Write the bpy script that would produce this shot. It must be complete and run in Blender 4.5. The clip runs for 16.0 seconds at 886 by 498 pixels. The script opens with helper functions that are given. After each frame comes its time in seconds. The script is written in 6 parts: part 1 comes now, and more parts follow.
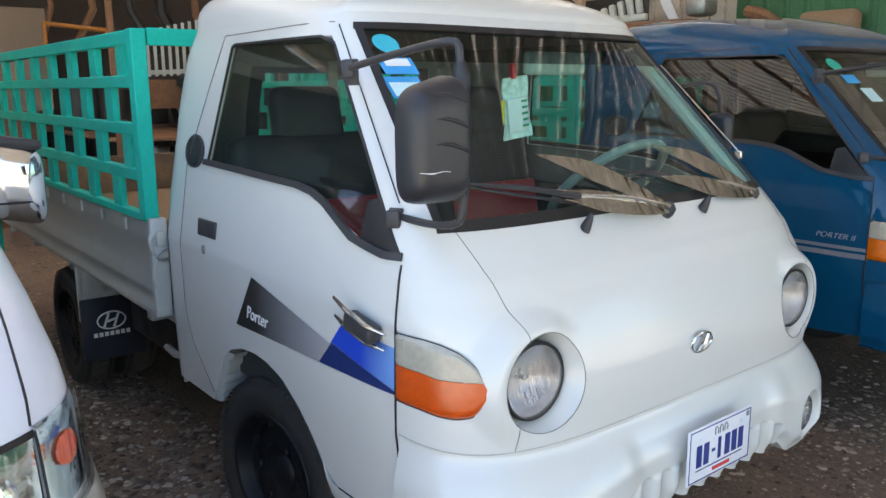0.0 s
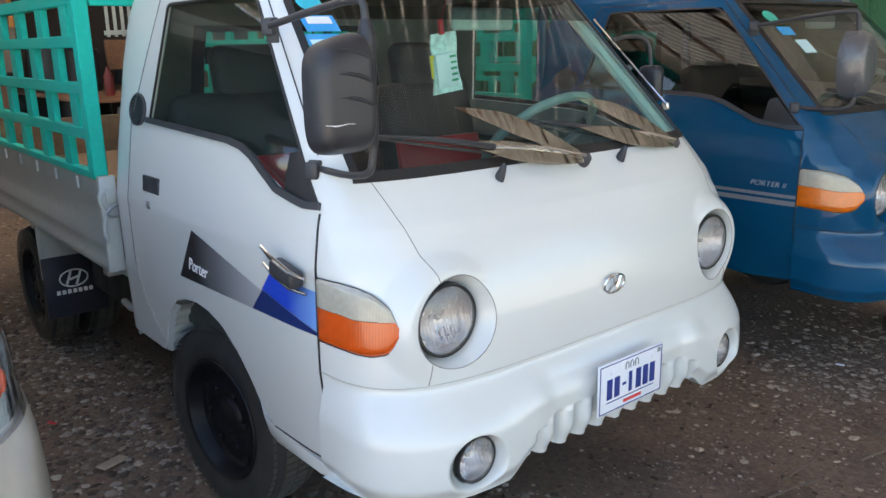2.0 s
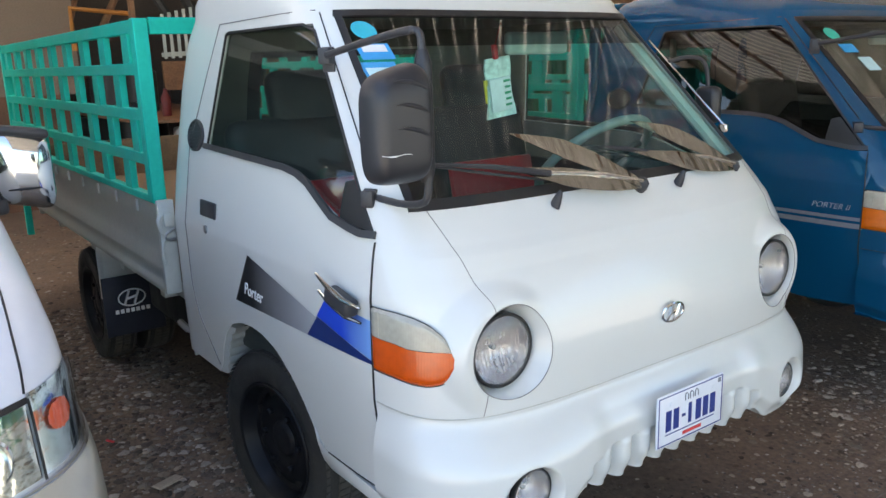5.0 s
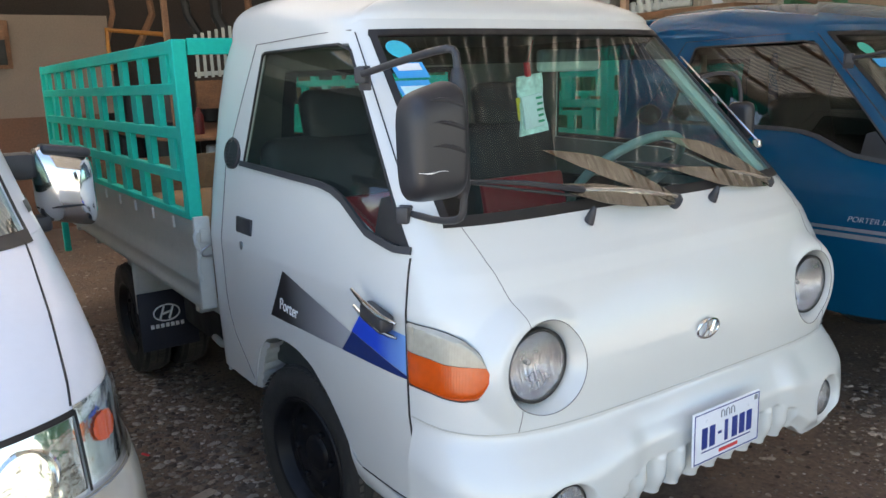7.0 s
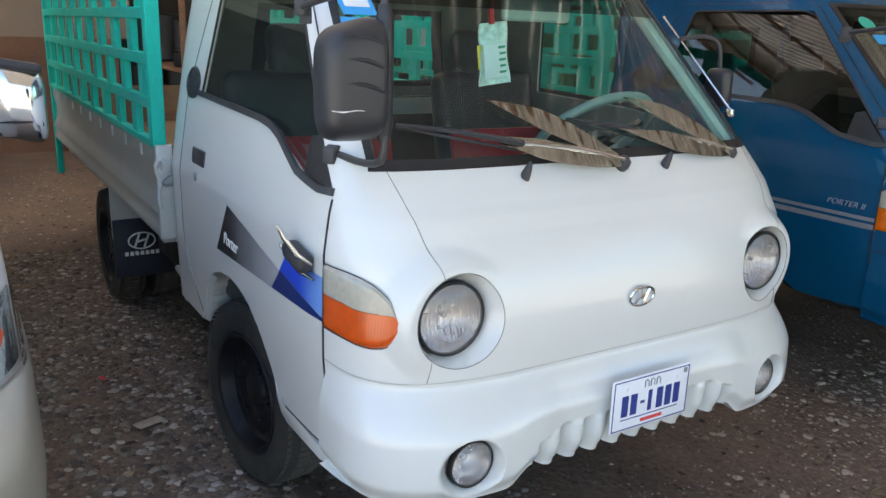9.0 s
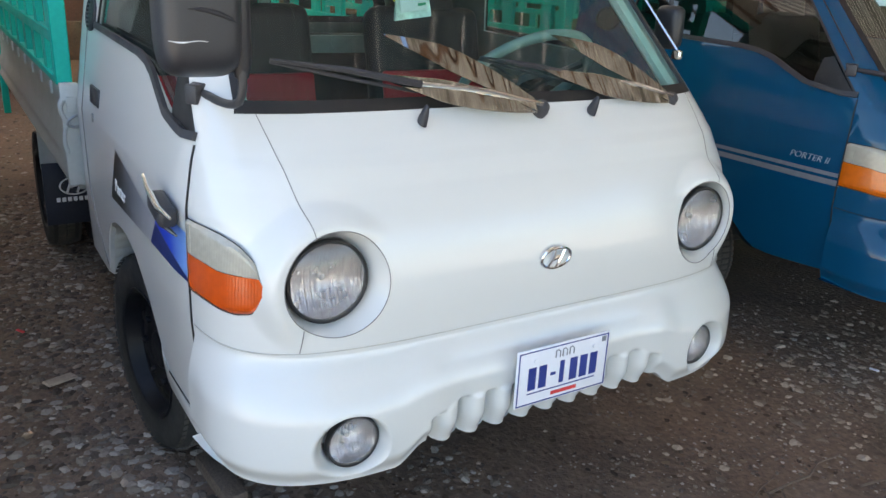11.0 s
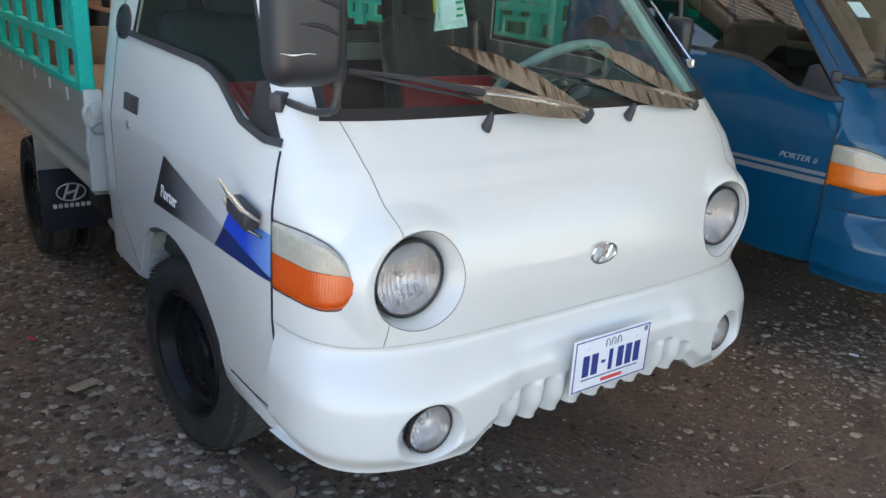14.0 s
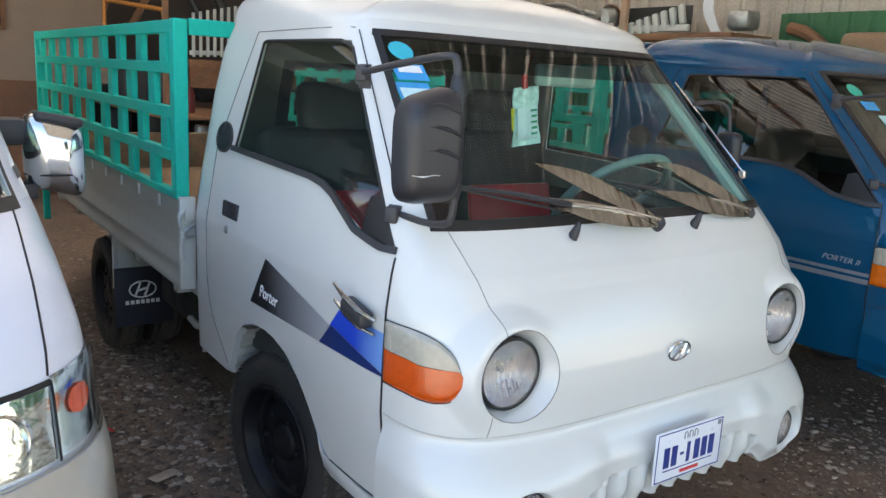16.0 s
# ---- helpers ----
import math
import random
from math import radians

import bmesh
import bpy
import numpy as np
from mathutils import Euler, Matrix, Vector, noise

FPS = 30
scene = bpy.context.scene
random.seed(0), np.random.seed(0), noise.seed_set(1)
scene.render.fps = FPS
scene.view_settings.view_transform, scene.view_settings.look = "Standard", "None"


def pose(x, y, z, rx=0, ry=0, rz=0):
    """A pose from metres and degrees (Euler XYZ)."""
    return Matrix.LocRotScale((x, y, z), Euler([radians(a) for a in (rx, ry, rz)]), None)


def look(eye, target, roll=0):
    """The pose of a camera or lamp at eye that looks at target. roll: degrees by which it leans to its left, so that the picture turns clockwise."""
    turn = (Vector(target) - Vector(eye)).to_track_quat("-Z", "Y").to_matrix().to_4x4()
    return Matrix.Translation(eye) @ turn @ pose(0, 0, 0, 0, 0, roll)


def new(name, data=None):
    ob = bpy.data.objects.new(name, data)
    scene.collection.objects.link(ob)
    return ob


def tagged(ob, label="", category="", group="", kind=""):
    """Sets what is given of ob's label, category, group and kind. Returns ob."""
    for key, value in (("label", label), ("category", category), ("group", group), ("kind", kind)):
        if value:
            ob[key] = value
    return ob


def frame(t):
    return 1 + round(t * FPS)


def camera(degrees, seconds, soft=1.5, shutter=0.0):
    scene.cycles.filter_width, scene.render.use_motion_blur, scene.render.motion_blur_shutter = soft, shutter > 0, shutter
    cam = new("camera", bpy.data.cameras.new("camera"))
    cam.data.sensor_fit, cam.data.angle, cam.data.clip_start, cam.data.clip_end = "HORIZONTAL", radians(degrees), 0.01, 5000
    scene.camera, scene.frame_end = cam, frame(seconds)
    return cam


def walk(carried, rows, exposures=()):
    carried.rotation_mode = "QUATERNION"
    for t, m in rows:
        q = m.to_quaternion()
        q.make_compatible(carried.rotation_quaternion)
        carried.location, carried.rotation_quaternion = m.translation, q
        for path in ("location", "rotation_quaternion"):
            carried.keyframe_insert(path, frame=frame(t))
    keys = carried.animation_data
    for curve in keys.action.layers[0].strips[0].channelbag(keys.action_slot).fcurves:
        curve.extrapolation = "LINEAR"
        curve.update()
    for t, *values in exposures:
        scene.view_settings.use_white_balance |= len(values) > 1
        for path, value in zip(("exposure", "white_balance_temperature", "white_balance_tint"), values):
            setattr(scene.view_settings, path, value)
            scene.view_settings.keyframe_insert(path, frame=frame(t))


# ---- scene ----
cam = camera(58.4, 16.0)
PATH = [
    (0, (-1.747, -1.077, 1.498), (-0.523, 0.454, 1.1), -0.3),
    (0.5, (-1.791, -1.125, 1.51), (-0.496, 0.349, 1.12), -1.1),
    (1, (-1.724, -1.202, 1.513), (-0.449, 0.278, 1.081), -0.2),
    (1.5, (-1.682, -1.258, 1.51), (-0.441, 0.239, 1.044), -0.1),
    (2, (-1.692, -1.264, 1.495), (-0.457, 0.228, 0.995), -1.0),
    (2.5, (-1.685, -1.263, 1.494), (-0.446, 0.219, 0.976), -0.9),
    (3, (-1.679, -1.247, 1.498), (-0.473, 0.266, 0.995), -0.8),
    (3.5, (-1.669, -1.241, 1.508), (-0.494, 0.306, 1.032), -1.5),
    (4, (-1.678, -1.244, 1.504), (-0.516, 0.311, 1.022), -2.0),
    (4.5, (-1.664, -1.239, 1.504), (-0.494, 0.307, 1.012), -2.0),
    (5, (-1.692, -1.236, 1.524), (-0.545, 0.336, 1.062), -1.7),
    (5.2, (-1.708, -1.23, 1.531), (-0.572, 0.358, 1.096), -1.5),
    (7.3, (-1.719, -1.238, 1.524), (-0.627, 0.385, 1.106), -2.0),
    (7.5, (-1.73, -1.234, 1.519), (-0.644, 0.392, 1.102), -1.4),
    (8, (-1.673, -1.262, 1.508), (-0.609, 0.37, 1.057), -0.9),
    (8.5, (-1.56, -1.324, 1.512), (-0.5, 0.301, 1.026), 0.6),
    (8.7, (-1.538, -1.336, 1.509), (-0.481, 0.287, 1.008), 1.4),
    (10.8, (-1.226, -1.267, 1.464), (-0.284, 0.359, 0.78), 2.5),
    (11, (-1.191, -1.293, 1.472), (-0.169, 0.295, 0.814), 2.9),
    (11.5, (-1.143, -1.276, 1.496), (0.156, 0.138, 0.937), 3.4),
    (12, (-1.159, -1.262, 1.516), (0.272, 0.05, 1.033), 3.1),
    (12.5, (-1.205, -1.232, 1.509), (0.154, 0.164, 1.056), 3.1),
    (13, (-1.288, -1.184, 1.491), (-0.106, 0.347, 0.984), 2.6),
    (13.5, (-1.38, -1.14, 1.474), (-0.224, 0.373, 0.863), 2.7),
    (14, (-1.481, -1.229, 1.484), (-0.337, 0.28, 0.84), 3.4),
    (14.5, (-1.559, -1.307, 1.512), (-0.45, 0.239, 0.896), 3.8),
    (15, (-1.646, -1.281, 1.524), (-0.572, 0.313, 0.972), 2.3),
    (15.5, (-1.727, -1.253, 1.53), (-0.64, 0.355, 1.049), 1.9),
    (16, (-1.742, -1.249, 1.538), (-0.599, 0.339, 1.12), 3.2),
]
walk(cam, [(t, look(eye, target, roll)) for t, eye, target, roll in PATH], [(0, 2.12, 7000, 10), (3.5, 2.22, 7000, 10), (7.5, 2.09, 7000, 10), (11, 2.20, 7000, 10), (12, 2.14, 7000, 10), (14, 2.20, 7000, 10), (16, 2.12, 7000, 10)])

GROUND = 0.03

# ---- light ----
world = bpy.data.worlds.new("world")
scene.world = world
world.use_nodes = True
wn = world.node_tree.nodes
sky = wn.new("ShaderNodeTexSky")
sky.sky_type, sky.sun_disc = "NISHITA", False
sky.sun_elevation, sky.sun_rotation = radians(62), radians(35)
world.node_tree.links.new(sky.outputs[0], wn["Background"].inputs[0])
wn["Background"].inputs[1].default_value = 0.14
sun = new("sun", bpy.data.lights.new("sun", "SUN"))
sun.data.energy, sun.data.angle, sun.data.color = 5.0, radians(0.6), (1.0, 0.95, 0.88)
sun.matrix_world = look((0, 0, 0), (-0.30, -0.42, -1.0))


# ---- materials ----
def material(name, colour, rough=0.5, metal=0.0, coat=0.0, var=0.12, scale=8.0, bump=0.0, fine=60.0, emit=0.0, spec=0.5, dirt=None, dirt_amount=0.0, even=False, film=0.06):
    m = bpy.data.materials.new(name)
    m.use_nodes = True
    nt = m.node_tree
    n, l = nt.nodes, nt.links
    b = n["Principled BSDF"]
    b.inputs["Roughness"].default_value, b.inputs["Metallic"].default_value = rough, metal
    b.inputs["Coat Weight"].default_value, b.inputs["Coat Roughness"].default_value = coat, film
    b.inputs["Specular IOR Level"].default_value = spec
    tc = n.new("ShaderNodeTexCoord")
    n1, n2 = n.new("ShaderNodeTexNoise"), n.new("ShaderNodeTexNoise")
    n1.inputs["Scale"].default_value, n1.inputs["Detail"].default_value = scale, 5
    n2.inputs["Scale"].default_value, n2.inputs["Detail"].default_value = fine, 3
    l.new(tc.outputs["Object"], n1.inputs["Vector"]), l.new(tc.outputs["Object"], n2.inputs["Vector"])
    add = n.new("ShaderNodeMath")
    add.operation = "ADD"
    l.new(n1.outputs["Fac"], add.inputs[0]), l.new(n2.outputs["Fac"], add.inputs[1])
    mr = n.new("ShaderNodeMapRange")
    mr.inputs["From Min"].default_value, mr.inputs["From Max"].default_value = 0.6, 1.4
    mr.inputs["To Min"].default_value, mr.inputs["To Max"].default_value = 1 - var, 1 + var
    l.new(add.outputs[0], mr.inputs["Value"])
    mul = n.new("ShaderNodeVectorMath")
    mul.operation = "SCALE"
    mul.inputs[0].default_value = colour[:3]
    l.new(mr.outputs[0], mul.inputs["Scale"])
    out = mul.outputs[0]
    if dirt:
        n3 = n.new("ShaderNodeTexNoise")
        n3.inputs["Scale"].default_value, n3.inputs["Detail"].default_value, n3.inputs["Roughness"].default_value = scale * 0.7, 8, 0.7
        l.new(tc.outputs["Object"], n3.inputs["Vector"])
        ramp = n.new("ShaderNodeMapRange")
        ramp.inputs["From Min"].default_value, ramp.inputs["From Max"].default_value = 0.55, 0.75
        ramp.inputs["To Max"].default_value = dirt_amount
        l.new(n3.outputs["Fac"], ramp.inputs["Value"])
        mix = n.new("ShaderNodeMix")
        mix.data_type = "RGBA"
        l.new(ramp.outputs[0], mix.inputs["Factor"]), l.new(out, mix.inputs["A"])
        mix.inputs["B"].default_value = (*dirt, 1)
        out = mix.outputs["Result"]
    l.new(out, b.inputs["Base Color"])
    rr = n.new("ShaderNodeMapRange")
    rr.inputs["From Min"].default_value, rr.inputs["From Max"].default_value = 0.3, 0.7
    rr.inputs["To Min"].default_value, rr.inputs["To Max"].default_value = max(0.02, rough * 0.8), min(1, rough * 1.2)
    if not even:
        l.new(n1.outputs["Fac"], rr.inputs["Value"]), l.new(rr.outputs[0], b.inputs["Roughness"])
    if bump:
        bp = n.new("ShaderNodeBump")
        bp.inputs["Strength"].default_value, bp.inputs["Distance"].default_value = bump, 0.01
        l.new(n2.outputs["Fac"], bp.inputs["Height"]), l.new(bp.outputs[0], b.inputs["Normal"])
    if emit:
        b.inputs["Emission Color"].default_value, b.inputs["Emission Strength"].default_value = (*colour[:3], 1), emit
    return m


def glass(name, tint, gloss=0.03, base=0.045, flutes=0.0, veil=0.0):
    """Thin clear glass: it lets light through and mirrors more towards grazing angles, alike from both sides."""
    m = bpy.data.materials.new(name)
    m.use_nodes = True
    n, l = m.node_tree.nodes, m.node_tree.links
    n.remove(n["Principled BSDF"])
    tr, gl, mx, lw = n.new("ShaderNodeBsdfTransparent"), n.new("ShaderNodeBsdfGlossy"), n.new("ShaderNodeMixShader"), n.new("ShaderNodeLayerWeight")
    tr.inputs[0].default_value = (*tint, 1)
    gl.inputs["Roughness"].default_value = gloss
    lw.inputs["Blend"].default_value = 0.5
    pw, ma = n.new("ShaderNodeMath"), n.new("ShaderNodeMath")
    pw.operation, ma.operation = "POWER", "MULTIPLY_ADD"
    pw.inputs[1].default_value, ma.inputs[1].default_value, ma.inputs[2].default_value = 4.5, 0.9, base
    l.new(lw.outputs["Facing"], pw.inputs[0]), l.new(pw.outputs[0], ma.inputs[0]), l.new(ma.outputs[0], mx.inputs[0])
    l.new(tr.outputs[0], mx.inputs[1]), l.new(gl.outputs[0], mx.inputs[2])
    out = mx
    # mixes in a pale diffuse share that lifts the brightness of the glass
    if veil:
        df, mx2 = n.new("ShaderNodeBsdfDiffuse"), n.new("ShaderNodeMixShader")
        df.inputs[0].default_value, mx2.inputs[0].default_value = (0.8, 0.79, 0.78, 1), veil
        l.new(mx.outputs[0], mx2.inputs[1]), l.new(df.outputs[0], mx2.inputs[2])
        out = mx2
    l.new(out.outputs[0], n["Material Output"].inputs[0])
    if flutes:
        tc, wv, bp = n.new("ShaderNodeTexCoord"), n.new("ShaderNodeTexWave"), n.new("ShaderNodeBump")
        wv.wave_type, wv.bands_direction = "BANDS", "X"
        wv.inputs["Scale"].default_value, wv.inputs["Distortion"].default_value = flutes, 0.3
        bp.inputs["Strength"].default_value, bp.inputs["Distance"].default_value = 0.35, 0.004
        l.new(tc.outputs["Object"], wv.inputs["Vector"]), l.new(wv.outputs["Fac"], bp.inputs["Height"]), l.new(bp.outputs[0], gl.inputs["Normal"])
    return m


WHITE = material("white_paint", (0.62, 0.64, 0.63), 0.34, coat=0.8, var=0.012, scale=6, even=True, bump=0.07, fine=5, film=0.12)
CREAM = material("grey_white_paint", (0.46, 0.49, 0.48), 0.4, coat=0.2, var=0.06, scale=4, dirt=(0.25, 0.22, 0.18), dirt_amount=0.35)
DROPSIDE = material("dull_grey_white_paint", (0.37, 0.39, 0.37), 0.45, coat=0.1, var=0.10, scale=5, dirt=(0.22, 0.19, 0.15), dirt_amount=0.45)
BLUE = material("blue_paint", (0.0003, 0.062, 0.145), 0.4, coat=0.9, var=0.04, scale=6, spec=0.02, even=True, bump=0.10, fine=5, film=0.03)
SILVER = material("pearl_white_paint", (0.66, 0.68, 0.74), 0.35, coat=0.5, var=0.02, scale=6, even=True, film=0.12)
CHAMPAGNE = material("champagne_paint", (0.46, 0.44, 0.38), 0.3, metal=0.3, coat=0.6, var=0.03, even=True)
TEAL = material("teal_paint", (0.003, 0.50, 0.39), 0.45, var=0.10, scale=5, spec=0.15, dirt=(0.02, 0.30, 0.25), dirt_amount=0.4)
BLACK = material("black_plastic", (0.035, 0.036, 0.042), 0.5, var=0.2, bump=0.05, fine=300)
MIRROR_GLOSS = material("glossy_grey_plastic", (0.085, 0.085, 0.095), 0.28, coat=0.4, var=0.08)
MIRROR_GREY = material("dark_grey_plastic", (0.020, 0.021, 0.026), 0.42, var=0.15, bump=0.04, fine=300)
RUBBER = material("tyre_rubber", (0.022, 0.022, 0.022), 0.8, var=0.3, scale=10, bump=0.15, fine=90, dirt=(0.08, 0.065, 0.05), dirt_amount=0.25)
TREAD = material("dusty_tread", (0.055, 0.052, 0.048), 0.9, var=0.3, scale=14, bump=0.2, fine=90, dirt=(0.15, 0.12, 0.095), dirt_amount=0.5)
SEAL = material("black_rubber_seal", (0.012, 0.012, 0.013), 0.55, var=0.2)
STEEL = material("black_steel_rim", (0.006, 0.007, 0.010), 0.45, var=0.3, scale=12, spec=0.22)
CHROME = material("chrome", (0.78, 0.79, 0.80), 0.10, metal=1.0, var=0.05)
WORN = material("worn_metal", (0.35, 0.36, 0.36), 0.4, metal=0.8, var=0.25, scale=20)
REFLECTOR = material("lamp_reflector", (0.88, 0.86, 0.87), 0.24, metal=1.0, var=0.15, scale=28)
# pressed vertical flutes in the reflector
rn, rl = REFLECTOR.node_tree.nodes, REFLECTOR.node_tree.links
rt, rw_, rb, rm = rn.new("ShaderNodeTexCoord"), rn.new("ShaderNodeTexWave"), rn.new("ShaderNodeBump"), rn.new("ShaderNodeMapping")
rw_.wave_type, rw_.bands_direction = "BANDS", "X"
rw_.inputs["Scale"].default_value, rw_.inputs["Distortion"].default_value, rw_.inputs["Detail Scale"].default_value = 42.0, 1.5, 0.6
rb.inputs["Strength"].default_value, rb.inputs["Distance"].default_value = 1.0, 0.010
rm.inputs["Scale"].default_value = (1, 1, 0.35)
rl.new(rt.outputs["Object"], rm.inputs["Vector"]), rl.new(rm.outputs[0], rw_.inputs["Vector"])
rs_, ra = rn.new("ShaderNodeTexNoise"), rn.new("ShaderNodeMath")
rs_.inputs["Scale"].default_value, rs_.inputs["Detail"].default_value = 26.0, 1.0
ra.operation = "MULTIPLY_ADD"
ra.inputs[1].default_value = 3.0
rl.new(rm.outputs[0], rs_.inputs["Vector"]), rl.new(rs_.outputs["Fac"], ra.inputs[0]), rl.new(rw_.outputs["Fac"], ra.inputs[2]), rl.new(ra.outputs[0], rb.inputs["Height"]), rl.new(rb.outputs[0], rn["Principled BSDF"].inputs["Normal"])
AMBER = material("amber_lens", (0.66, 0.14, 0.006), 0.12, coat=0.8, var=0.12, scale=25)
ORANGE = material("orange_red_lens", (0.56, 0.072, 0.003), 0.12, coat=0.8, var=0.12, scale=25)
CLEAR = material("clear_lens", (0.36, 0.35, 0.30), 0.10, coat=0.8, var=0.10, scale=30)
# fine upright ribs pressed into the corner lenses
for lens in (AMBER, ORANGE, CLEAR):
    cn, cl_ = lens.node_tree.nodes, lens.node_tree.links
    ct, cw, cb = cn.new("ShaderNodeTexCoord"), cn.new("ShaderNodeTexWave"), cn.new("ShaderNodeBump")
    cw.wave_type, cw.bands_direction = "BANDS", "Y"
    cw.inputs["Scale"].default_value, cw.inputs["Distortion"].default_value = 55.0, 0.2
    cb.inputs["Strength"].default_value, cb.inputs["Distance"].default_value = 0.15, 0.002
    cl_.new(ct.outputs["Object"], cw.inputs["Vector"]), cl_.new(cw.outputs["Fac"], cb.inputs["Height"]), cl_.new(cb.outputs[0], cn["Principled BSDF"].inputs["Normal"])
RED_LENS = material("red_lens", (0.45, 0.01, 0.01), 0.12, coat=0.8)
GLASS = glass("clear_glass", (0.70, 0.91, 0.87), base=0.026, veil=0.014)
TINT = glass("tinted_glass", (0.56, 0.68, 0.63), base=0.085, veil=0.010)
DARK_TINT = glass("dark_tinted_band", (0.20, 0.27, 0.27))
LENS = glass("lamp_glass", (0.95, 0.94, 0.94), 0.05, 0.06, 0.0, 0.12)
VAN_LENS = glass("van_lamp_glass", (0.93, 0.96, 0.94), 0.05, 0.035, 22.0, 0.0)
DIM_GLASS = glass("glossy_dark_glass", (0.16, 0.21, 0.21), 0.02, 0.065)
GLARE_GLASS = glass("glossy_clear_glass", (0.62, 0.72, 0.69), 0.03, 0.19)
GAP = material("panel_gap_shadow", (0.20, 0.20, 0.20), 0.8)
FAINT_GAP = material("shallow_panel_gap", (0.44, 0.44, 0.41), 0.7)
SEAT = material("black_vinyl", (0.013, 0.013, 0.015), 0.6, var=0.2, bump=0.1)
RED_SEAT = material("red_vinyl", (0.55, 0.016, 0.030), 0.4, var=0.2, bump=0.1)
DASH = material("dark_dashboard_plastic", (0.035, 0.045, 0.045), 0.6, var=0.2, bump=0.05, fine=200)
TRIM = material("grey_green_trim", (0.42, 0.49, 0.45), 0.6, var=0.1)
WHEEL_GREY = material("grey_wheel_plastic", (0.22, 0.27, 0.255), 0.5, var=0.1)
NAVY = material("navy_rubber", (0.010, 0.014, 0.028), 0.6, var=0.2)
PLATE_BLUE = material("blue_print", (0.02, 0.04, 0.22), 0.4, var=0.05)
PLATE_WHITE = material("plate_white", (0.74, 0.77, 0.84), 0.35, var=0.03)
RED_PRINT = material("red_print", (0.65, 0.05, 0.05), 0.4, var=0.05)
WHITE_PRINT = material("white_print", (0.75, 0.76, 0.78), 0.45, var=0.08)
GREY_PRINT = material("grey_print", (0.20, 0.22, 0.25), 0.4, var=0.08)
DEC_GREY = material("grey_film", (0.20, 0.21, 0.24), 0.35, var=0.15)
DEC_BLUE = material("blue_film", (0.008, 0.10, 0.62), 0.35, var=0.10)


def fade(name, a, b, y0, y1):
    """A printed film whose colour runs from a to b along the truck."""
    m = material(name, a, 0.35)
    n, l = m.node_tree.nodes, m.node_tree.links
    tc, sp, mr, mx = n.new("ShaderNodeTexCoord"), n.new("ShaderNodeSeparateXYZ"), n.new("ShaderNodeMapRange"), n.new("ShaderNodeMix")
    mx.data_type = "RGBA"
    mr.inputs["From Min"].default_value, mr.inputs["From Max"].default_value = y0, y1
    mx.inputs["A"].default_value, mx.inputs["B"].default_value = (*a, 1), (*b, 1)
    l.new(tc.outputs["Object"], sp.inputs[0]), l.new(sp.outputs["Y"], mr.inputs["Value"]), l.new(mr.outputs[0], mx.inputs["Factor"])
    l.new(mx.outputs["Result"], n["Principled BSDF"].inputs["Base Color"])
    return m


DEC_FADE = fade("black_to_grey_film", (0.012, 0.012, 0.014), (0.34, 0.35, 0.38), 0.95, 0.56)
DEC_BLUE_FADE = fade("blue_to_pale_film", (0.006, 0.055, 0.55), (0.16, 0.34, 0.70), 0.40, 0.27)
DEC_NAVY = material("navy_film", (0.008, 0.025, 0.14), 0.35, var=0.10)
STICKER_BLUE = material("blue_sticker", (0.03, 0.33, 0.70), 0.4, var=0.1)
STICKER_PALE = material("pale_sticker", (0.50, 0.75, 0.82), 0.4, var=0.1)
FILM_CLEAR = material("silvery_plastic", (0.60, 0.70, 0.66), 0.2, var=0.3, scale=30)
YELLOW = material("yellow_plastic", (0.70, 0.50, 0.03), 0.4)
RED_PLASTIC = material("red_plastic", (0.60, 0.02, 0.03), 0.4, var=0.15)
WOOD = material("weathered_wood", (0.20, 0.13, 0.08), 0.8, var=0.4, scale=15, bump=0.3, fine=120)
TWIG = material("grey_brown_twig", (0.13, 0.095, 0.07), 0.85, var=0.3, scale=20)
BRASS = material("brass", (0.55, 0.33, 0.10), 0.3, metal=1.0, var=0.2)
EARTH = material("dark_earth", (0.165, 0.114, 0.084), 0.95, var=0.45, scale=3.5, bump=0.9, fine=45, dirt=(0.10, 0.072, 0.054), dirt_amount=0.6)
# unseen ground in front and to the west is made pale to bounce light
en, el = EARTH.node_tree.nodes, EARTH.node_tree.links
sep, yard, both, etc = en.new("ShaderNodeSeparateXYZ"), en.new("ShaderNodeMapRange"), en.new("ShaderNodeMix"), en.new("ShaderNodeTexCoord")
both.data_type = "RGBA"
yard.inputs["From Min"].default_value, yard.inputs["From Max"].default_value = -1.5, -2.5
west, most = en.new("ShaderNodeMapRange"), en.new("ShaderNodeMath")
west.inputs["From Min"].default_value, west.inputs["From Max"].default_value = -2.7, -3.5
most.operation = "MAXIMUM"
el.new(etc.outputs["Object"], sep.inputs[0]), el.new(sep.outputs["Y"], yard.inputs["Value"]), el.new(sep.outputs["X"], west.inputs["Value"])
el.new(yard.outputs[0], most.inputs[0]), el.new(west.outputs[0], most.inputs[1]), el.new(most.outputs[0], both.inputs["Factor"])
src = en["Principled BSDF"].inputs["Base Color"].links[0].from_socket
el.new(src, both.inputs["A"])
both.inputs["B"].default_value = (0.42, 0.37, 0.30, 1)
el.new(both.outputs["Result"], en["Principled BSDF"].inputs["Base Color"])
PLASTER = material("beige_plaster", (0.21, 0.16, 0.125), 0.9, var=0.15, scale=2, bump=0.1, dirt=(0.25, 0.19, 0.14), dirt_amount=0.5)
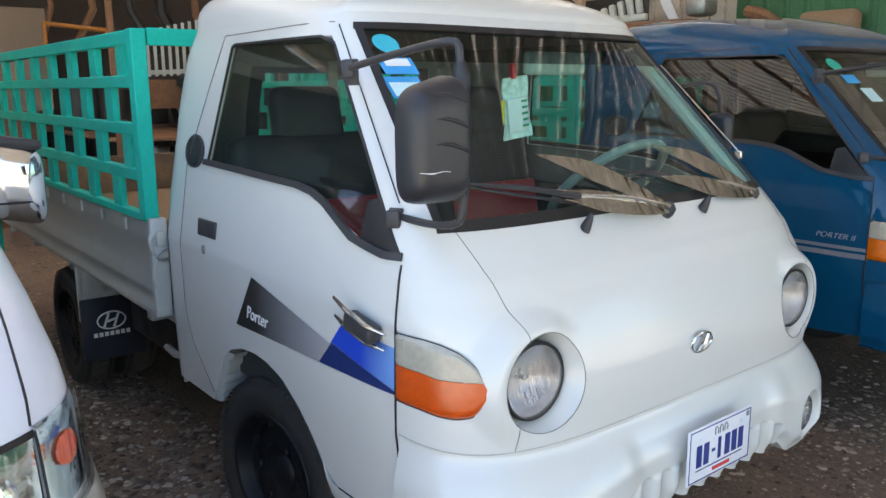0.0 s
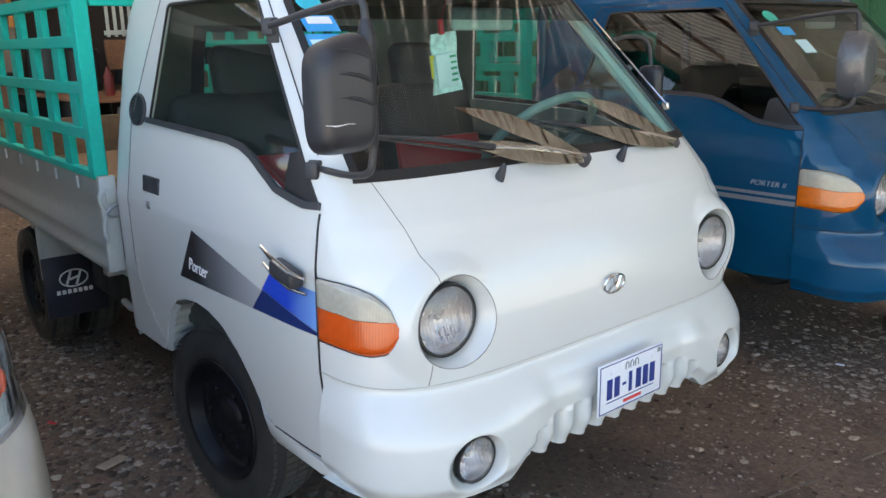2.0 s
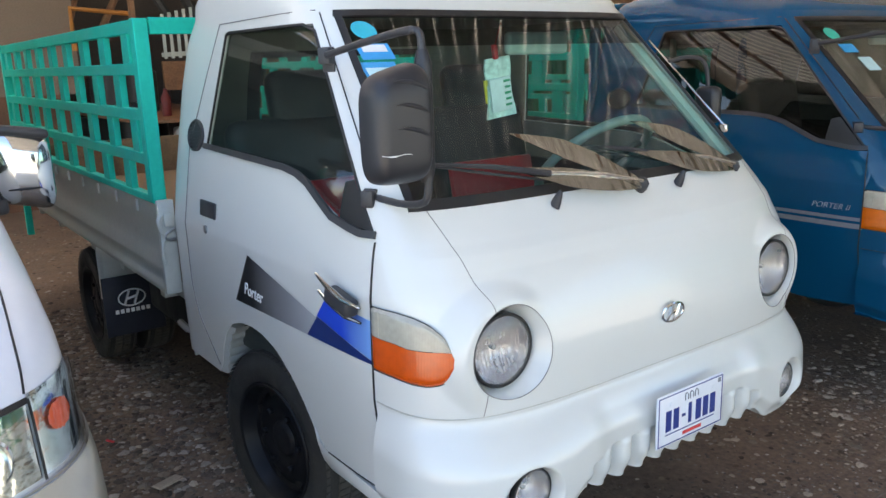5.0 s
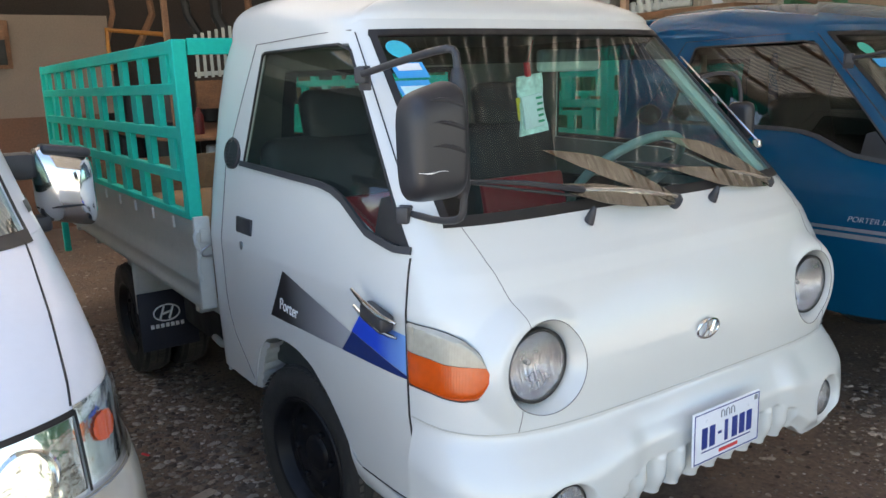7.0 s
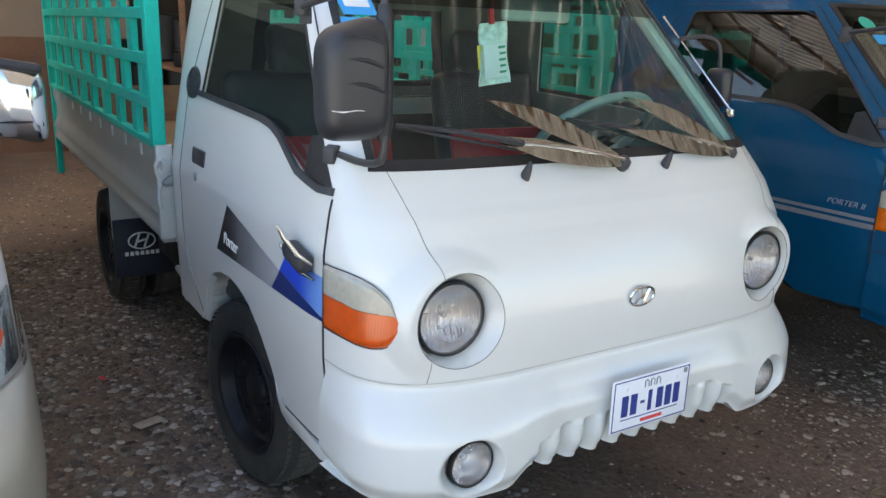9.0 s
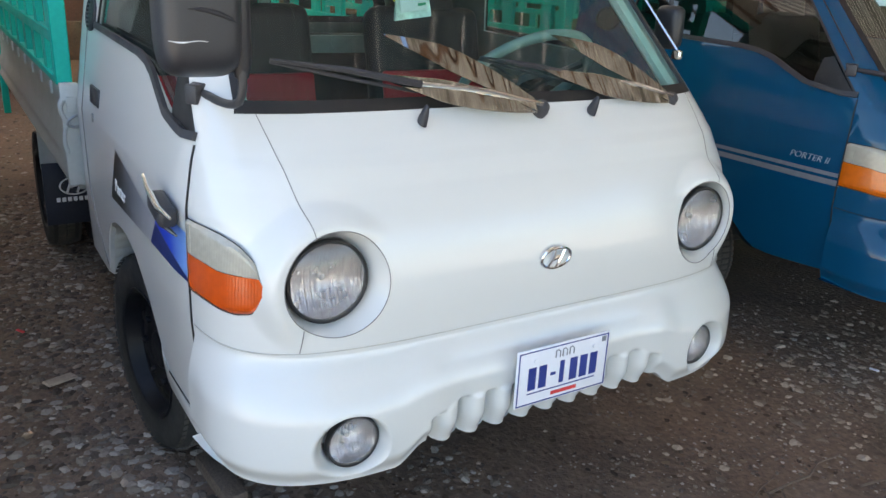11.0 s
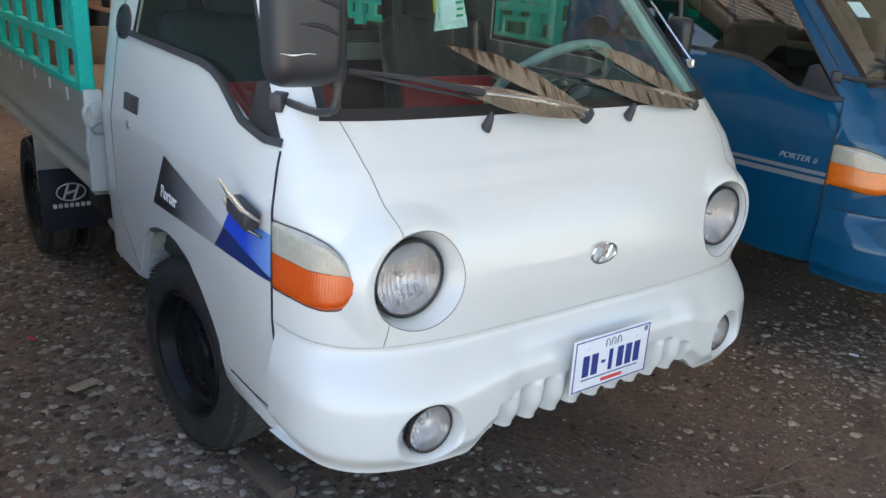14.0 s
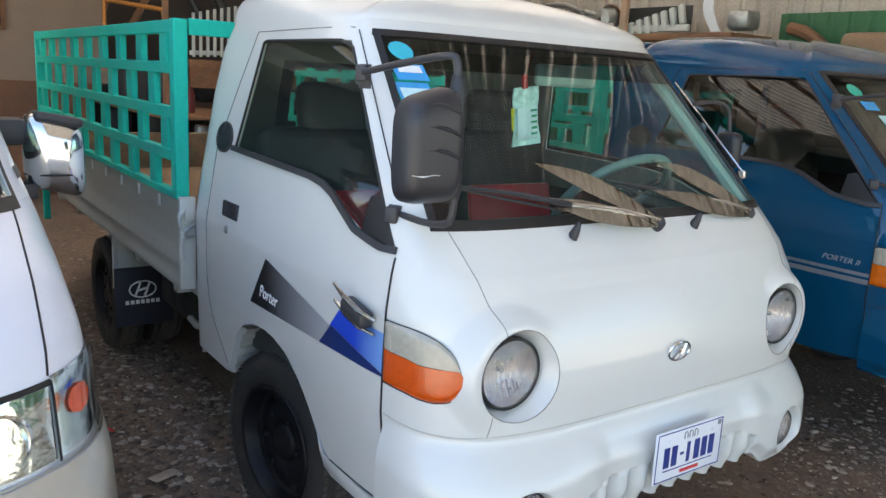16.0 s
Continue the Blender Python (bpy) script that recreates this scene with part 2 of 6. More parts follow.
GREEN_SHEET = material("green_sheet_metal", (0.030, 0.135, 0.060), 0.55, var=0.25, scale=2, dirt=(0.06, 0.11, 0.05), dirt_amount=0.4)
ZINC = material("zinc_sheet", (0.42, 0.39, 0.35), 0.5, metal=0.3, var=0.25, scale=3, dirt=(0.28, 0.18, 0.11), dirt_amount=0.6)
RUST = material("rusty_metal", (0.20, 0.10, 0.055), 0.8, var=0.4, scale=8, bump=0.2)
BRICK = material("red_brick", (0.32, 0.12, 0.07), 0.9, var=0.35, scale=12, bump=0.4)
WHITEWASH = material("flaking_whitewash", (0.58, 0.55, 0.52), 0.9, var=0.15, scale=6, bump=0.3, dirt=(0.35, 0.20, 0.14), dirt_amount=0.8)
CONCRETE = material("grey_concrete", (0.30, 0.29, 0.28), 0.85, var=0.15, scale=6, bump=0.15)
HOSE_RED = material("red_hose", (0.50, 0.05, 0.05), 0.4)
HOSE_YELLOW = material("orange_hose", (0.75, 0.25, 0.02), 0.45)
SKYLIGHT = bpy.data.materials.new("translucent_sheet")
SKYLIGHT.use_nodes = True
sn = SKYLIGHT.node_tree.nodes
trl = sn.new("ShaderNodeBsdfTranslucent")
trl.inputs[0].default_value = (0.74, 0.70, 0.64, 1)
SKYLIGHT.node_tree.links.new(trl.outputs[0], sn["Material Output"].inputs[0])
# thin brownish roof sheet that lets some daylight through
TARP = bpy.data.materials.new("thin_roof_sheet")
TARP.use_nodes = True
tn, tl = TARP.node_tree.nodes, TARP.node_tree.links
dif, trn, mixs, tno, tcr, tcc = tn.new("ShaderNodeBsdfDiffuse"), tn.new("ShaderNodeBsdfTranslucent"), tn.new("ShaderNodeMixShader"), tn.new("ShaderNodeTexNoise"), tn.new("ShaderNodeValToRGB"), tn.new("ShaderNodeTexCoord")
tno.inputs["Scale"].default_value, tno.inputs["Detail"].default_value = 1.7, 5
tcr.color_ramp.elements[0].position, tcr.color_ramp.elements[1].position = 0.3, 0.7
tcr.color_ramp.elements[0].color, tcr.color_ramp.elements[1].color = (0.20, 0.180, 0.162, 1), (0.46, 0.435, 0.405, 1)
tl.new(tcc.outputs["Object"], tno.inputs["Vector"]), tl.new(tno.outputs["Fac"], tcr.inputs[0])
tl.new(tcr.outputs[0], dif.inputs[0]), tl.new(tcr.outputs[0], trn.inputs[0])
# translucent share is set for fill light inside the shed
mixs.inputs[0].default_value = 0.42
tl.new(dif.outputs[0], mixs.inputs[1]), tl.new(trn.outputs[0], mixs.inputs[2]), tl.new(mixs.outputs[0], tn["Material Output"].inputs[0])
SMOOTH_REFLECTOR = material("faceted_reflector", (0.80, 0.82, 0.82), 0.14, metal=1.0, var=0.15, scale=30, bump=0.35, fine=18)
RED_BULB = material("orange_red_bulb", (0.80, 0.10, 0.02), 0.2, coat=0.5, var=0.15, scale=30)
TAN = material("tan_vinyl", (0.26, 0.17, 0.11), 0.7, var=0.2)


# ---- mesh helpers ----
def part(name, bm, mat, parent=None, label="", smooth=True, mats=None):
    """Links a bmesh as one mesh object, under a thing or a part."""
    me = bpy.data.meshes.new(name)
    bmesh.ops.recalc_face_normals(bm, faces=bm.faces) if not mats else None
    bm.to_mesh(me)
    bm.free()
    for m in (mats or [mat]):
        me.materials.append(m)
    if smooth:
        me.polygons.foreach_set("use_smooth", [True] * len(me.polygons))
        me.set_sharp_from_angle(angle=radians(38))
    ob = new(name, me)
    if parent:
        ob.parent = parent
    if label:
        ob["label"] = label
    return ob


def thing(name, label, category, group="", at=(0, 0, 0), turn=0.0, kind=""):
    e = new(name)
    e.empty_display_size = 0.1
    e.matrix_basis = pose(*at, 0, 0, turn)
    return tagged(e, label, category, group, kind)


def box(bm, lo, hi, bevel=0.0, seg=2, m=None):
    c = [(a + b) / 2 for a, b in zip(lo, hi)]
    s = [max(abs(b - a), 1e-4) for a, b in zip(lo, hi)]
    r = bmesh.ops.create_cube(bm, size=1.0, matrix=Matrix.Translation(c) @ Matrix.Diagonal((*s, 1)))
    vs = r["verts"]
    if bevel:
        es = list({e for v in vs for e in v.link_edges})
        out = bmesh.ops.bevel(bm, geom=es, offset=min(bevel, min(s) * 0.45), segments=seg, affect="EDGES", profile=0.5)
        vs = list({v for f in out["faces"] for v in f.verts} | {v for v in vs if v.is_valid})
    if m is not None:
        bmesh.ops.transform(bm, matrix=m, verts=[v for v in vs if v.is_valid])
    return bm


def block(lo, hi, bevel=0.0, seg=2, m=None):
    return box(bmesh.new(), lo, hi, bevel, seg, m)


def lathe(profile, n=40, axis="x", at=(0, 0, 0), bm=None, m=None):
    """Turns a profile of (radius, along) pairs round an axis."""
    bm = bm or bmesh.new()
    rings = []
    for r, a in profile:
        ring = []
        for i in range(n):
            t = 2 * math.pi * i / n
            c, s = r * math.cos(t), r * math.sin(t)
            p = {"x": (a, c, s), "y": (c, a, s), "z": (c, s, a)}[axis]
            v = Vector(p) if m is None else m @ Vector(p)
            ring.append(bm.verts.new(v + Vector(at)))
        rings.append(ring)
    for a, b in zip(rings, rings[1:]):
        for i in range(n):
            bm.faces.new((a[i], a[(i + 1) % n], b[(i + 1) % n], b[i]))
    for ring, (r, _) in ((rings[0], profile[0]), (rings[-1], profile[-1])):
        if r < 0.003:
            bm.faces.new(ring)
    return bm


def tube(pts, r, n=8, bm=None, smooth_steps=0):
    """A round bar along a list of points."""
    bm = bm or bmesh.new()
    P = [Vector(p) for p in pts]
    for _ in range(smooth_steps):
        Q = [P[0]]
        for a, b in zip(P, P[1:]):
            Q += [a * 0.75 + b * 0.25, a * 0.25 + b * 0.75]
        P = Q + [P[-1]]
    prev, up = [], Vector((0.1, 0.2, 1))
    for i, p in enumerate(P):
        d = (P[min(i + 1, len(P) - 1)] - P[max(i - 1, 0)]).normalized()
        side = d.cross(up)
        if side.length < 1e-3:
            side = d.cross(Vector((1, 0, 0)))
        side.normalize()
        up = side.cross(d).normalized()
        rr = r[i * (len(r) - 1) // max(1, len(P) - 1)] if isinstance(r, (list, tuple)) else r
        ring = [bm.verts.new(p + (side * math.cos(t) + up * math.sin(t)) * rr) for t in (2 * math.pi * k / n for k in range(n))]
        if prev:
            for k in range(n):
                bm.faces.new((prev[k], prev[(k + 1) % n], ring[(k + 1) % n], ring[k]))
        else:
            bm.faces.new(list(reversed(ring)))
        prev = ring
    bm.faces.new(prev)
    return bm


def ribbon(pts, width, normal_of=None, bm=None, thick=0.003, across=None):
    """A thin raised strip along points; across gives the direction of its width at each point."""
    bm = bm or bmesh.new()
    P = [Vector(p) for p in pts]
    rows = []
    for i, p in enumerate(P):
        d = (P[min(i + 1, len(P) - 1)] - P[max(i - 1, 0)]).normalized()
        nrm = Vector(normal_of[i] if isinstance(normal_of, list) else normal_of).normalized()
        a = d.cross(nrm).normalized() * width / 2
        rows.append([bm.verts.new(p + a - nrm * thick), bm.verts.new(p + a + nrm * thick), bm.verts.new(p - a + nrm * thick), bm.verts.new(p - a - nrm * thick)])
    for a, b in zip(rows, rows[1:]):
        for k in range(4):
            bm.faces.new((a[k], a[(k + 1) % 4], b[(k + 1) % 4], b[k]))
    bm.faces.new(rows[0]), bm.faces.new(list(reversed(rows[-1])))
    return bm


def prism(outline, lo, hi, axis="y", bm=None):
    """A flat outline of (u, v) points given thickness along an axis."""
    bm = bm or bmesh.new()
    put = {"y": lambda u, v, a: (u, a, v), "x": lambda u, v, a: (a, u, v), "z": lambda u, v, a: (u, v, a)}[axis]
    A = [bm.verts.new(put(u, v, lo)) for u, v in outline]
    B = [bm.verts.new(put(u, v, hi)) for u, v in outline]
    bm.faces.new(A), bm.faces.new(list(reversed(B)))
    for i in range(len(A)):
        j = (i + 1) % len(A)
        bm.faces.new((A[i], B[i], B[j], A[j]))
    return bm


def interp(x, xs, ys):
    return float(np.interp(x, xs, ys))


def smoothstep(a, b, x):
    t = min(1, max(0, (x - a) / (b - a)))
    return t * t * (3 - 2 * t)


def text_mesh(body, size, m, mat, name, parent, label="", squash=1.0, bold=0.0, shear=0.0, thick=0.0012):
    """Lettering in the built-in font, as a mesh."""
    cu = bpy.data.curves.new(name, "FONT")
    cu.body, cu.size, cu.align_x, cu.align_y, cu.extrude, cu.offset, cu.shear = body, size, "CENTER", "CENTER", thick, bold, shear
    tmp = bpy.data.objects.new(name, cu)
    scene.collection.objects.link(tmp)
    me = bpy.data.meshes.new_from_object(tmp.evaluated_get(bpy.context.evaluated_depsgraph_get()))
    bpy.data.objects.remove(tmp)
    bpy.data.curves.remove(cu)
    me.transform(m @ Matrix.Diagonal((squash, 1, 1, 1)))
    me.materials.clear()
    me.materials.append(mat)
    ob = new(name, me)
    ob.parent = parent
    if label:
        ob["label"] = label
    return ob


# ---- the two light trucks: one cab shape ----
N_SUP = 5.0
LEAN_UP = -0.05


def cab_w(z):
    return 0.762 - 0.205 * max(0.0, z - 1.0) - 0.03 * max(0.0, 0.75 - z)


def cab_lean(z):
    return LEAN_UP * max(0.0, z - 1.0)


def nose_line(z):
    return interp(z, [0.5, 0.76, 0.87, 0.95, 1.02, 1.10, 1.17, 1.20, 1.66, 1.72], [0.02, 0.010, 0.014, 0.030, 0.058, 0.103, 0.167, 0.195, 0.60, 0.66])


def rounded_nose(z):
    """The nose line from the side, rounded where its slopes meet."""
    w = max(0.0, min(0.075, 1.165 - z, 0.015 + 1.5 * abs(z - 1.095)))
    return sum(nose_line(z + w * d) for d in (-1, -0.67, -0.33, 0, 0.33, 0.67, 1)) / 7


NOSE = [rounded_nose(0.4 + 0.002 * i) for i in range(701)]


def cab_yf(z):
    q = min(699.0, max(0.0, (z - 0.4) * 500))
    i = int(q)
    return NOSE[i] + (NOSE[i + 1] - NOSE[i]) * (q - i)


def cab_d(z):
    return interp(z, [0.5, 0.95, 1.2, 1.66], [0.55, 0.50, 0.36, 0.42])


def front_y(x, z):
    q = min(0.9999, abs(x) / cab_w(z))
    return cab_yf(z) + cab_d(z) * (1 - (1 - q ** N_SUP) ** (1 / N_SUP))


def side_x(y, z):
    q = 1 - (y - cab_yf(z)) / cab_d(z)
    return cab_w(z) * (1 - max(0.0, min(1.0, q)) ** N_SUP) ** (1 / N_SUP)


def x_ws(z):
    return interp(z, [0.7, 1.15, 1.20, 1.66], [0.70, 0.665, 0.645, 0.560])


def y_dw(z):
    return max(interp(z, [0.50, 0.60, 0.66, 0.75, 1.0, 1.13, 1.63, 1.66], [0.225, 0.245, 0.262, 0.270, 0.268, 0.280, 0.690, 0.715]), front_y(x_ws(z), z) + 0.02)


def y_dr(z):
    return interp(z, [1.25, 1.63], [1.335, 1.215])


def y_back(z):
    return interp(z, [0.8, 1.16, 1.457, 1.6, 1.672, 1.726], [1.645, 1.662, 1.640, 1.605, 1.55, 1.46])


def bottom_z(y):
    return interp(y, [0.0, 0.256, 0.264, 0.50, 0.56, 0.60, 0.66, 0.72, 0.81, 0.90, 0.97, 1.06, 1.14, 1.21, 1.26, 1.30, 1.31, 1.7],
                  [0.72, 0.74, 0.515, 0.50, 0.505, 0.53, 0.60, 0.665, 0.722, 0.745, 0.750, 0.742, 0.717, 0.670, 0.60, 0.50, 0.50, 0.50])


def belt_z(y):
    return interp(y, [0.25, 0.33, 0.46, 0.53, 0.60, 0.66, 0.74, 1.335, 1.4], [1.135, 1.133, 1.155, 1.188, 1.222, 1.240, 1.250, 1.268, 1.27])


HL = (0.54, 0.88)
BOWL = (0.528, 0.879, 0.110)


def lamp_bowl(x, y, z):
    """Sinks a round bowl for the headlamp into the front."""
    r = math.hypot(abs(x) - HL[0], z - HL[1])
    if r > 0.20:
        return y
    k = 1 - smoothstep(0.108, 0.165, r)
    y2 = min(y, y + (0.042 - y) * k)
    rb = math.hypot(abs(x) - BOWL[0], z - BOWL[1])
    if rb >= BOWL[2]:
        return y2
    f = max(0.0, r - 0.088) / (max(0.0, r - 0.088) + BOWL[2] - rb)
    floor = 0.080 + 0.055 * smoothstep(0.086, 0.081, r)
    return floor + (y2 - floor) * f


def side_point(s, y, z, out=0.0):
    """A point on the cab's flank, moved outwards by out."""
    e = 0.004
    x = side_x(y, z)
    dx, dz = (side_x(y + e, z) - side_x(y - e, z)) / (2 * e), (side_x(y, z + e) - side_x(y, z - e)) / (2 * e)
    n = Vector((1, -dx, -dz)).normalized()
    p = Vector((x, y, z)) + n * out
    return Vector((s * p.x + cab_lean(p.z), p.y, p.z)), Vector((s * n.x, n.y, n.z))


def front_point(x, z, out=0.0):
    e = 0.004
    y = front_y(x, z)
    n = Vector((-(front_y(x + e, z) - front_y(x - e, z)) / (2 * e), 1, -(front_y(x, z + e) - front_y(x, z - e)) / (2 * e))).normalized()
    p = Vector((x, y, z)) - n * out
    return Vector((p.x + cab_lean(p.z), p.y, p.z)), -n


NF, NP, NW, NQ, NC, NB = 165, 8, 44, 8, 4, 12
NA, NG, NR = 108, 16, 12


def column(k, z):
    if k <= NF:
        x = k / NF * x_ws(z)
        return x, front_y(x, z)
    y0 = front_y(x_ws(z), z)
    if k <= NF + NP:
        y = y0 + (y_dw(z) - y0) * (k - NF) / NP
        return side_x(y, z), y
    if k <= NF + NP + NW:
        y = y_dw(z) + (y_dr(z) - y_dw(z)) * (k - NF - NP) / NW
        return side_x(y, z), y
    r, yb = 0.05, y_back(z)
    if k <= NF + NP + NW + NQ:
        y = y_dr(z) + (yb - r - y_dr(z)) * (k - NF - NP - NW) / NQ
        return cab_w(z), y
    k -= NF + NP + NW + NQ
    if k <= NC:
        t = math.pi / 2 * k / NC
        return cab_w(z) - r + r * math.cos(t), yb - r + r * math.sin(t)
    return (cab_w(z) - r) * (1 - (k - NC) / NB), yb


NCOL = NF + NP + NW + NQ + NC + NB


def cab_point(k, row):
    s, k = (1, k) if k >= 0 else (-1, -k)
    yl = column(k, 0.8)[1]
    zt = interp(k, [NF, NF + NP, NCOL], [1.690, 1.678, 1.678])
    zg = interp(k, [NF, NF + NP, NCOL], [1.658, 1.628, 1.628])
    if k <= NF:
        zb, zw = 0.72, interp(k / NF, [0, 0.7, 1], [1.195, 1.195, 1.19])
    else:
        zb, zw = bottom_z(yl), belt_z(column(k, 1.2)[1]) if k <= NF + NP + NW else 1.27
        if k < NF + NP:
            zw = 1.19 + (1.135 - 1.19) * (k - NF) / NP
    if row <= NA:
        z = zb + (zw - zb) * row / NA
    elif row <= NA + NG:
        z = zw + (zg - zw) * (row - NA) / (NG - 1) if row < NA + NG else zt
    else:
        q = (row - NA - NG) / NR
        x, y = column(k, zt)
        back = smoothstep(0.6, 1.3, y)
        f = max(0.0, math.cos(q * math.pi / 2)) ** (0.78 - 0.38 * back) if q < 1 else 0.0
        high = 0.030 + 0.135 * back
        z = zt + 0.003 * min(1, q * 10) + (high * (1 - q) + 0.14 * q) * math.sin(q * math.pi / 2) ** 0.75
        out = 1.0
        yc = 1.02
        return Vector((s * x * f * out + cab_lean(1.66), yc + (y - yc) * f * out, z))
    x, y = column(k, z)
    if k <= NF + NP and row <= NA:
        rb = math.hypot(x - BOWL[0], z - BOWL[1])
        if abs(rb - BOWL[2]) < 0.0027:
            x, z = BOWL[0] + (x - BOWL[0]) * BOWL[2] / rb, BOWL[1] + (z - BOWL[1]) * BOWL[2] / rb
            y = front_y(x, z)
        y = lamp_bowl(x, y, z)
    return Vector((s * x + cab_lean(z), y, z))


def cab_mesh(keep, offset=0.0):
    """The faces of the cab's grid that keep(k, row) chooses; offset sinks them along their normals."""
    bm = bmesh.new()
    vs = {}

    def v(k, r):
        k = NCOL if k == -NCOL else k
        if (k, r) not in vs:
            vs[k, r] = bm.verts.new(cab_point(k, r))
        return vs[k, r]
    for k in range(-NCOL, NCOL):
        for r in range(NA + NG + NR):
            if keep(k if k >= 0 else -k - 1, r, 1 if k >= 0 else -1):
                quad = [v(k, r), v(k + 1, r), v(k + 1, r + 1), v(k, r + 1)]
                try:
                    bm.faces.new(quad)
                except ValueError:
                    pass
    bmesh.ops.remove_doubles(bm, verts=bm.verts, dist=0.0004)
    bm.normal_update()
    if offset:
        for p in bm.verts:
            p.co -= p.normal * offset
    return bm


K_WS, K_DW, K_DR = NF, NF + NP, NF + NP + NW
K_BACK = NF + NP + NW + NQ + NC + 4


def in_windshield(k, r, s):
    return k < K_WS and NA <= r < NA + NG - 1


def in_door_window(k, r, s):
    return K_DW <= k < K_DR and NA <= r < NA + NG - 1


def in_rear_window(k, r, s):
    return k >= K_BACK and NA <= r < NA + NG - 3


def in_door(k, r, s):
    return (K_DW if r < NA else K_DW - 4) <= k < K_DR + 4 and r < NA + NG and not in_door_window(k, r, s)


def solidify(ob, t, lining=None):
    """Gives a sheet its thickness, with crisp rims; lining is the material of its inner face."""
    me, uses = ob.data, {}
    for p in me.polygons:
        for key in p.edge_keys:
            uses[key] = uses.get(key, 0) + 1
    for e in me.edges:
        if uses.get(e.key) == 1:
            e.use_edge_sharp = True
    m = ob.modifiers.new("thickness", "SOLIDIFY")
    m.thickness, m.offset = t, -1
    if lining:
        me.materials.append(lining)
        m.material_offset = 1
    return ob


def patch(s, corners, parent, mat, name, label="", out=0.002, nu=14, nv=6):
    """A thin film on the cab's flank between four (y, z) corners."""
    bm = bmesh.new()
    a, b, c, d = [Vector(p) for p in corners]
    g = [[bm.verts.new(side_point(s, *((a.lerp(b, u / nu)).lerp(d.lerp(c, u / nu), w / nv)), out)[0]) for u in range(nu + 1)] for w in range(nv + 1)]
    for w in range(nv):
        for u in range(nu):
            bm.faces.new((g[w][u], g[w][u + 1], g[w + 1][u + 1], g[w + 1][u]))
    return part(name, bm, mat, parent, label)


def flank_line(s, pts, width, parent, mat, name, out=0.0005, thick=0.003, steps=6):
    P, N = [], []
    for (y0, z0), (y1, z1) in zip(pts, pts[1:]):
        for i in range(steps):
            p, n = side_point(s, y0 + (y1 - y0) * i / steps, z0 + (z1 - z0) * i / steps, out)
            P.append(p), N.append(n)
    p, n = side_point(s, *pts[-1], out)
    P.append(p), N.append(n)
    return part(name, ribbon(P, width, N, thick=thick), mat, parent)


def front_line(pts, width, parent, mat, name, out=0.0005, thick=0.003, steps=8):
    P, N = [], []
    knots = [(x0 + (x1 - x0) * i / steps, z0 + (z1 - z0) * i / steps) for (x0, z0), (x1, z1) in zip(pts, pts[1:]) for i in range(steps)] + [pts[-1]]
    for x, z in knots:
        p, n = front_point(x, z, out)
        p.y += lamp_bowl(x, front_y(x, z), z) - front_y(x, z)
        P.append(p), N.append(n)
    return part(name, ribbon(P, width, N, thick=thick), mat, parent)


def soft_interp(u, us, vs, w=0.035):
    return sum(interp(u + w * d, us, vs) for d in (-1, -0.5, 0, 0.5, 1)) / 5


def sweep(y):
    """Half width of the corner lamp's plan curve at y."""
    return sum(interp(y + 0.012 * d, [0.04, 0.068, 0.09, 0.12, 0.157, 0.20, 0.24, 0.30], [0.646, 0.668, 0.681, 0.698, 0.717, 0.736, 0.749, 0.760]) for d in (-1, -0.5, 0, 0.5, 1)) / 5


LAMP_U = [0, 0.37, 0.55, 0.73, 0.88, 0.965, 1.0]


def corner_lamp(s, parent, old):
    """The wrap-round corner lamp: clear above, amber below, rounded at its front end."""
    def spot(u, v, out):
        top = soft_interp(u, LAMP_U, [0.983, 0.980, 0.974, 0.960, 0.936, 0.910, 0.882])
        low = soft_interp(u, LAMP_U, [0.831, 0.826, 0.820, 0.818, 0.826, 0.848, 0.876])
        split = min(top - 0.0005, interp(u, [0, 0.38, 0.56, 0.75, 1.0], [0.917, 0.911, 0.903, 0.902, 0.905]))
        z = low + (split - low) * v * 2 if v <= 0.5 else split + (top - split) * (v - 0.5) * 2
        y = 0.2665 - 0.1985 * u
        xa, xb = sweep(y), side_x(y, z)
        x, slope = (xa + xb + math.sqrt((xa - xb) ** 2 + 0.0002)) / 2 - 0.004, (sweep(y + 0.004) - sweep(y - 0.004)) / 0.008
        n = Vector((1, -slope)).normalized() * out
        return Vector((s * (x + n.x), y + n.y, z))
    lamp = None
    for name, v0, v1, mat, lab in (("lamp_surround", -0.016, 1.016, SEAL, ""), ("clear_lens", 0.507, 1.0, CLEAR, "yellowed clear upper lens"), ("amber_lens", 0.0, 0.497, AMBER if not old else ORANGE, "orange lower lens")):
        bm, n, m = bmesh.new(), 30, 10
        rim = lamp is None
        g = []
        for j in range(m + 1):
            v = v0 + (v1 - v0) * j / m
            row = []
            for i in range(n + 1):
                u = math.sin(math.pi / 2 * i / n) * (1.012 if rim else 1.0) - (0.006 if rim else 0)
                edge = min(1.0, min(i, n - i) / 3, (m - j if name == "clear_lens" else j) / 2)
                row.append(bm.verts.new(spot(u, v, 0.0015 if rim else 0.001 + 0.009 * math.sqrt(edge * (2 - edge)))))
            g.append(row)
        for j in range(m):
            for i in range(n):
                bm.faces.new((g[j][i], g[j][i + 1], g[j + 1][i + 1], g[j + 1][i]))
        ob = part("corner_lamp" if rim else name, bm, mat, parent if rim else lamp, lab)
        if not rim and name == "clear_lens":
            part("lens_divider", tube([spot(0.16, v, 0.0098) for v in (0.53, 0.7, 0.85, 0.97)], 0.0016, 6), CLEAR, ob)
        lamp = lamp or ob
    return lamp


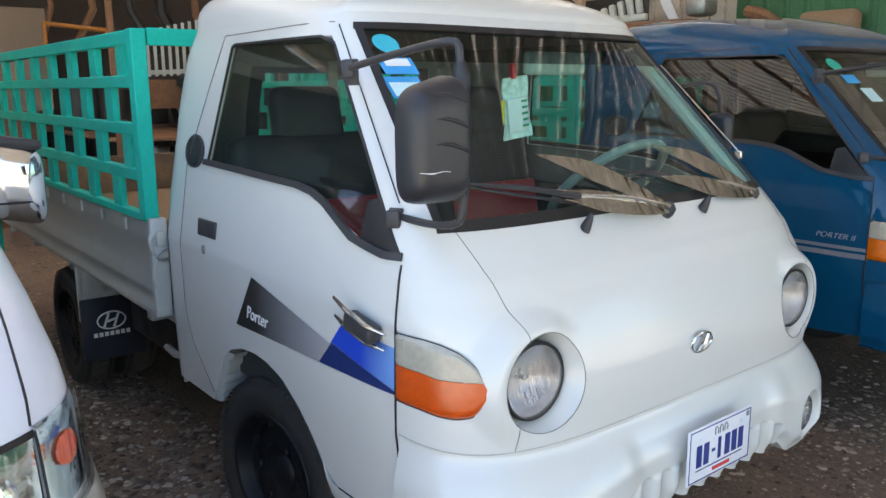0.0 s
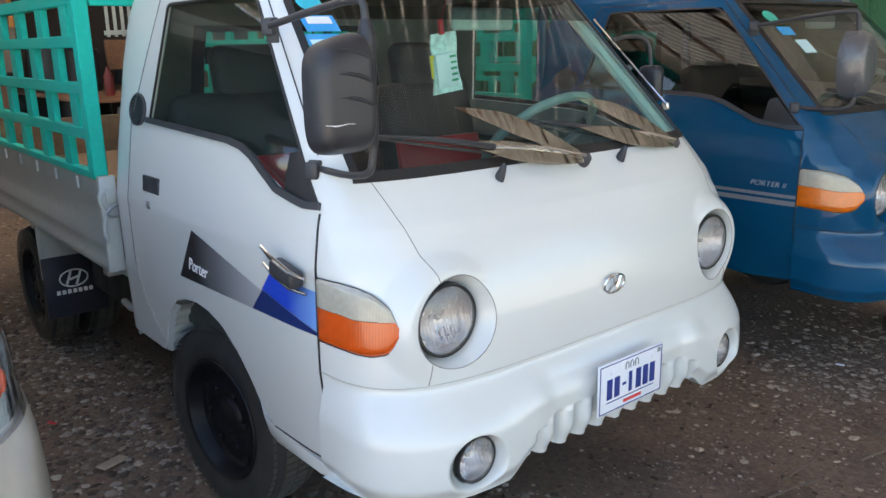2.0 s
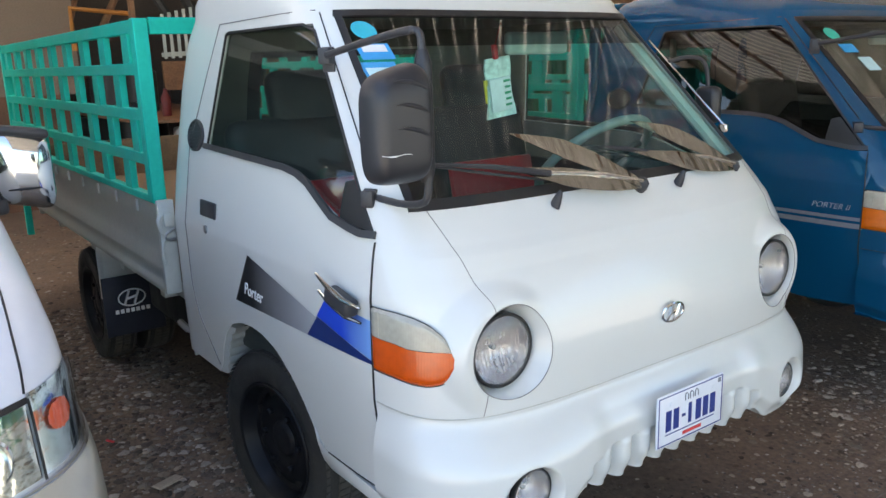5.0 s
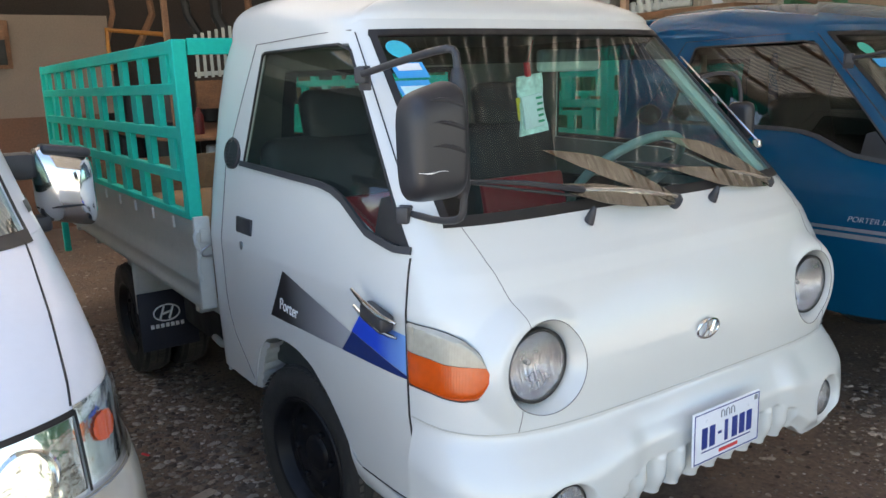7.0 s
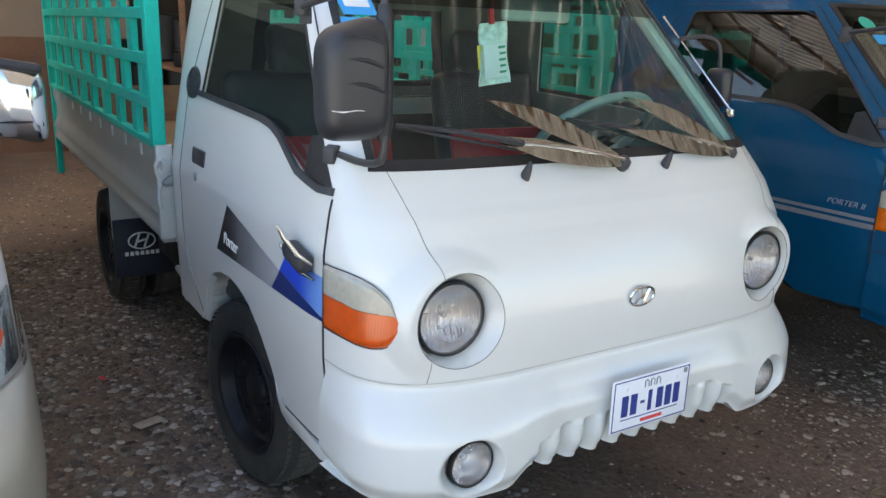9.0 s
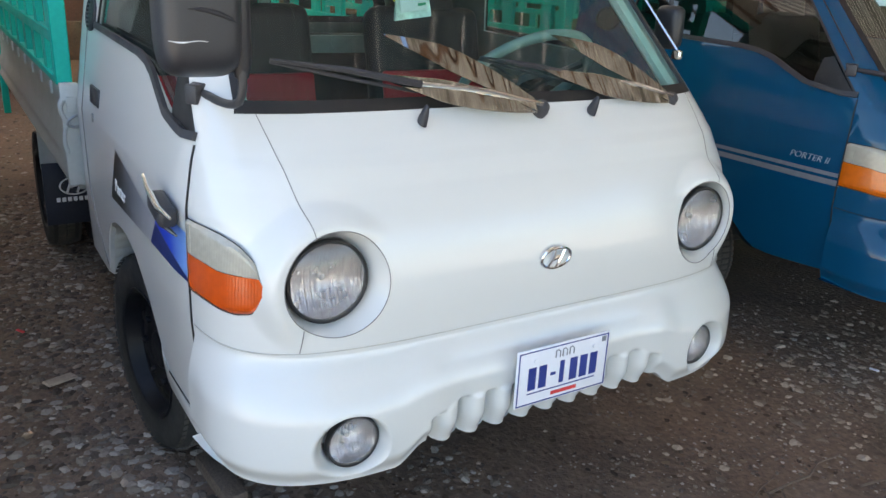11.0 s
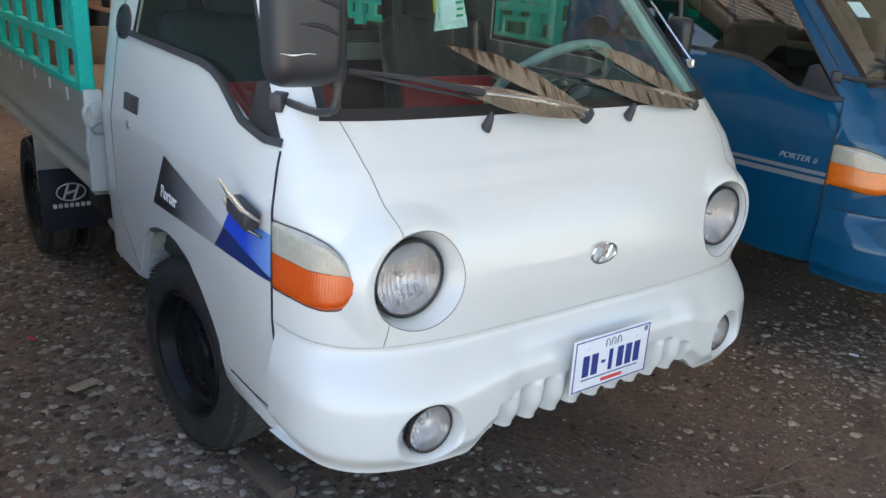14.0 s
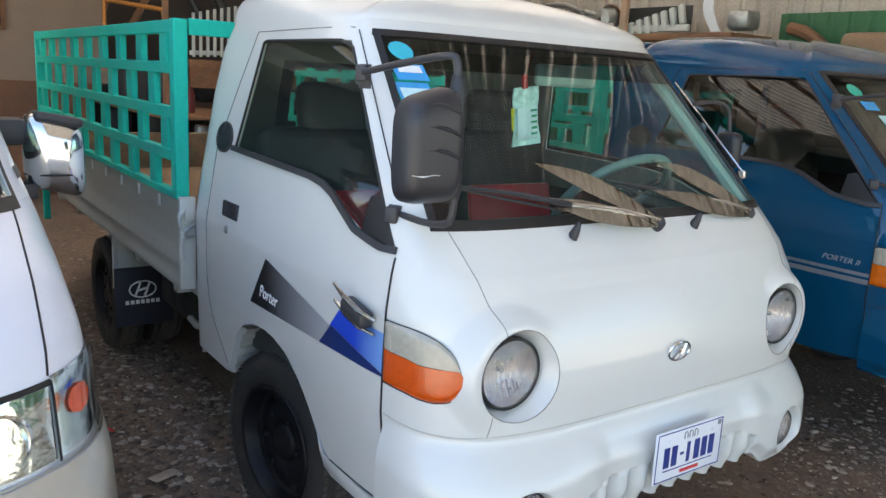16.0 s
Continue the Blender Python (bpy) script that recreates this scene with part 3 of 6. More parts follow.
def round_lamp(x, y, z, r, parent, name, tilt=0.0, label="", rim=None):
    """A round lamp: black ring, mirror bowl, bulb cap and ribbed glass."""
    m = pose(x, y, z, 0, 0, tilt)
    ring = part(name, lathe([(r * 0.96, 0.016), (r * 1.03, 0.014), (r * 1.055, 0.004), (r * 1.045, -0.004), (r * 1.01, -0.006), (r * 0.965, -0.003), (r * 0.955, 0.012)], 40, "y", m=m), rim or SEAL, parent, label)
    bm = lathe([(max(0.001, r * 0.95 * i / 26), 0.045 - 0.041 * (i / 26) ** 2) for i in range(27)], 176, "y")
    for v in bm.verts:
        band = smoothstep(-0.75 * r, -0.6 * r, v.co.z) * smoothstep(0.45 * r, 0.3 * r, v.co.z)
        v.co.y -= 0.0045 * abs(math.sin(math.pi * v.co.x / (r / 6.2))) * (0.25 + 0.75 * band)
        v.co = m @ v.co
    part("reflector", bm, REFLECTOR, ring)
    part("bulb_cap", lathe([(0.001, 0.028), (0.006, 0.029), (0.007, 0.033), (0.007, 0.05)], 20, "y", m=m), WORN, ring)
    bm = lathe([(max(0.001, r * i / 26), -0.020 + 0.018 * (i / 26) ** 2) for i in range(27)], 176, "y")
    flute = r / 8.4
    for v in bm.verts:
        q = math.hypot(v.co.x, v.co.z) / r
        v.co.y -= 0.0016 * abs(math.sin(math.pi * v.co.x / flute)) * smoothstep(1.0, 0.85, q) * (1.0 if v.co.z < 0.25 * r else 0.35)
        v.co = m @ v.co
    part("lens", bm, LENS, ring, "glass lens")
    return ring


def wheel(at, parent, s, name="wheel", width=0.18, R=0.30, steer=0.0):
    """A tyre with tread on a dark steel rim; s is the side that it faces."""
    m = pose(*at, 0, 0, steer) @ Matrix.Diagonal((s, 1, 1, 1))
    h = width / 2
    tyre = part(name, lathe([(0.19, -h * 0.7), (0.20, -h * 0.95), (R - 0.06, -h), (R - 0.015, -h * 0.93), (R, -h * 0.75), (R + 0.004, 0), (R, h * 0.75), (R - 0.015, h * 0.93), (R - 0.05, h), (0.215, h * 0.97), (0.196, h * 0.85), (0.19, h * 0.6)], 64, "x", m=m), RUBBER, parent, "worn black tyre")
    bm = bmesh.new()
    for i in range(72):
        a = 2 * math.pi * i / 72
        rot = m @ Matrix.Rotation(a, 4, "X")
        for j, (x0, x1) in enumerate(((-0.085, -0.05), (-0.045, -0.003), (0.003, 0.045), (0.05, 0.085))):
            box(bm, (x0 * width / 0.18, -0.010 + 0.003 * (j % 2), R - 0.004), (x1 * width / 0.18, 0.0118, R + 0.0065 - (0.011 if j in (0, 3) else 0)), m=rot)
    part("tread", bm, TREAD, tyre, "dusty worn tread", smooth=False)
    rim = part("rim", lathe([(0.196, h * 0.86), (0.203, h * 0.92), (0.200, h * 0.97), (0.190, h * 0.93), (0.184, h * 0.80), (0.179, h * 0.62), (0.174, h * 0.44), (0.160, h * 0.36), (0.140, h * 0.44), (0.115, h * 0.54), (0.085, h * 0.52), (0.075, h * 0.46), (0.062, h * 0.44), (0.056, h * 0.54), (0.048, h * 0.58), (0.001, h * 0.59)], 48, "x", m=m), STEEL, tyre, "black steel rim")
    for nm, count, rad, ph, mat, prof in (("wheel_nut", 6, 0.098, 0, STEEL, [(0.011, h * 0.48), (0.011, h * 0.66), (0.008, h * 0.70), (0.001, h * 0.70)]), ("rim_hole", 8, 0.150, 0.5, SEAL, [(0.016, h * 0.34), (0.018, h * 0.42), (0.001, h * 0.425)])):
        me = None
        for i in range(count):
            a = 2 * math.pi * (i + ph) / count
            ob = part(nm, lathe(prof, 10, "x"), mat, tyre) if me is None else new(nm, me)
            me, ob.parent = ob.data, tyre
            ob.matrix_basis = m @ pose(0, rad * math.cos(a), rad * math.sin(a))
    return tyre


def bumper(parent, mat):
    """The wrap-round front bumper with its lamp bowls and upright grille ribs."""
    bm = bmesh.new()
    NU, NV = 300, 64
    rows = []
    for i in range(-NU, NU + 1):
        f, s = abs(i) / NU, (-1 if i < 0 else 1)
        if f < 0.72:
            x = 0.66 * f / 0.72
            y = front_y(x, 0.76)
        else:
            y0 = front_y(0.66, 0.76)
            y = y0 + (0.260 - y0) * (f - 0.72) / 0.28
            x = side_x(y, 0.76)
        e = 0.003
        if x < 0.60:
            n = Vector(((front_y(x + e, 0.76) - front_y(x - e, 0.76)) / (2 * e), -1)).normalized()
        else:
            n = Vector((1, -(side_x(y + e, 0.76) - side_x(y - e, 0.76)) / (2 * e))).normalized()
        end = smoothstep(0.05, 0.260, y)
        wave = math.sqrt(max(0.0, 1 - (2 * (((x * s + 0.33) / 0.0733) % 1.0) - 1) ** 2))
        rib = smoothstep(0.352, 0.318, x)
        low = 0.505 - 0.046 * smoothstep(0.345, 0.42, x) + 0.024 * end
        top = 0.735 + 0.011 * end
        col = []
        for j in range(NV + 1):
            if j == 0:
                z, o = top + 0.002, -0.03
            elif j >= NV - 3:
                q = (j - NV + 3) / 3
                z, o = low - 0.016 * rib * wave + 0.014 * q * q, 0.020 - 0.055 * q
            else:
                t = (j - 1) / (NV - 5)
                z = top + (low - top) * t - 0.016 * rib * wave * smoothstep(0.72, 1.0, t)
                o = -0.001 + (0.047 - 0.026 * end) * smoothstep(0.0, 0.46, t) + 0.012 * (1 - end) * smoothstep(0.0, 0.22, t) - 0.022 * smoothstep(0.80, 1.0, t)
                o += 0.016 * math.exp(-((x - 0.53) / 0.13) ** 2 - ((z - 0.535) / 0.09) ** 2)
                edge = 0.600 - 0.026 * smoothstep(0.26, 0.34, x)
                g = rib * smoothstep(edge, edge - 0.012, z)
                o -= g * (0.062 - 0.060 * wave)
                o -= 0.009 * smoothstep(0.34, 0.26, x) * smoothstep(0.715, 0.675, z) * (1 - g)
                r = math.hypot(x - 0.515, z - 0.545)
                if r < 0.10:
                    yy = y + o * n.y
                    w = 1 - smoothstep(0.057, 0.076, r)
                    o += (yy - 0.000 - 0.045 * smoothstep(0.056, 0.051, r)) * w if n.y < -0.5 else 0
            p = Vector((x, y)) + n * o
            col.append(bm.verts.new((s * p.x, p.y, z)))
        rows.append(col)
    for a, b in zip(rows, rows[1:]):
        for j in range(NV):
            bm.faces.new((a[j], a[j + 1], b[j + 1], b[j]))
    return part("bumper", bm, mat, parent, "painted wrap-round bumper with upright ribs")


def mirror_arm(s, parent, style):
    """A door mirror on a black tube arm with two brackets; the driver's one is folded back along the door."""
    if s > 0:
        arm = part("mirror_arm", tube([(0.655, 0.56, 1.50), (0.74, 0.54, 1.515), (0.795, 0.51, 1.50), (0.800, 0.50, 1.41)], 0.007, 8, smooth_steps=2), BLACK, parent, "black tube arm of the folded mirror")
        part("mirror_housing", block((-0.028, -0.045, -0.065), (0.028, 0.045, 0.065), 0.024, 4, pose(0.803, 0.50, 1.345, 0, 0, 8)), MIRROR_GREY, arm, "dark grey housing of the folded mirror")
        return arm
    rod = [(-0.705, 0.500, 1.545), (-0.690, 0.33, 1.572), (-0.682, 0.180, 1.590), (-0.672, 0.155, 1.585), (-0.672, 0.150, 1.555), (-0.672, 0.145, 1.45), (-0.672, 0.140, 1.30), (-0.674, 0.140, 1.245), (-0.680, 0.15, 1.224), (-0.685, 0.22, 1.214), (-0.695, 0.325, 1.220)]
    rod = [(s * -x, y, z) for x, y, z in rod]
    arm = part("mirror_arm", tube(rod, 0.0085, 10, smooth_steps=1), BLACK, parent, "black tube arm of the door mirror")
    for (x, y, z) in ((-0.700, 0.515, 1.543), (-0.712, 0.328, 1.218)):
        x *= -s
        bm = block((-0.012, -0.016, -0.020), (0.012, 0.016, 0.020), 0.005, 2, pose(x, y, z, 0, 0, -30 * s))
        box(bm, (-0.004, -0.018, -0.030), (0.004, 0.018, 0.030), 0.003, m=pose(x - s * 0.012, y + 0.008, z - 0.008, 0, 0, -25 * s))
        part("mirror_bracket", bm, BLACK, arm)
    bm = bmesh.new()
    nu, nv = 48, 26
    square = style == "square"
    W, H = (0.074, 0.119) if square else (0.095, 0.128)
    c = Vector((s * 0.748, 0.165, 1.394)) if square else Vector((s * 0.722, 0.150, 1.395))
    pw = 4.5 if square else 2.3
    g = []
    for j in range(nv + 1):
        ph = math.pi / 2 * j / nv
        ring = []
        for i in range(nu):
            t = 2 * math.pi * i / nu
            ct, st = math.cos(t), math.sin(t)
            e = 2 / pw
            u, w = abs(ct) ** e * (1 if ct > 0 else -1), abs(st) ** e * (1 if st > 0 else -1)
            k = max(0.0, math.cos(ph)) ** (0.30 if square else 0.45) if j < nv else 0.0
            dep = 0.075 * math.sin(ph) ** 0.85
            x, z = W * u * k, H * w * k
            if square:
                out = x * s
                z += 0.020 * (-out / W) * (1 if z > 0 else 0) * (z / H)
            ring.append(bm.verts.new(c + Vector((x, -dep, z))))
        g.append(ring)
    for a, b in zip(g, g[1:]):
        for i in range(nu):
            bm.faces.new((a[i], a[(i + 1) % nu], b[(i + 1) % nu], b[i]))
    bm.faces.new(g[0])
    bmesh.ops.remove_doubles(bm, verts=bm.verts, dist=0.0005)
    house = part("mirror_housing", bm, MIRROR_GREY if square else MIRROR_GLOSS, arm, "dark grey ribbed plastic housing" if square else "grey rounded plastic housing")
    if square:
        part("rod_socket", tube([(s * 0.672, 0.147, 1.272), (s * 0.672, 0.147, 1.30), (s * 0.672, 0.148, 1.52), (s * 0.672, 0.15, 1.548)], [0.012, 0.019, 0.019, 0.012], 12), MIRROR_GREY, house)
        def skin(out, z, lift=0.0):
            rho = min(0.999, ((abs(out) / W) ** pw + (abs(z) / H) ** pw) ** (1 / pw))
            return c + Vector((s * out, -0.075 * math.sqrt(1 - rho ** (2 / 0.30)) ** 0.85 - lift, z))
        for zc in (0.080, 0.035, -0.012):
            part("ridge", tube([skin(o, zc + 0.012 - 4.5 * (o - 0.005) ** 2 + 0.10 * o, -0.0005) for o in np.linspace(0.030, -0.052, 9)], [0.0015, 0.004, 0.005, 0.004, 0.0015], 8), MIRROR_GREY, house)
        part("scratch", tube([skin(o, -0.052 + 0.0015 * math.sin(o * 110), 0.0003) for o in np.linspace(0.062, -0.002, 9)], [0.0007, 0.0015, 0.0008, 0.0007, 0.0004], 5), WHITE_PRINT, house, "pale scuff scratched into the housing")
    return house


def leaf(base, tip, up, w, bow, parent):
    """One long leaf of a wind deflector, from its root to its pointed tip."""
    bm = bmesh.new()
    n = 14
    A, B = [], []
    for i in range(n + 1):
        t = i / n
        p = base.lerp(tip, t) + Vector((0, -0.022 * math.sin(math.pi * t), 0)) + up * bow * math.sin(math.pi * t)
        h = w * (math.sin(math.pi * min(1.0, 0.16 + 0.62 * t)) if t < 0.62 else 1.0 - ((t - 0.55) / 0.45) ** 1.4 * 0.98 if t > 0.66 else 0.94)
        A.append(bm.verts.new(p + up * h)), B.append(bm.verts.new(p - up * h))
    for i in range(n):
        bm.faces.new((A[i], A[i + 1], B[i + 1], B[i]))
    return solidify(part("wind_deflector", bm, DEFLECT, parent, "shiny smoked steel deflector leaf"), 0.0015)


def wiper(piv, tip, upper, lower, parent):
    """A wiper: pivot, arm and blade, with a wind deflector of two long leaves where their tips are given."""
    piv, tip = Vector(piv), Vector(tip)
    mid = piv.lerp(tip, 0.52) + Vector((0, -0.030, 0.012))
    arm = part("wiper", tube([piv + Vector((0, -0.012, 0.012)), piv.lerp(tip, 0.25) + Vector((0, -0.034, 0.022)), mid], [0.007, 0.006, 0.005], 8), CHROME if upper else BLACK, parent, "wiper arm")
    cap = part("pivot_cap", lathe([(0.017, -0.02), (0.020, 0.0), (0.017, 0.016), (0.008, 0.024), (0.001, 0.025)], 16, "z", m=pose(*piv, 40, 0, 0)), BLACK, arm)
    a, b = piv.lerp(tip, 0.50), tip
    bm = tube([a + Vector((0, -0.030, 0.010)), (a + b) / 2 + Vector((0, -0.020, 0.012)), b + Vector((0, -0.008, 0.004))], [0.009, 0.007, 0.004], 6)
    tube([a + Vector((0, -0.014, -0.008)), (a + b) / 2 + Vector((0, -0.010, -0.006)), b + Vector((0, -0.004, 0.0))], 0.004, 6, bm)
    part("blade", bm, BLACK, arm)
    if upper:
        up = Vector((0, 0.55, 0.83))
        base = piv + Vector((-0.03, -0.02, 0.016))
        leaf(base, Vector(upper), up, 0.033, 0.012, arm)
        leaf(base + Vector((0, 0, -0.006)), Vector(lower), up, 0.029, -0.006, arm)
    return arm


DEFLECT = material("smoked_steel", (0.30, 0.30, 0.29), 0.06, metal=1.0, var=0.15)
# rippled sheet: reflections break into wavy stripes
dn, dl = DEFLECT.node_tree.nodes, DEFLECT.node_tree.links
dt, dw, db = dn.new("ShaderNodeTexCoord"), dn.new("ShaderNodeTexWave"), dn.new("ShaderNodeBump")
dw.wave_type, dw.bands_direction = "BANDS", "X"
dw.inputs["Scale"].default_value, dw.inputs["Distortion"].default_value, dw.inputs["Detail Scale"].default_value = 8.0, 2.2, 0.7
db.inputs["Strength"].default_value, db.inputs["Distance"].default_value = 0.16, 0.012
dl.new(dt.outputs["Object"], dw.inputs["Vector"]), dl.new(dw.outputs["Fac"], db.inputs["Height"]), dl.new(db.outputs[0], dn["Principled BSDF"].inputs["Normal"])
LINER = material("headliner", (0.34, 0.35, 0.32), 0.9, var=0.1)
LINING = material("grey_cab_lining", (0.17, 0.18, 0.16), 0.8, var=0.2)


def seat(x0, x1, parent, red):
    s = part("seat", block((x0, 0.78, 0.74), (x1, 1.22, 0.90), 0.05, 3), SEAT, parent, "black vinyl seat with red panels")
    part("backrest", block((x0, -0.06, 0.0), (x1, 0.06, 0.50), 0.05, 3, pose(0, 1.22, 0.86, -12, 0, 0)), SEAT, s)
    if red:
        part("red_panel", block((x0 + 0.02, -0.080, 0.02), (x1 - 0.02, -0.05, 0.27), 0.012, 2, pose(0, 1.22, 0.86, -12, 0, 0)), RED_SEAT, s, "red vinyl panel")
        part("red_cushion", block((x0 + 0.01, 0.80, 0.875), (x1 - 0.01, 1.12, 0.915), 0.018, 2), RED_SEAT, s, "red vinyl seat cover")
    c = (x0 + x1) / 2
    part("headrest", block((c - 0.13, -0.045, 0.46), (c + 0.13, 0.045, 0.66), 0.05, 4, pose(0, 1.22, 0.86, -12, 0, 0)), SEAT, s)
    return s


def build_truck(name, label, at, turn, paint, style):
    T = thing(name, label, "truck", "parked light trucks", at, turn)
    white = style == "white"
    gap, faint = (GAP, FAINT_GAP) if white else (SEAL, SEAL)
    # shell
    shell = part("cab", cab_mesh(lambda k, r, s: r < NA + NG and not in_windshield(k, r, s) and not in_door_window(k, r, s) and not in_rear_window(k, r, s) and not in_door(k, r, s)), paint, T, "painted steel cab with rounded corners")
    solidify(shell, 0.012, LINING)
    roof = solidify(part("roof", cab_mesh(lambda k, r, s: r >= NA + NG), paint, T), 0.015, LINING)
    for side in (-1, 1):
        door = solidify(part("door", cab_mesh(lambda k, r, s: s == side and in_door(k, r, s)), paint, T, "cab door with a stepped window line"), 0.012, LINING)
        bm = cab_mesh(lambda k, r, s: s == side and in_door_window(k, r, s))
        for v in bm.verts:
            z = v.co.z
            ya, yb = y_dw(z), y_dr(z)
            q = (v.co.y - ya) / (yb - ya)
            v.co.x = side * (side_x(ya, z) * (1 - q) + side_x(yb, z) * q - 0.007) + cab_lean(z)
        part("door_window", bm, TINT if white else DIM_GLASS, door, "tinted door window")
        top = [(y_dw(1.645), 1.645), (y_dr(1.645), 1.645)]
        belt = [(y, belt_z(y)) for y in (0.282, 0.33, 0.40, 0.46, 0.50, 0.53, 0.565, 0.60, 0.66, 0.74, 0.9, 1.1, 1.345)]
        flank_line(side, [(y, z + 0.006) for y, z in belt], 0.018, door, BLACK, "belt_moulding", 0.004, 0.005, 4)
        loop = [(y_dw(z), z) for z in (1.14, 1.25, 1.4, 1.55, 1.61)] + [(y_dw(1.63) + 0.03, 1.627), (y_dr(1.63) - 0.02, 1.627)] + [(y_dr(z), z) for z in (1.62, 1.5, 1.4, 1.27)]
        flank_line(side, loop, 0.007, door, SEAL, "window_seal", -0.001, 0.003, 10)
        # shut lines
        pillar = [(front_y(x_ws(z), z) * 0.5 + y_dw(z) * 0.5, z) for z in np.linspace(1.25, 1.655, 12)]
        flank_line(side, pillar, 0.0030, door, SEAL, "shut_line", 0.0008, 0.002, 2)
        flank_line(side, [(0.226, 0.515), (0.245, 0.60), (0.262, 0.66), (0.270, 0.75), (0.269, 0.85), (0.268, 1.0), (0.279, 1.125)], 0.0034, door, SEAL, "shut_line", 0.0015, 0.002)
        flank_line(side, [(1.30, 0.53), (1.44, 0.66), (1.47, 0.72), (1.49, 0.8), (1.495, 1.0), (1.49, 1.26), (1.36, 1.50), (1.27, 1.655), (0.70, 1.662)], 0.0022, door, GAP if white else SEAL, "shut_line", 0.001, 0.0015)
        hp, hn = side_point(side, 1.285, 1.075, 0.0)
        hm = Matrix.Translation(hp) @ pose(0, 0, 0, 0, -6 * side, 0)
        h = part("door_handle", block((-0.006, -0.068, -0.030), (0.005, 0.068, 0.024), 0.018, 4, hm), BLACK, door, "black flap handle")
        part("handle_flap", block((-0.003, -0.058, -0.006), (0.013, 0.060, 0.019), 0.009, 3, hm), MIRROR_GLOSS, h)
        # raised black slab paints the shade of the hollow below the flap
        part("finger_recess_shade", block((0.003, -0.050, -0.026), (0.0062, 0.048, -0.009), 0.004, 2, hm), SEAL, h)
        kp, _ = side_point(side, 1.30, 1.005, 0.0)
        part("key_lock", lathe([(0.014, -0.002), (0.014, 0.004), (0.009, 0.006), (0.001, 0.006)], 14, "x", m=Matrix.Translation(kp) @ Matrix.Diagonal((side, 1, 1, 1))), WORN, door)
        vp, _ = side_point(side, 1.43, 1.303, 0.0)
        vm = Matrix.Translation(vp) @ pose(0, 0, 0, 0, -11 * side, 0) @ Matrix.Diagonal((side, 1.35, 1, 1))
        vent = part("cab_vent", lathe([(0.054, -0.004), (0.054, 0.006), (0.047, 0.009), (0.045, 0.002), (0.001, 0.001)], 28, "x", m=vm), BLACK, T, "black round air vent")
        bm = bmesh.new()
        for i in range(-3, 4):
            q = math.sqrt(0.044 ** 2 - (i * 0.012) ** 2)
            box(bm, (0.0, -q, i * 0.012 - 0.003), (0.008, q, i * 0.012 + 0.002), m=vm)
        part("slats", bm, BLACK, vent)
        mirror_arm(side, T, "square" if white else "round")
        corner_lamp(side, T, white)
        # inner wheel arch and sill
        bm = bmesh.new()
        ys = [0.54 + 0.76 * i / 24 for i in range(25)]
        prev = None
        for y in ys:
            z = bottom_z(y) if 0.56 < y < 1.30 else 0.5
            row = [bm.verts.new((side * (side_x(y, z) - 0.004), y, z)), bm.verts.new((side * 0.40, y, z + 0.01))]
            if prev:
                bm.faces.new((prev[0], prev[1], row[1], row[0]))
            prev = row
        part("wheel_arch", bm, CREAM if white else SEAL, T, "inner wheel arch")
        bm = bmesh.new()
        prev = None
        for q in range(25):
            zz = 0.50 + 0.20 * q / 24
            wob = 0.016 * abs(math.sin(q * 0.8))
            yy = interp(zz, [0.50, 0.60, 0.67, 0.70], [1.30, 1.26, 1.21, 1.165])
            row = [bm.verts.new((side * (cab_w(zz) - 0.003), yy + 0.004, zz)), bm.verts.new((side * (cab_w(zz) - 0.010), yy - 0.024 - wob, zz)), bm.verts.new((side * (cab_w(zz) - 0.16), yy - 0.01, zz))]
            if prev:
                bm.faces.new((prev[0], prev[1], row[1], row[0])), bm.faces.new((prev[1], prev[2], row[2], row[1]))
            prev = row
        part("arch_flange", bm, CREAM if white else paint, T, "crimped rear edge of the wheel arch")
        if side > 0:
            mk, _ = side_point(1, 0.33, 0.80, 0.004)
            part("side_marker", block((-0.006, -0.03, -0.04), (0.006, 0.03, 0.04), 0.004, 2, Matrix.Translation(mk)), RED_LENS, T, "red side marker")
        if white:
            bm = prism([(0.615, 0.556), (0.585, 0.526), (0.56, 0.503), (0.245, 0.505), (0.216, 0.494), (0.232, 0.476), (0.30, 0.466), (0.52, 0.460), (0.565, 0.472), (0.595, 0.507)], side * 0.690, side * 0.756, "x")
            bmesh.ops.bevel(bm, geom=bm.edges[:], offset=0.006, segments=2, affect="EDGES", profile=0.5)
            part("sill", bm, paint, T, "painted sill panel below the door")
            flank_line(side, [(0.262, 0.512), (0.40, 0.510), (0.53, 0.509)], 0.0022, T, SEAL, "sill_gap", 0.0008, 0.002, 3)
        rim = [(side * (BOWL[0] + BOWL[2] * math.cos(t)), BOWL[1] + BOWL[2] * math.sin(t)) for t in np.linspace(0, 2 * math.pi, 65)]
        part("bezel_gap", tube([(x, lamp_bowl(x, front_y(x, z), z), z) for x, z in rim], 0.0011, 6), gap, T)
        # black corner piece where the window meets the mirror base
        patch(side, [(0.30, 1.146), (0.435, 1.162), (0.425, 1.25), (0.395, 1.258)], door, SEAL, "corner_piece", out=-0.004)
        round_lamp(side * HL[0], 0.060, HL[1], 0.084, T, "headlamp", label="round headlamp with a black ring")
        round_lamp(side * 0.515, -0.010, 0.546, 0.056, T, "fog_lamp", label="round fog lamp")
    # arch gap filler behind the wheel
    part("rear_wall_inner", block((-0.70, 1.50, 0.55), (0.70, 1.53, 1.24), 0.01), SEAT, T)
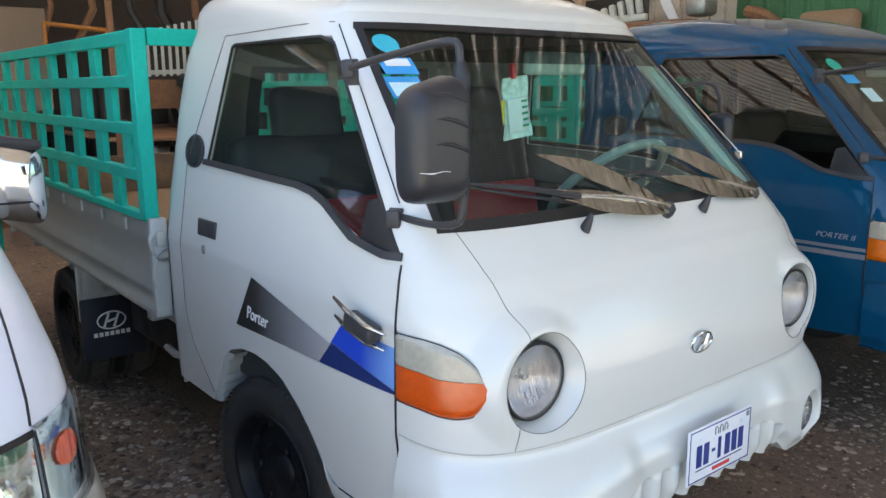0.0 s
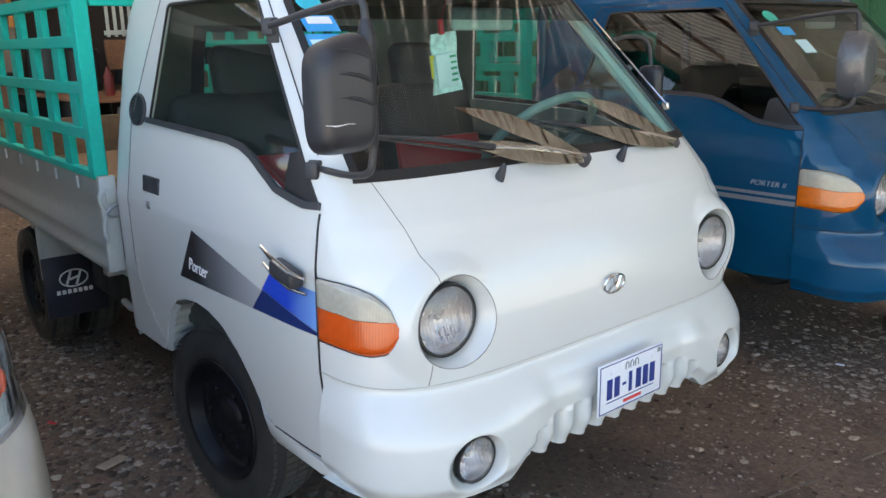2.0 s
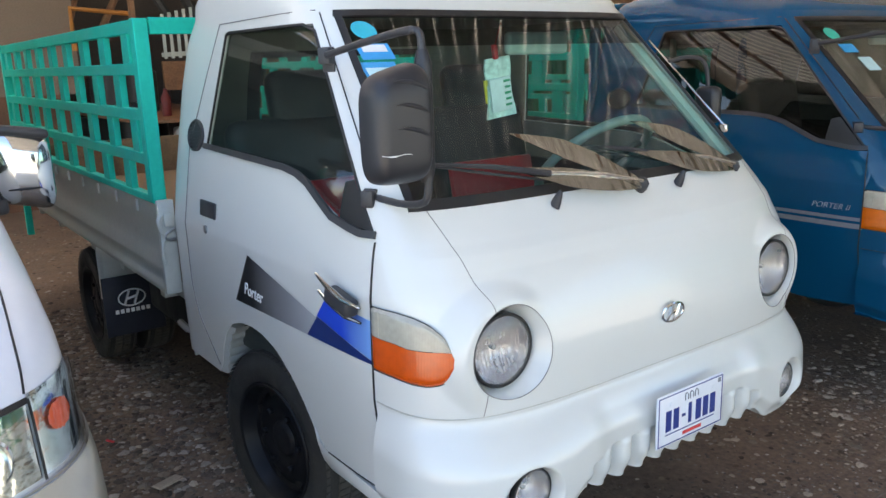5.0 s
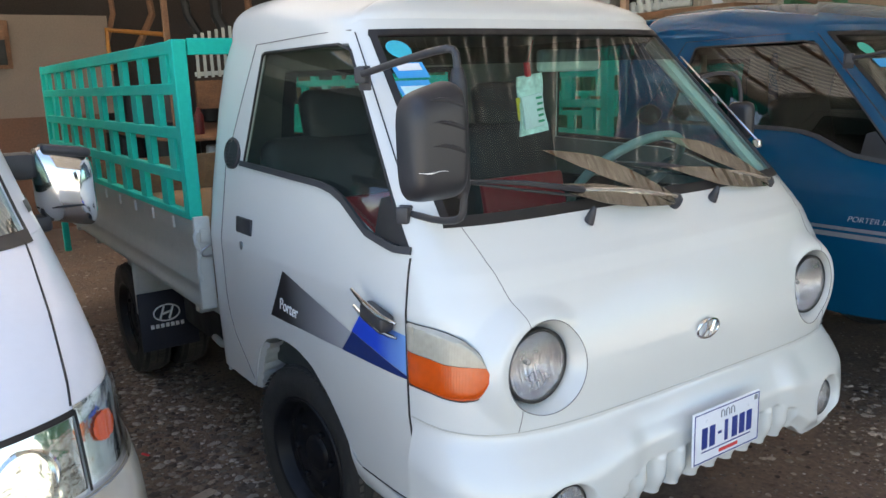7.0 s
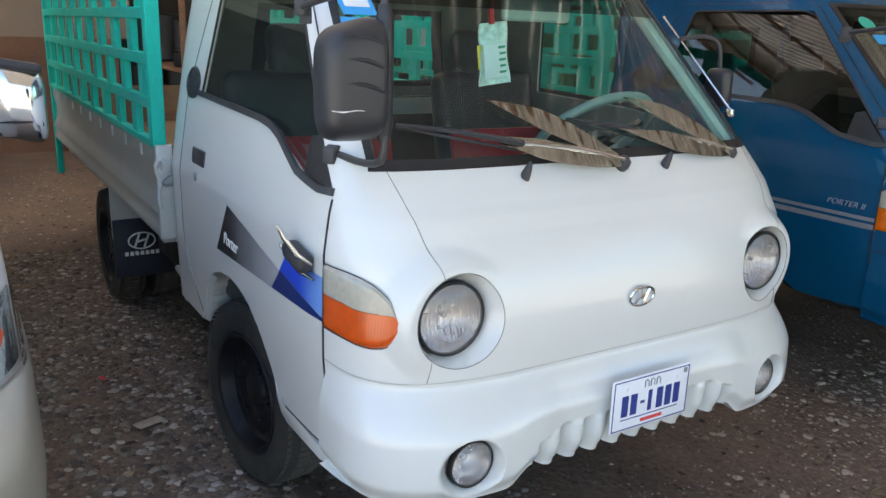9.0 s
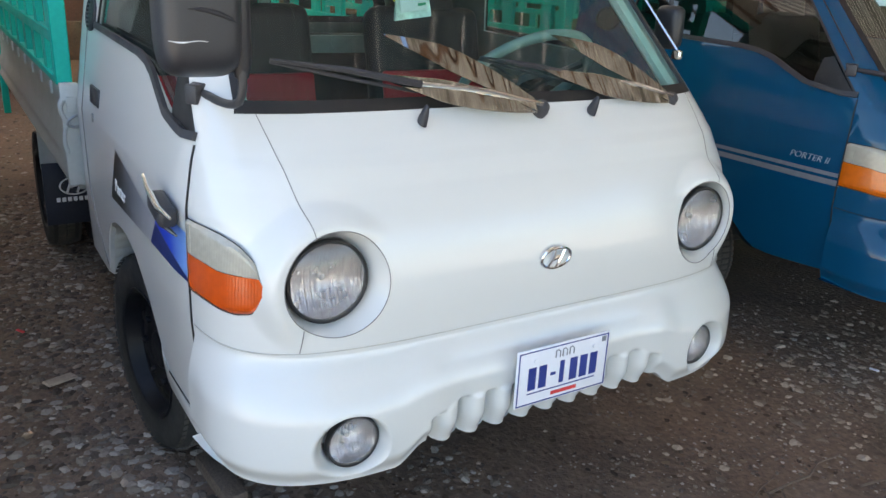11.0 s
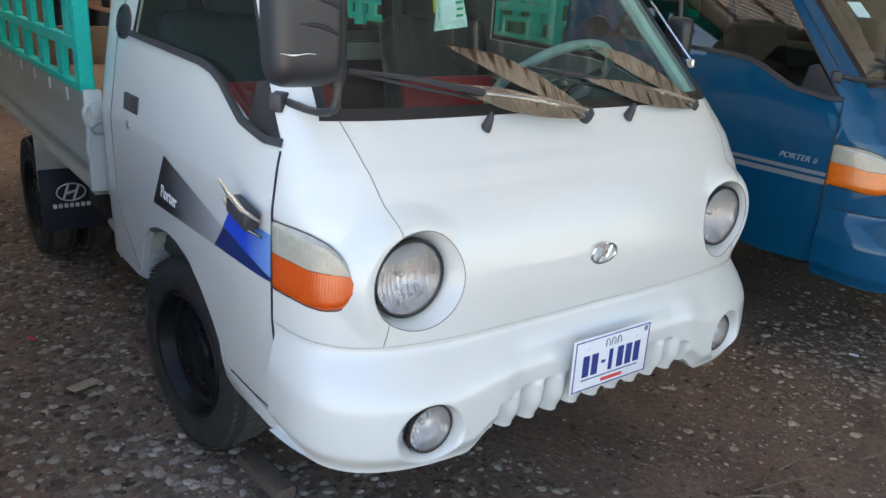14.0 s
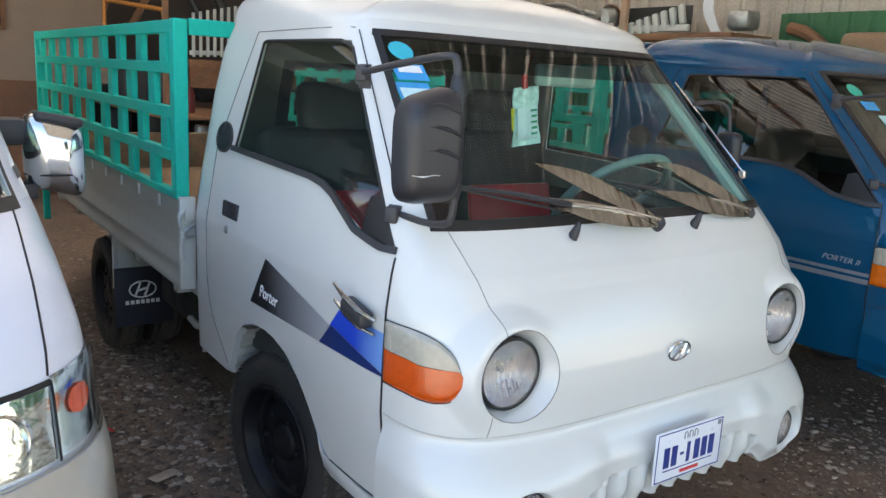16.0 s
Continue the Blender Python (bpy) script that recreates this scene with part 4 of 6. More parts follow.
    part("rear_wall_strip", block((-0.68, 1.485, 1.17), (0.68, 1.499, 1.235), 0.004), LINER, T)
    # windscreen
    ws = part("windscreen", cab_mesh(lambda k, r, s: in_windshield(k, r, s) and r < NA + NG - 4, 0.004), GLASS if white else GLARE_GLASS, T, "curved clear windscreen")
    part("shade_band", cab_mesh(lambda k, r, s: in_windshield(k, r, s) and r >= NA + NG - 4, 0.004), DARK_TINT, ws, "dark tinted shade band")
    lo = [(x * x_ws(1.205), 1.202) for x in np.linspace(-1, 1, 25)]
    front_line(lo, 0.030, ws, SEAL, "screen_seal", -0.002, 0.004, 2)
    front_line([(x * x_ws(1.65), 1.652) for x in np.linspace(-1, 1, 25)], 0.022, ws, SEAL, "screen_seal", -0.002, 0.004, 2)
    for s in (-1, 1):
        front_line([(s * (x_ws(z) - 0.008), z) for z in np.linspace(1.205, 1.65, 14)], 0.020, ws, SEAL, "screen_seal", -0.002, 0.004, 2)
    rw = part("rear_window", cab_mesh(in_rear_window, 0.006), GLASS, T, "rear cab window")
    part("rear_window_seal", cab_mesh(lambda k, r, s: (k == K_BACK and NA <= r < NA + NG - 3) or (k >= K_BACK and r in (NA, NA + NG - 4)), 0.010), SEAL, rw)
    part("window_divider", block((-0.14, 1.548, 1.26), (-0.10, 1.566, 1.60), 0.006, 2, pose(0, 0, 0, 0, 0, 0)), TRIM, rw, "grey upright bar of the rear window")
    # panel gaps on the nose
    for s in (-1, 1):
        front_line([(s * 0.612, 1.192), (s * 0.600, 1.12), (s * 0.586, 1.05), (s * 0.572, 0.980)], 0.0018, shell, gap, "panel_gap", 0.0, 0.0008)
        front_line([(s * 0.606, 0.741), (s * 0.598, 0.798)], 0.0020, shell, gap, "panel_gap", 0.0, 0.0008)
    bump = bumper(T, paint)
    front_line([(x, 0.7395) for x in np.linspace(-0.64, 0.64, 41)], 0.0016, bump, faint, "bumper_gap", 0.0006, 0.001, 2)
    for s in (-1, 1):
        flank_line(s, [(front_y(0.64, 0.7395), 0.7395), (0.12, 0.741), (0.16, 0.743), (0.20, 0.746), (0.262, 0.750)], 0.0020, bump, faint, "bumper_gap", 0.002, 0.001, 3)
    # nozzles
    for x in (-0.268, 0.212):
        p, n = front_point(x, 1.165, 0.0)
        part("washer_nozzle", lathe([(0.013, 0.0), (0.012, 0.012), (0.009, 0.03), (0.005, 0.045), (0.001, 0.048)], 14, "z", m=Matrix.Translation(p) @ pose(0, 0, 0, 28, 0, 0) @ Matrix.Diagonal((0.75, 1.2, 1, 1))), BLACK, T, "black rubber washer nozzle")
    # emblem: an oval ring with a slanted crossbar
    p, n = front_point(0.008, 0.865, 0.004)
    em = Matrix.Translation(p) @ pose(0, 0, 0, 8, 0, 0)
    emblem = part("emblem", tube([em @ Vector((0.042 * math.cos(t), 0, 0.026 * math.sin(t))) for t in np.linspace(0, 2 * math.pi, 33)], 0.004, 8), CHROME, T, "small chrome oval emblem")
    bm = bmesh.new()
    tube([em @ Vector(q) for q in ((-0.022, 0, -0.020), (-0.012, -0.003, 0.0), (-0.006, 0, 0.022))], 0.005, 6, bm)
    tube([em @ Vector(q) for q in ((0.006, 0, -0.022), (0.012, -0.003, 0.0), (0.022, 0, 0.020))], 0.005, 6, bm)
    tube([em @ Vector(q) for q in ((-0.014, 0, -0.004), (0.014, 0, 0.004))], 0.005, 6, bm)
    part("emblem_bars", bm, CHROME, emblem)
    # interior
    part("dashboard", block((-0.66, 0.30, 0.85), (0.66, 0.62, 1.135), 0.04, 3), DASH, T, "dark plastic dashboard")
    part("dash_top", block((-0.64, 0.215, 1.10), (0.64, 0.45, 1.165), 0.02, 2), DASH, T)
    part("cab_floor", block((-0.70, 0.25, 0.60), (0.70, 1.55, 0.76), 0.02), DASH, T)
    seat(-0.66, -0.06, T, white), seat(0.16, 0.62, T, white)
    part("centre_console", block((-0.04, 0.80, 0.74), (0.14, 1.20, 0.98), 0.03), SEAT, T)
    sw = pose(0.33, 0.60, 1.19, -42, 0, 0)
    wheel_rim = part("steering_wheel", tube([sw @ Vector((0.205 * math.cos(t), 0.205 * math.sin(t), 0)) for t in np.linspace(0, 2 * math.pi, 41)], 0.015, 10), WHEEL_GREY, T, "grey steering wheel")
    bm = bmesh.new()
    for a in (200, 340, 90):
        tube([sw @ Vector((0, 0, -0.03)), sw @ Vector((0.185 * math.cos(radians(a)), 0.185 * math.sin(radians(a)), 0))], 0.012, 6, bm)
    lathe([(0.055, -0.04), (0.06, -0.02), (0.04, -0.005), (0.001, 0.0)], 20, "z", bm=bm, m=sw)
    part("steering_hub", bm, DASH, wheel_rim)
    part("headliner", block((-0.56, 0.72, 1.645), (0.46, 1.38, 1.66), 0.01), LINER, T)
    part("inner_mirror", block((-0.12 + 0.08, 0.60, 1.535), (0.13 + 0.08, 0.63, 1.602), 0.02, 3), TRIM, T, "grey interior mirror")
    for s in (-1, 1):
        part("pillar_trim", tube([front_point(s * (x_ws(z) + 0.0), z, -0.035)[0] for z in (1.2, 1.35, 1.5, 1.64)], 0.022, 8), TRIM, T)
        part("door_card", block((s * 0.66 - 0.012, 0.32, 0.60), (s * 0.66 + 0.012, 1.40, 1.12), 0.01), SEAT, T)
    # chassis and bed
    for s in (-1, 1):
        part("chassis_rail", block((s * 0.36 - 0.03, 0.3, 0.50), (s * 0.36 + 0.03, 4.5, 0.62), 0.008), SEAL, T)
        wheel((s * 0.638, 1.000, 0.343), T, s, R=0.303, steer=7.0 if white else 0.0)
        rwh = wheel((s * 0.700, 3.13, 0.325), T, s, R=0.295, width=0.15)
        wheel((s * 0.50, 3.13, 0.325), T, s, R=0.295, width=0.15)
    part("front_axle", tube([(-0.6, 0.975, 0.345), (0.6, 0.975, 0.345)], 0.04), SEAL, T)
    part("rear_axle", tube([(-0.7, 3.13, 0.325), (0.7, 3.13, 0.325)], 0.05), SEAL, T)
    part("gearbox", block((-0.25, 0.6, 0.40), (0.25, 1.9, 0.62), 0.05), SEAL, T)
    build_bed(T, paint, white)
    return T


def build_bed(T, paint, white):
    col = CREAM if white else paint
    y0, y1, W = 1.69, 4.74, 0.785
    # white truck: inner bed parts take the wood colour to keep the inside dark
    part("bed_floor", block((-W, y0, 0.735), (W, y1, 0.79), 0.005), WOOD if white else col, T, "worn load bed floor")
    for s in (-1, 1):
        # dropside with pressed ribs
        bm = bmesh.new()
        prof = [(0.0, 0.700), (0.010, 0.702), (0.013, 0.712), (0.013, 0.726), (0.004, 0.738), (0.004, 0.772), (0.010, 0.786), (0.010, 0.800), (-0.008, 0.842), (-0.011, 0.88), (-0.011, 0.93), (-0.002, 0.965), (0.002, 0.985), (0.003, 1.03), (0.0, 1.045), (-0.02, 1.045), (-0.022, 0.705)]
        A = [bm.verts.new((s * (W + dx), y0, z)) for dx, z in prof]
        B = [bm.verts.new((s * (W + dx), y1, z)) for dx, z in prof]
        for i in range(len(prof)):
            j = (i + 1) % len(prof)
            bm.faces.new((A[i], A[j], B[j], B[i]))
        bm.faces.new(A), bm.faces.new(list(reversed(B)))
        # the far dropside gets the dark wood colour too, unlike the near one
        side = part("dropside", bm, WOOD if white and s > 0 else DROPSIDE if white else col, T, "dented dropside with pressed ribs, grey-white near side, dark brown far side" if white else "painted dropside", smooth=True)
        for y in np.arange(1.95, 4.6, 0.30):
            part("rope_hook", block((s * (W + 0.011) - 0.004, y, 0.985), (s * (W + 0.011) + 0.004, y + 0.02, 1.03), 0.002), col, side)
        part("side_top_strip", block((s * (W - 0.012) - 0.022, y0, 1.047), (s * (W - 0.012) + 0.022, y1, 1.056), 0.002), RUST if white else col, side, "rusty top strip")
        part("front_post", block((s * (W - 0.01) - 0.03, 1.66, 0.705), (s * (W - 0.01) + 0.03, 1.688, 1.06), 0.006), col, T, "bed corner post")
        latch = part("latch", tube([(s * (W + 0.014), 1.655, 1.005), (s * (W + 0.026), 1.652, 0.985), (s * (W + 0.020), 1.652, 0.95), (s * (W - 0.004), 1.652, 0.925), (s * (W + 0.016), 1.652, 0.905), (s * (W + 0.022), 1.652, 0.86), (s * (W + 0.012), 1.652, 0.82)], [0.010, 0.008, 0.007, 0.006, 0.007, 0.008, 0.004], 8, smooth_steps=1), CREAM if white else WORN, T, "painted over-centre latch")
        part("latch_hook", tube([(s * (W - 0.035), 1.650, 0.955), (s * (W - 0.005), 1.645, 0.945), (s * (W + 0.012), 1.645, 0.925), (s * (W - 0.010), 1.645, 0.912), (s * (W - 0.030), 1.650, 0.915)], 0.005, 6, smooth_steps=2), WORN, latch)
        part("latch_plate", block((s * (W - 0.012) - 0.016, 1.648, 0.965), (s * (W - 0.012) + 0.016, 1.658, 1.015), 0.003), col, latch)
        part("mount_plate", block((s * 0.70 - 0.035, 1.625, 0.46), (s * 0.70 + 0.03, 1.640, 0.70), 0.004), col, T, "bolted bed mount plate")
        for z in (0.50, 0.60):
            part("mount_bolt", lathe([(0.010, -0.004), (0.009, -0.012), (0.001, -0.013)], 8, "y", at=(s * 0.715, 1.625, z)), WORN, T)
        part("under_rail", block((s * 0.70 - 0.02, y0, 0.655), (s * 0.70 + 0.02, y1, 0.70), 0.005), col, T)
        for y in (1.95, 2.55, 3.1, 3.9, 4.5):
            part("cross_bearer", block((s * 0.36, y - 0.03, 0.62), (s * 0.74, y + 0.03, 0.735), 0.008), col, T)
        part("mudguard_bracket", block((s * 0.775 - 0.012, 2.80, 0.42), (s * 0.775 + 0.012, 2.835, 0.70), 0.004), col, T)
        part("mudguard", block((s * 0.44, 2.80, 0.50), (s * 0.79, 2.812, 0.70), 0.004), col, T)
        flap = part("mud_flap", block((s * 0.645 - 0.145, 2.785, 0.225), (s * 0.645 + 0.145, 2.798, 0.53), 0.004), NAVY, T, "navy rubber mud flap with a white oval mark")
        fm = pose(s * 0.655, 2.782, 0.415)
        bm = tube([fm @ Vector((0.065 * math.cos(t), 0, 0.042 * math.sin(t))) for t in np.linspace(0, 2 * math.pi, 25)], 0.004, 5)
        tube([fm @ Vector((-0.035, 0, -0.03)), fm @ Vector((-0.01, 0, 0.035))], 0.006, 5, bm)
        tube([fm @ Vector((0.01, 0, -0.035)), fm @ Vector((0.035, 0, 0.03))], 0.006, 5, bm)
        tube([fm @ Vector((-0.02, 0, -0.005)), fm @ Vector((0.02, 0, 0.005))], 0.006, 5, bm)
        for i in range(7):
            box(bm, (-0.085 + i * 0.025, -0.002, -0.075), (-0.085 + i * 0.025 + 0.017, 0.002, -0.055), m=fm)
        part("flap_mark", bm, WHITE_PRINT, flap)
    part("tailgate", block((-W, y1 - 0.03, 0.70), (W, y1, 1.045), 0.008), WOOD if white else col, T)
    part("headboard", block((-0.74, 1.665, 0.74), (0.74, 1.685, 1.05), 0.006), WOOD if white else col, T)
    # tank, battery box and brackets under the bed
    part("fuel_tank", block((-0.62, 2.0, 0.40), (-0.40, 2.6, 0.62), 0.03), SEAL, T)
    part("support_frame", tube([(-0.70, 1.66, 0.70), (-0.70, 1.68, 0.56), (-0.69, 1.80, 0.50), (-0.68, 1.95, 0.50)], 0.014, 6, smooth_steps=1), col, T)


# ---- rack of the load bed ----
def lattice(parent, a, b, z0, z1, flip=0, pitch=0.335):
    """A lattice panel between two plan points: rails, and short uprights staggered row by row."""
    a, b = Vector((*a, 0)), Vector((*b, 0))
    L = (b - a).length
    m = Matrix.Translation(a) @ Matrix.Rotation(math.atan2((b - a).y, (b - a).x), 4, "Z")
    bands = [(1.650, 1.700), (1.505, 1.550), (1.342, 1.388), (1.183, 1.228), (1.044, 1.074)]
    for lo, hi in bands:
        part("rail", block((0.006, -0.018, lo), (L - 0.006, 0.018, hi - 0.003), 0.003, 1, m), TEAL, parent)
    for x in (0.0, L - 0.055):
        part("post", block((x, -0.03, z0), (x + 0.055, 0.022, z1), 0.004, 1, m), TEAL, parent)
    for row in range(4):
        x = 0.12 if row % 2 == 0 else 0.285
        while x < L - 0.12:
            part("upright", block((x, -0.012, bands[row + 1][1] - 0.004), (x + 0.085, 0.014, bands[row][0] + 0.004), 0.002, 1, m), TEAL, parent)
            x += pitch


def cargo_rack(at, turn, label):
    R = thing("cargo_rack", label, "cargo rack", "", at, turn)
    lattice(R, (-0.785, 1.70), (-0.785, 4.72), 1.05, 1.70)
    lattice(R, (0.785, 1.70), (0.785, 4.72), 1.05, 1.70)
    part("front_board", block((-0.75, 1.70, 1.645), (0.75, 1.722, 1.703), 0.003, 1), TEAL, R)
    part("hanging_stay", block((-0.80, 4.70, 0.45), (-0.76, 4.74, 1.05), 0.003, 1), TEAL, R)
    return R


TX = -0.048
white_truck = build_truck("light_truck", "white painted light truck with a teal slatted rack on its bed", (TX, 0, 0), 0.0, WHITE, "white")
white_rack = cargo_rack((TX, 0, 0), 0, "teal painted wooden lattice rack on the truck bed")
BX, BY, BT, BL = 2.194, -0.057, -0.97, 1.13
blue_truck = build_truck("light_truck", "glossy blue light truck with a tube bull bar", (BX, BY, 0.003), BT, BLUE, "blue")
# the blue cab is a little longer than the white one; its wheels stay round
blue_truck.scale = (1, BL, 1)
for ob in blue_truck.children:
    if ob.name.startswith("wheel") and not ob.name.startswith("wheel_arch"):
        yc = 1.000 if min(v.co.y for v in ob.data.vertices) < 2 else 3.13
        ob.scale, ob.location = (1, 1 / BL, 1), (0, yc - yc / BL, 0)
blue_rack = cargo_rack((BX, BY + 0.12, 0.003), BT, "teal lattice rack on the blue truck bed")

# number plate
def number_plate(T, x0, x1, z0, z1, y):
    c = Vector(((x0 + x1) / 2, y, (z0 + z1) / 2))
    w, h = x1 - x0, z1 - z0
    p = part("number_plate", block((x0, y - 0.002, z0), (x1, y + 0.004, z1), 0.006, 3), PLATE_WHITE, T, "white plate with blue and red bars")
    bm = bmesh.new()
    for lo, hi in (((x0 + 0.004, z0 + 0.004), (x1 - 0.004, z0 + 0.0065)), ((x0 + 0.004, z1 - 0.0065), (x1 - 0.004, z1 - 0.004)), ((x0 + 0.004, z0 + 0.0066), (x0 + 0.0065, z1 - 0.0066)), ((x1 - 0.0065, z0 + 0.0066), (x1 - 0.004, z1 - 0.0066))):
        box(bm, (lo[0], y - 0.0032, lo[1]), (hi[0], y - 0.0015, hi[1]))
    part("plate_border", bm, PLATE_BLUE, p)
    step = w * 0.112
    for i in range(7):
        q = x0 + w * 0.12 + i * step
        if i == 2:
            part("plate_bar", block((q + 0.004, y - 0.0034, z0 + h * 0.46), (q + step * 0.6, y - 0.0015, z0 + h * 0.51)), PLATE_BLUE, p)
        else:
            part("plate_bar", block((q, y - 0.0034, z0 + h * 0.28), (q + step * (0.45 if i == 3 else 0.74), y - 0.0015, z0 + h * 0.68), 0.002, 1), PLATE_BLUE, p)
    part("plate_line", block((x0 + w * 0.12, y - 0.0033, z0 + h * 0.215), (x1 - w * 0.14, y - 0.0015, z0 + h * 0.23)), PLATE_BLUE, p)
    part("plate_red_bar", block((x0 + w * 0.38, y - 0.0034, z0 + h * 0.10), (x0 + w * 0.66, y - 0.0015, z0 + h * 0.16)), RED_PRINT, p)
    bm = bmesh.new()
    for i in range(3):
        q = x0 + w * (0.40 + i * 0.075)
        tube([(q, y - 0.003, z0 + h * 0.76), (q, y - 0.003, z0 + h * 0.88), (q + w * 0.02, y - 0.003, z0 + h * 0.90), (q + w * 0.045, y - 0.003, z0 + h * 0.86), (q + w * 0.045, y - 0.003, z0 + h * 0.76)], 0.0016, 4, bm)
    part("plate_script", bm, GREY_PRINT, p)
    for x in (x0 + w * 0.18, x1 - w * 0.18):
        part("plate_bolt", lathe([(0.006, -0.004), (0.004, -0.006), (0.001, -0.006)], 10, "y", at=(x, y, z1 - h * 0.2)), PLATE_WHITE, p)
    part("plate_stamp", block((x1 - w * 0.09, y - 0.0033, z1 - h * 0.16), (x1 - w * 0.045, y - 0.0015, z1 - h * 0.07)), GREY_PRINT, p)


number_plate(white_truck, -0.143, 0.129, 0.548, 0.690, -0.066)

# door films of the white truck
for s in (-1,):
    patch(s, [(1.08, 0.814), (0.592, 0.829), (0.53, 0.890), (0.959, 0.979)], white_truck, DEC_FADE, "door_film", "black to grey film on the door", nu=24)
    patch(s, [(0.592, 0.829), (0.258, 0.839), (0.26, 0.845), (0.53, 0.895)], white_truck, DEC_NAVY, "door_film", "navy film")
    patch(s, [(0.53, 0.896), (0.258, 0.846), (0.259, 0.945), (0.474, 0.957)], white_truck, DEC_BLUE_FADE, "door_film", "bright blue film")
p, n = side_point(-1, 0.937, 0.866, 0.003)
text_mesh("Porter", 0.055, Matrix.Translation(p) @ pose(0, 0, 0, 90, 0, -90) @ pose(0, 0, 0, 0, 0, -2), WHITE_PRINT, "door_lettering", white_truck, "white lettering", squash=0.9, shear=0.25)

wiper((0.046, 0.163, 1.180), (-0.57, 0.285, 1.285), (-0.30, 0.305, 1.338), (-0.362, 0.236, 1.262), white_truck)
wiper((0.512, 0.196, 1.178), (-0.046, 0.300, 1.282), (0.203, 0.340, 1.335), (0.107, 0.245, 1.262), white_truck)
wiper((0.046, 0.163, 1.180), (-0.57, 0.285, 1.285), None, None, blue_truck)
wiper((0.512, 0.196, 1.178), (-0.046, 0.300, 1.282), None, None, blue_truck)
part("aerial", tube([(0.709, 0.37, 1.289), (0.709, 0.693, 1.573)], 0.004, 6), CHROME, white_truck, "thin chrome aerial along the pillar")
part("aerial_base", block((0.700, 0.355, 1.262), (0.722, 0.385, 1.29), 0.006), CHROME, white_truck)

# trim of the white truck's door
guard = part("door_guard", block((-0.02, -0.055, -0.022), (0.02, 0.055, 0.022), 0.012, 3, Matrix.Translation(side_point(-1, 0.360, 0.978, 0.022)[0]) @ pose(0, 0, 0, 10, 0, 0)), BLACK, white_truck, "black and chrome mirror base on the door")
for (ya, za), (yb, zb), o in (((0.455, 1.022), (0.262, 0.985), 0.038), ((0.478, 0.978), (0.285, 0.940), 0.018)):
    A, B = side_point(-1, ya, za, o)[0], side_point(-1, yb, zb, o)[0]
    part("chrome_bar", tube([A, A.lerp(B, 0.3) + Vector((-0.006, 0, -0.004)), A.lerp(B, 0.7) + Vector((-0.008, 0, -0.006)), B], [0.004, 0.0065, 0.0065, 0.003], 8), CHROME, guard)

# things stuck to and hung behind the windscreens
def on_screen(T, x, z, w, h, mat, name, label, inside=0.002):
    bm = bmesh.new()
    n, k = 8, 6
    g = [[bm.verts.new(front_point(x - w / 2 + w * i / n, z - h / 2 + h * j / k, -inside)[0]) for i in range(n + 1)] for j in range(k + 1)]
    for a, b in zip(g, g[1:]):
        for i in range(n):
            bm.faces.new((a[i], a[i + 1], b[i + 1], b[i]))
    return part(name, bm, mat, T, label)


def disc_on_screen(T, x, z, r, mat, label):
    bm = bmesh.new()
    bm.faces.new([bm.verts.new(front_point(x + r * math.cos(t), z + r * 0.8 * math.sin(t), -0.002)[0]) for t in np.linspace(0, 2 * math.pi, 25)[:-1]])
    return part("round_sticker", bm, mat, T, label)


disc_on_screen(white_truck, -0.514, 1.608, 0.030, material("cyan_sticker", (0.02, 0.42, 0.55), 0.4), "round cyan sticker inside the windscreen")
st = on_screen(white_truck, -0.516, 1.553, 0.082, 0.040, STICKER_BLUE, "sticker", "blue and white sticker inside the windscreen")
on_screen(white_truck, -0.516, 1.560, 0.060, 0.018, WHITE_PRINT, "sticker_panel", "", 0.0).parent = st
st = on_screen(white_truck, -0.528, 1.502, 0.086, 0.050, STICKER_BLUE, "sticker", "pale blue sticker inside the windscreen")
on_screen(white_truck, -0.526, 1.496, 0.076, 0.032, STICKER_PALE, "sticker_panel", "", 0.0).parent = st
st = on_screen(blue_truck, -0.45, 1.525, 0.085, 0.035, STICKER_BLUE, "sticker", "blue sticker inside the windscreen")
on_screen(blue_truck, -0.41, 1.46, 0.085, 0.055, STICKER_PALE, "sticker", "pale sticker inside the windscreen")
disc_on_screen(blue_truck, -0.47, 1.585, 0.034, material("green_sticker", (0.02, 0.40, 0.30), 0.4), "round green sticker inside the windscreen")
bag = thing("hanging_packet", "clear plastic packet with papers hung from the mirror", "packet", at=(TX - 0.03, 0.648, 1.37))
bag.matrix_basis = pose(TX - 0.03, 0.648, 1.37, 0, -8, 0)
bm = bmesh.new()
g = []
for j in range(9):
    w = 0.046 + 0.008 * j / 8
    g.append([bm.verts.new((0.006 * (8 - j) / 8 + (i / 4 - 0.5) * 2 * w, 0.006 * math.sin(j * 0.9 + i), 0.16 - 0.0225 * j)) for i in range(5)])
for a, b in zip(g, g[1:]):
    for i in range(4):
        bm.faces.new((a[i], a[i + 1], b[i + 1], b[i]))
solidify(part("packet", bm, FILM_CLEAR, bag), 0.006)
part("red_tie", block((-0.008, -0.008, 0.155), (0.008, 0.008, 0.20), 0.004), RED_PLASTIC, bag)
part("papers", block((-0.042, -0.010, 0.0), (0.042, -0.006, 0.10), 0.002), WHITE_PRINT, bag)
bm = bmesh.new()
for i in range(5):
    box(bm, (0.012 + 0.003 * (i % 2), -0.012, 0.012 + i * 0.018), (0.036, -0.0102, 0.019 + i * 0.018))
part("paper_bars", bm, material("green_print", (0.03, 0.30, 0.16), 0.5), bag)
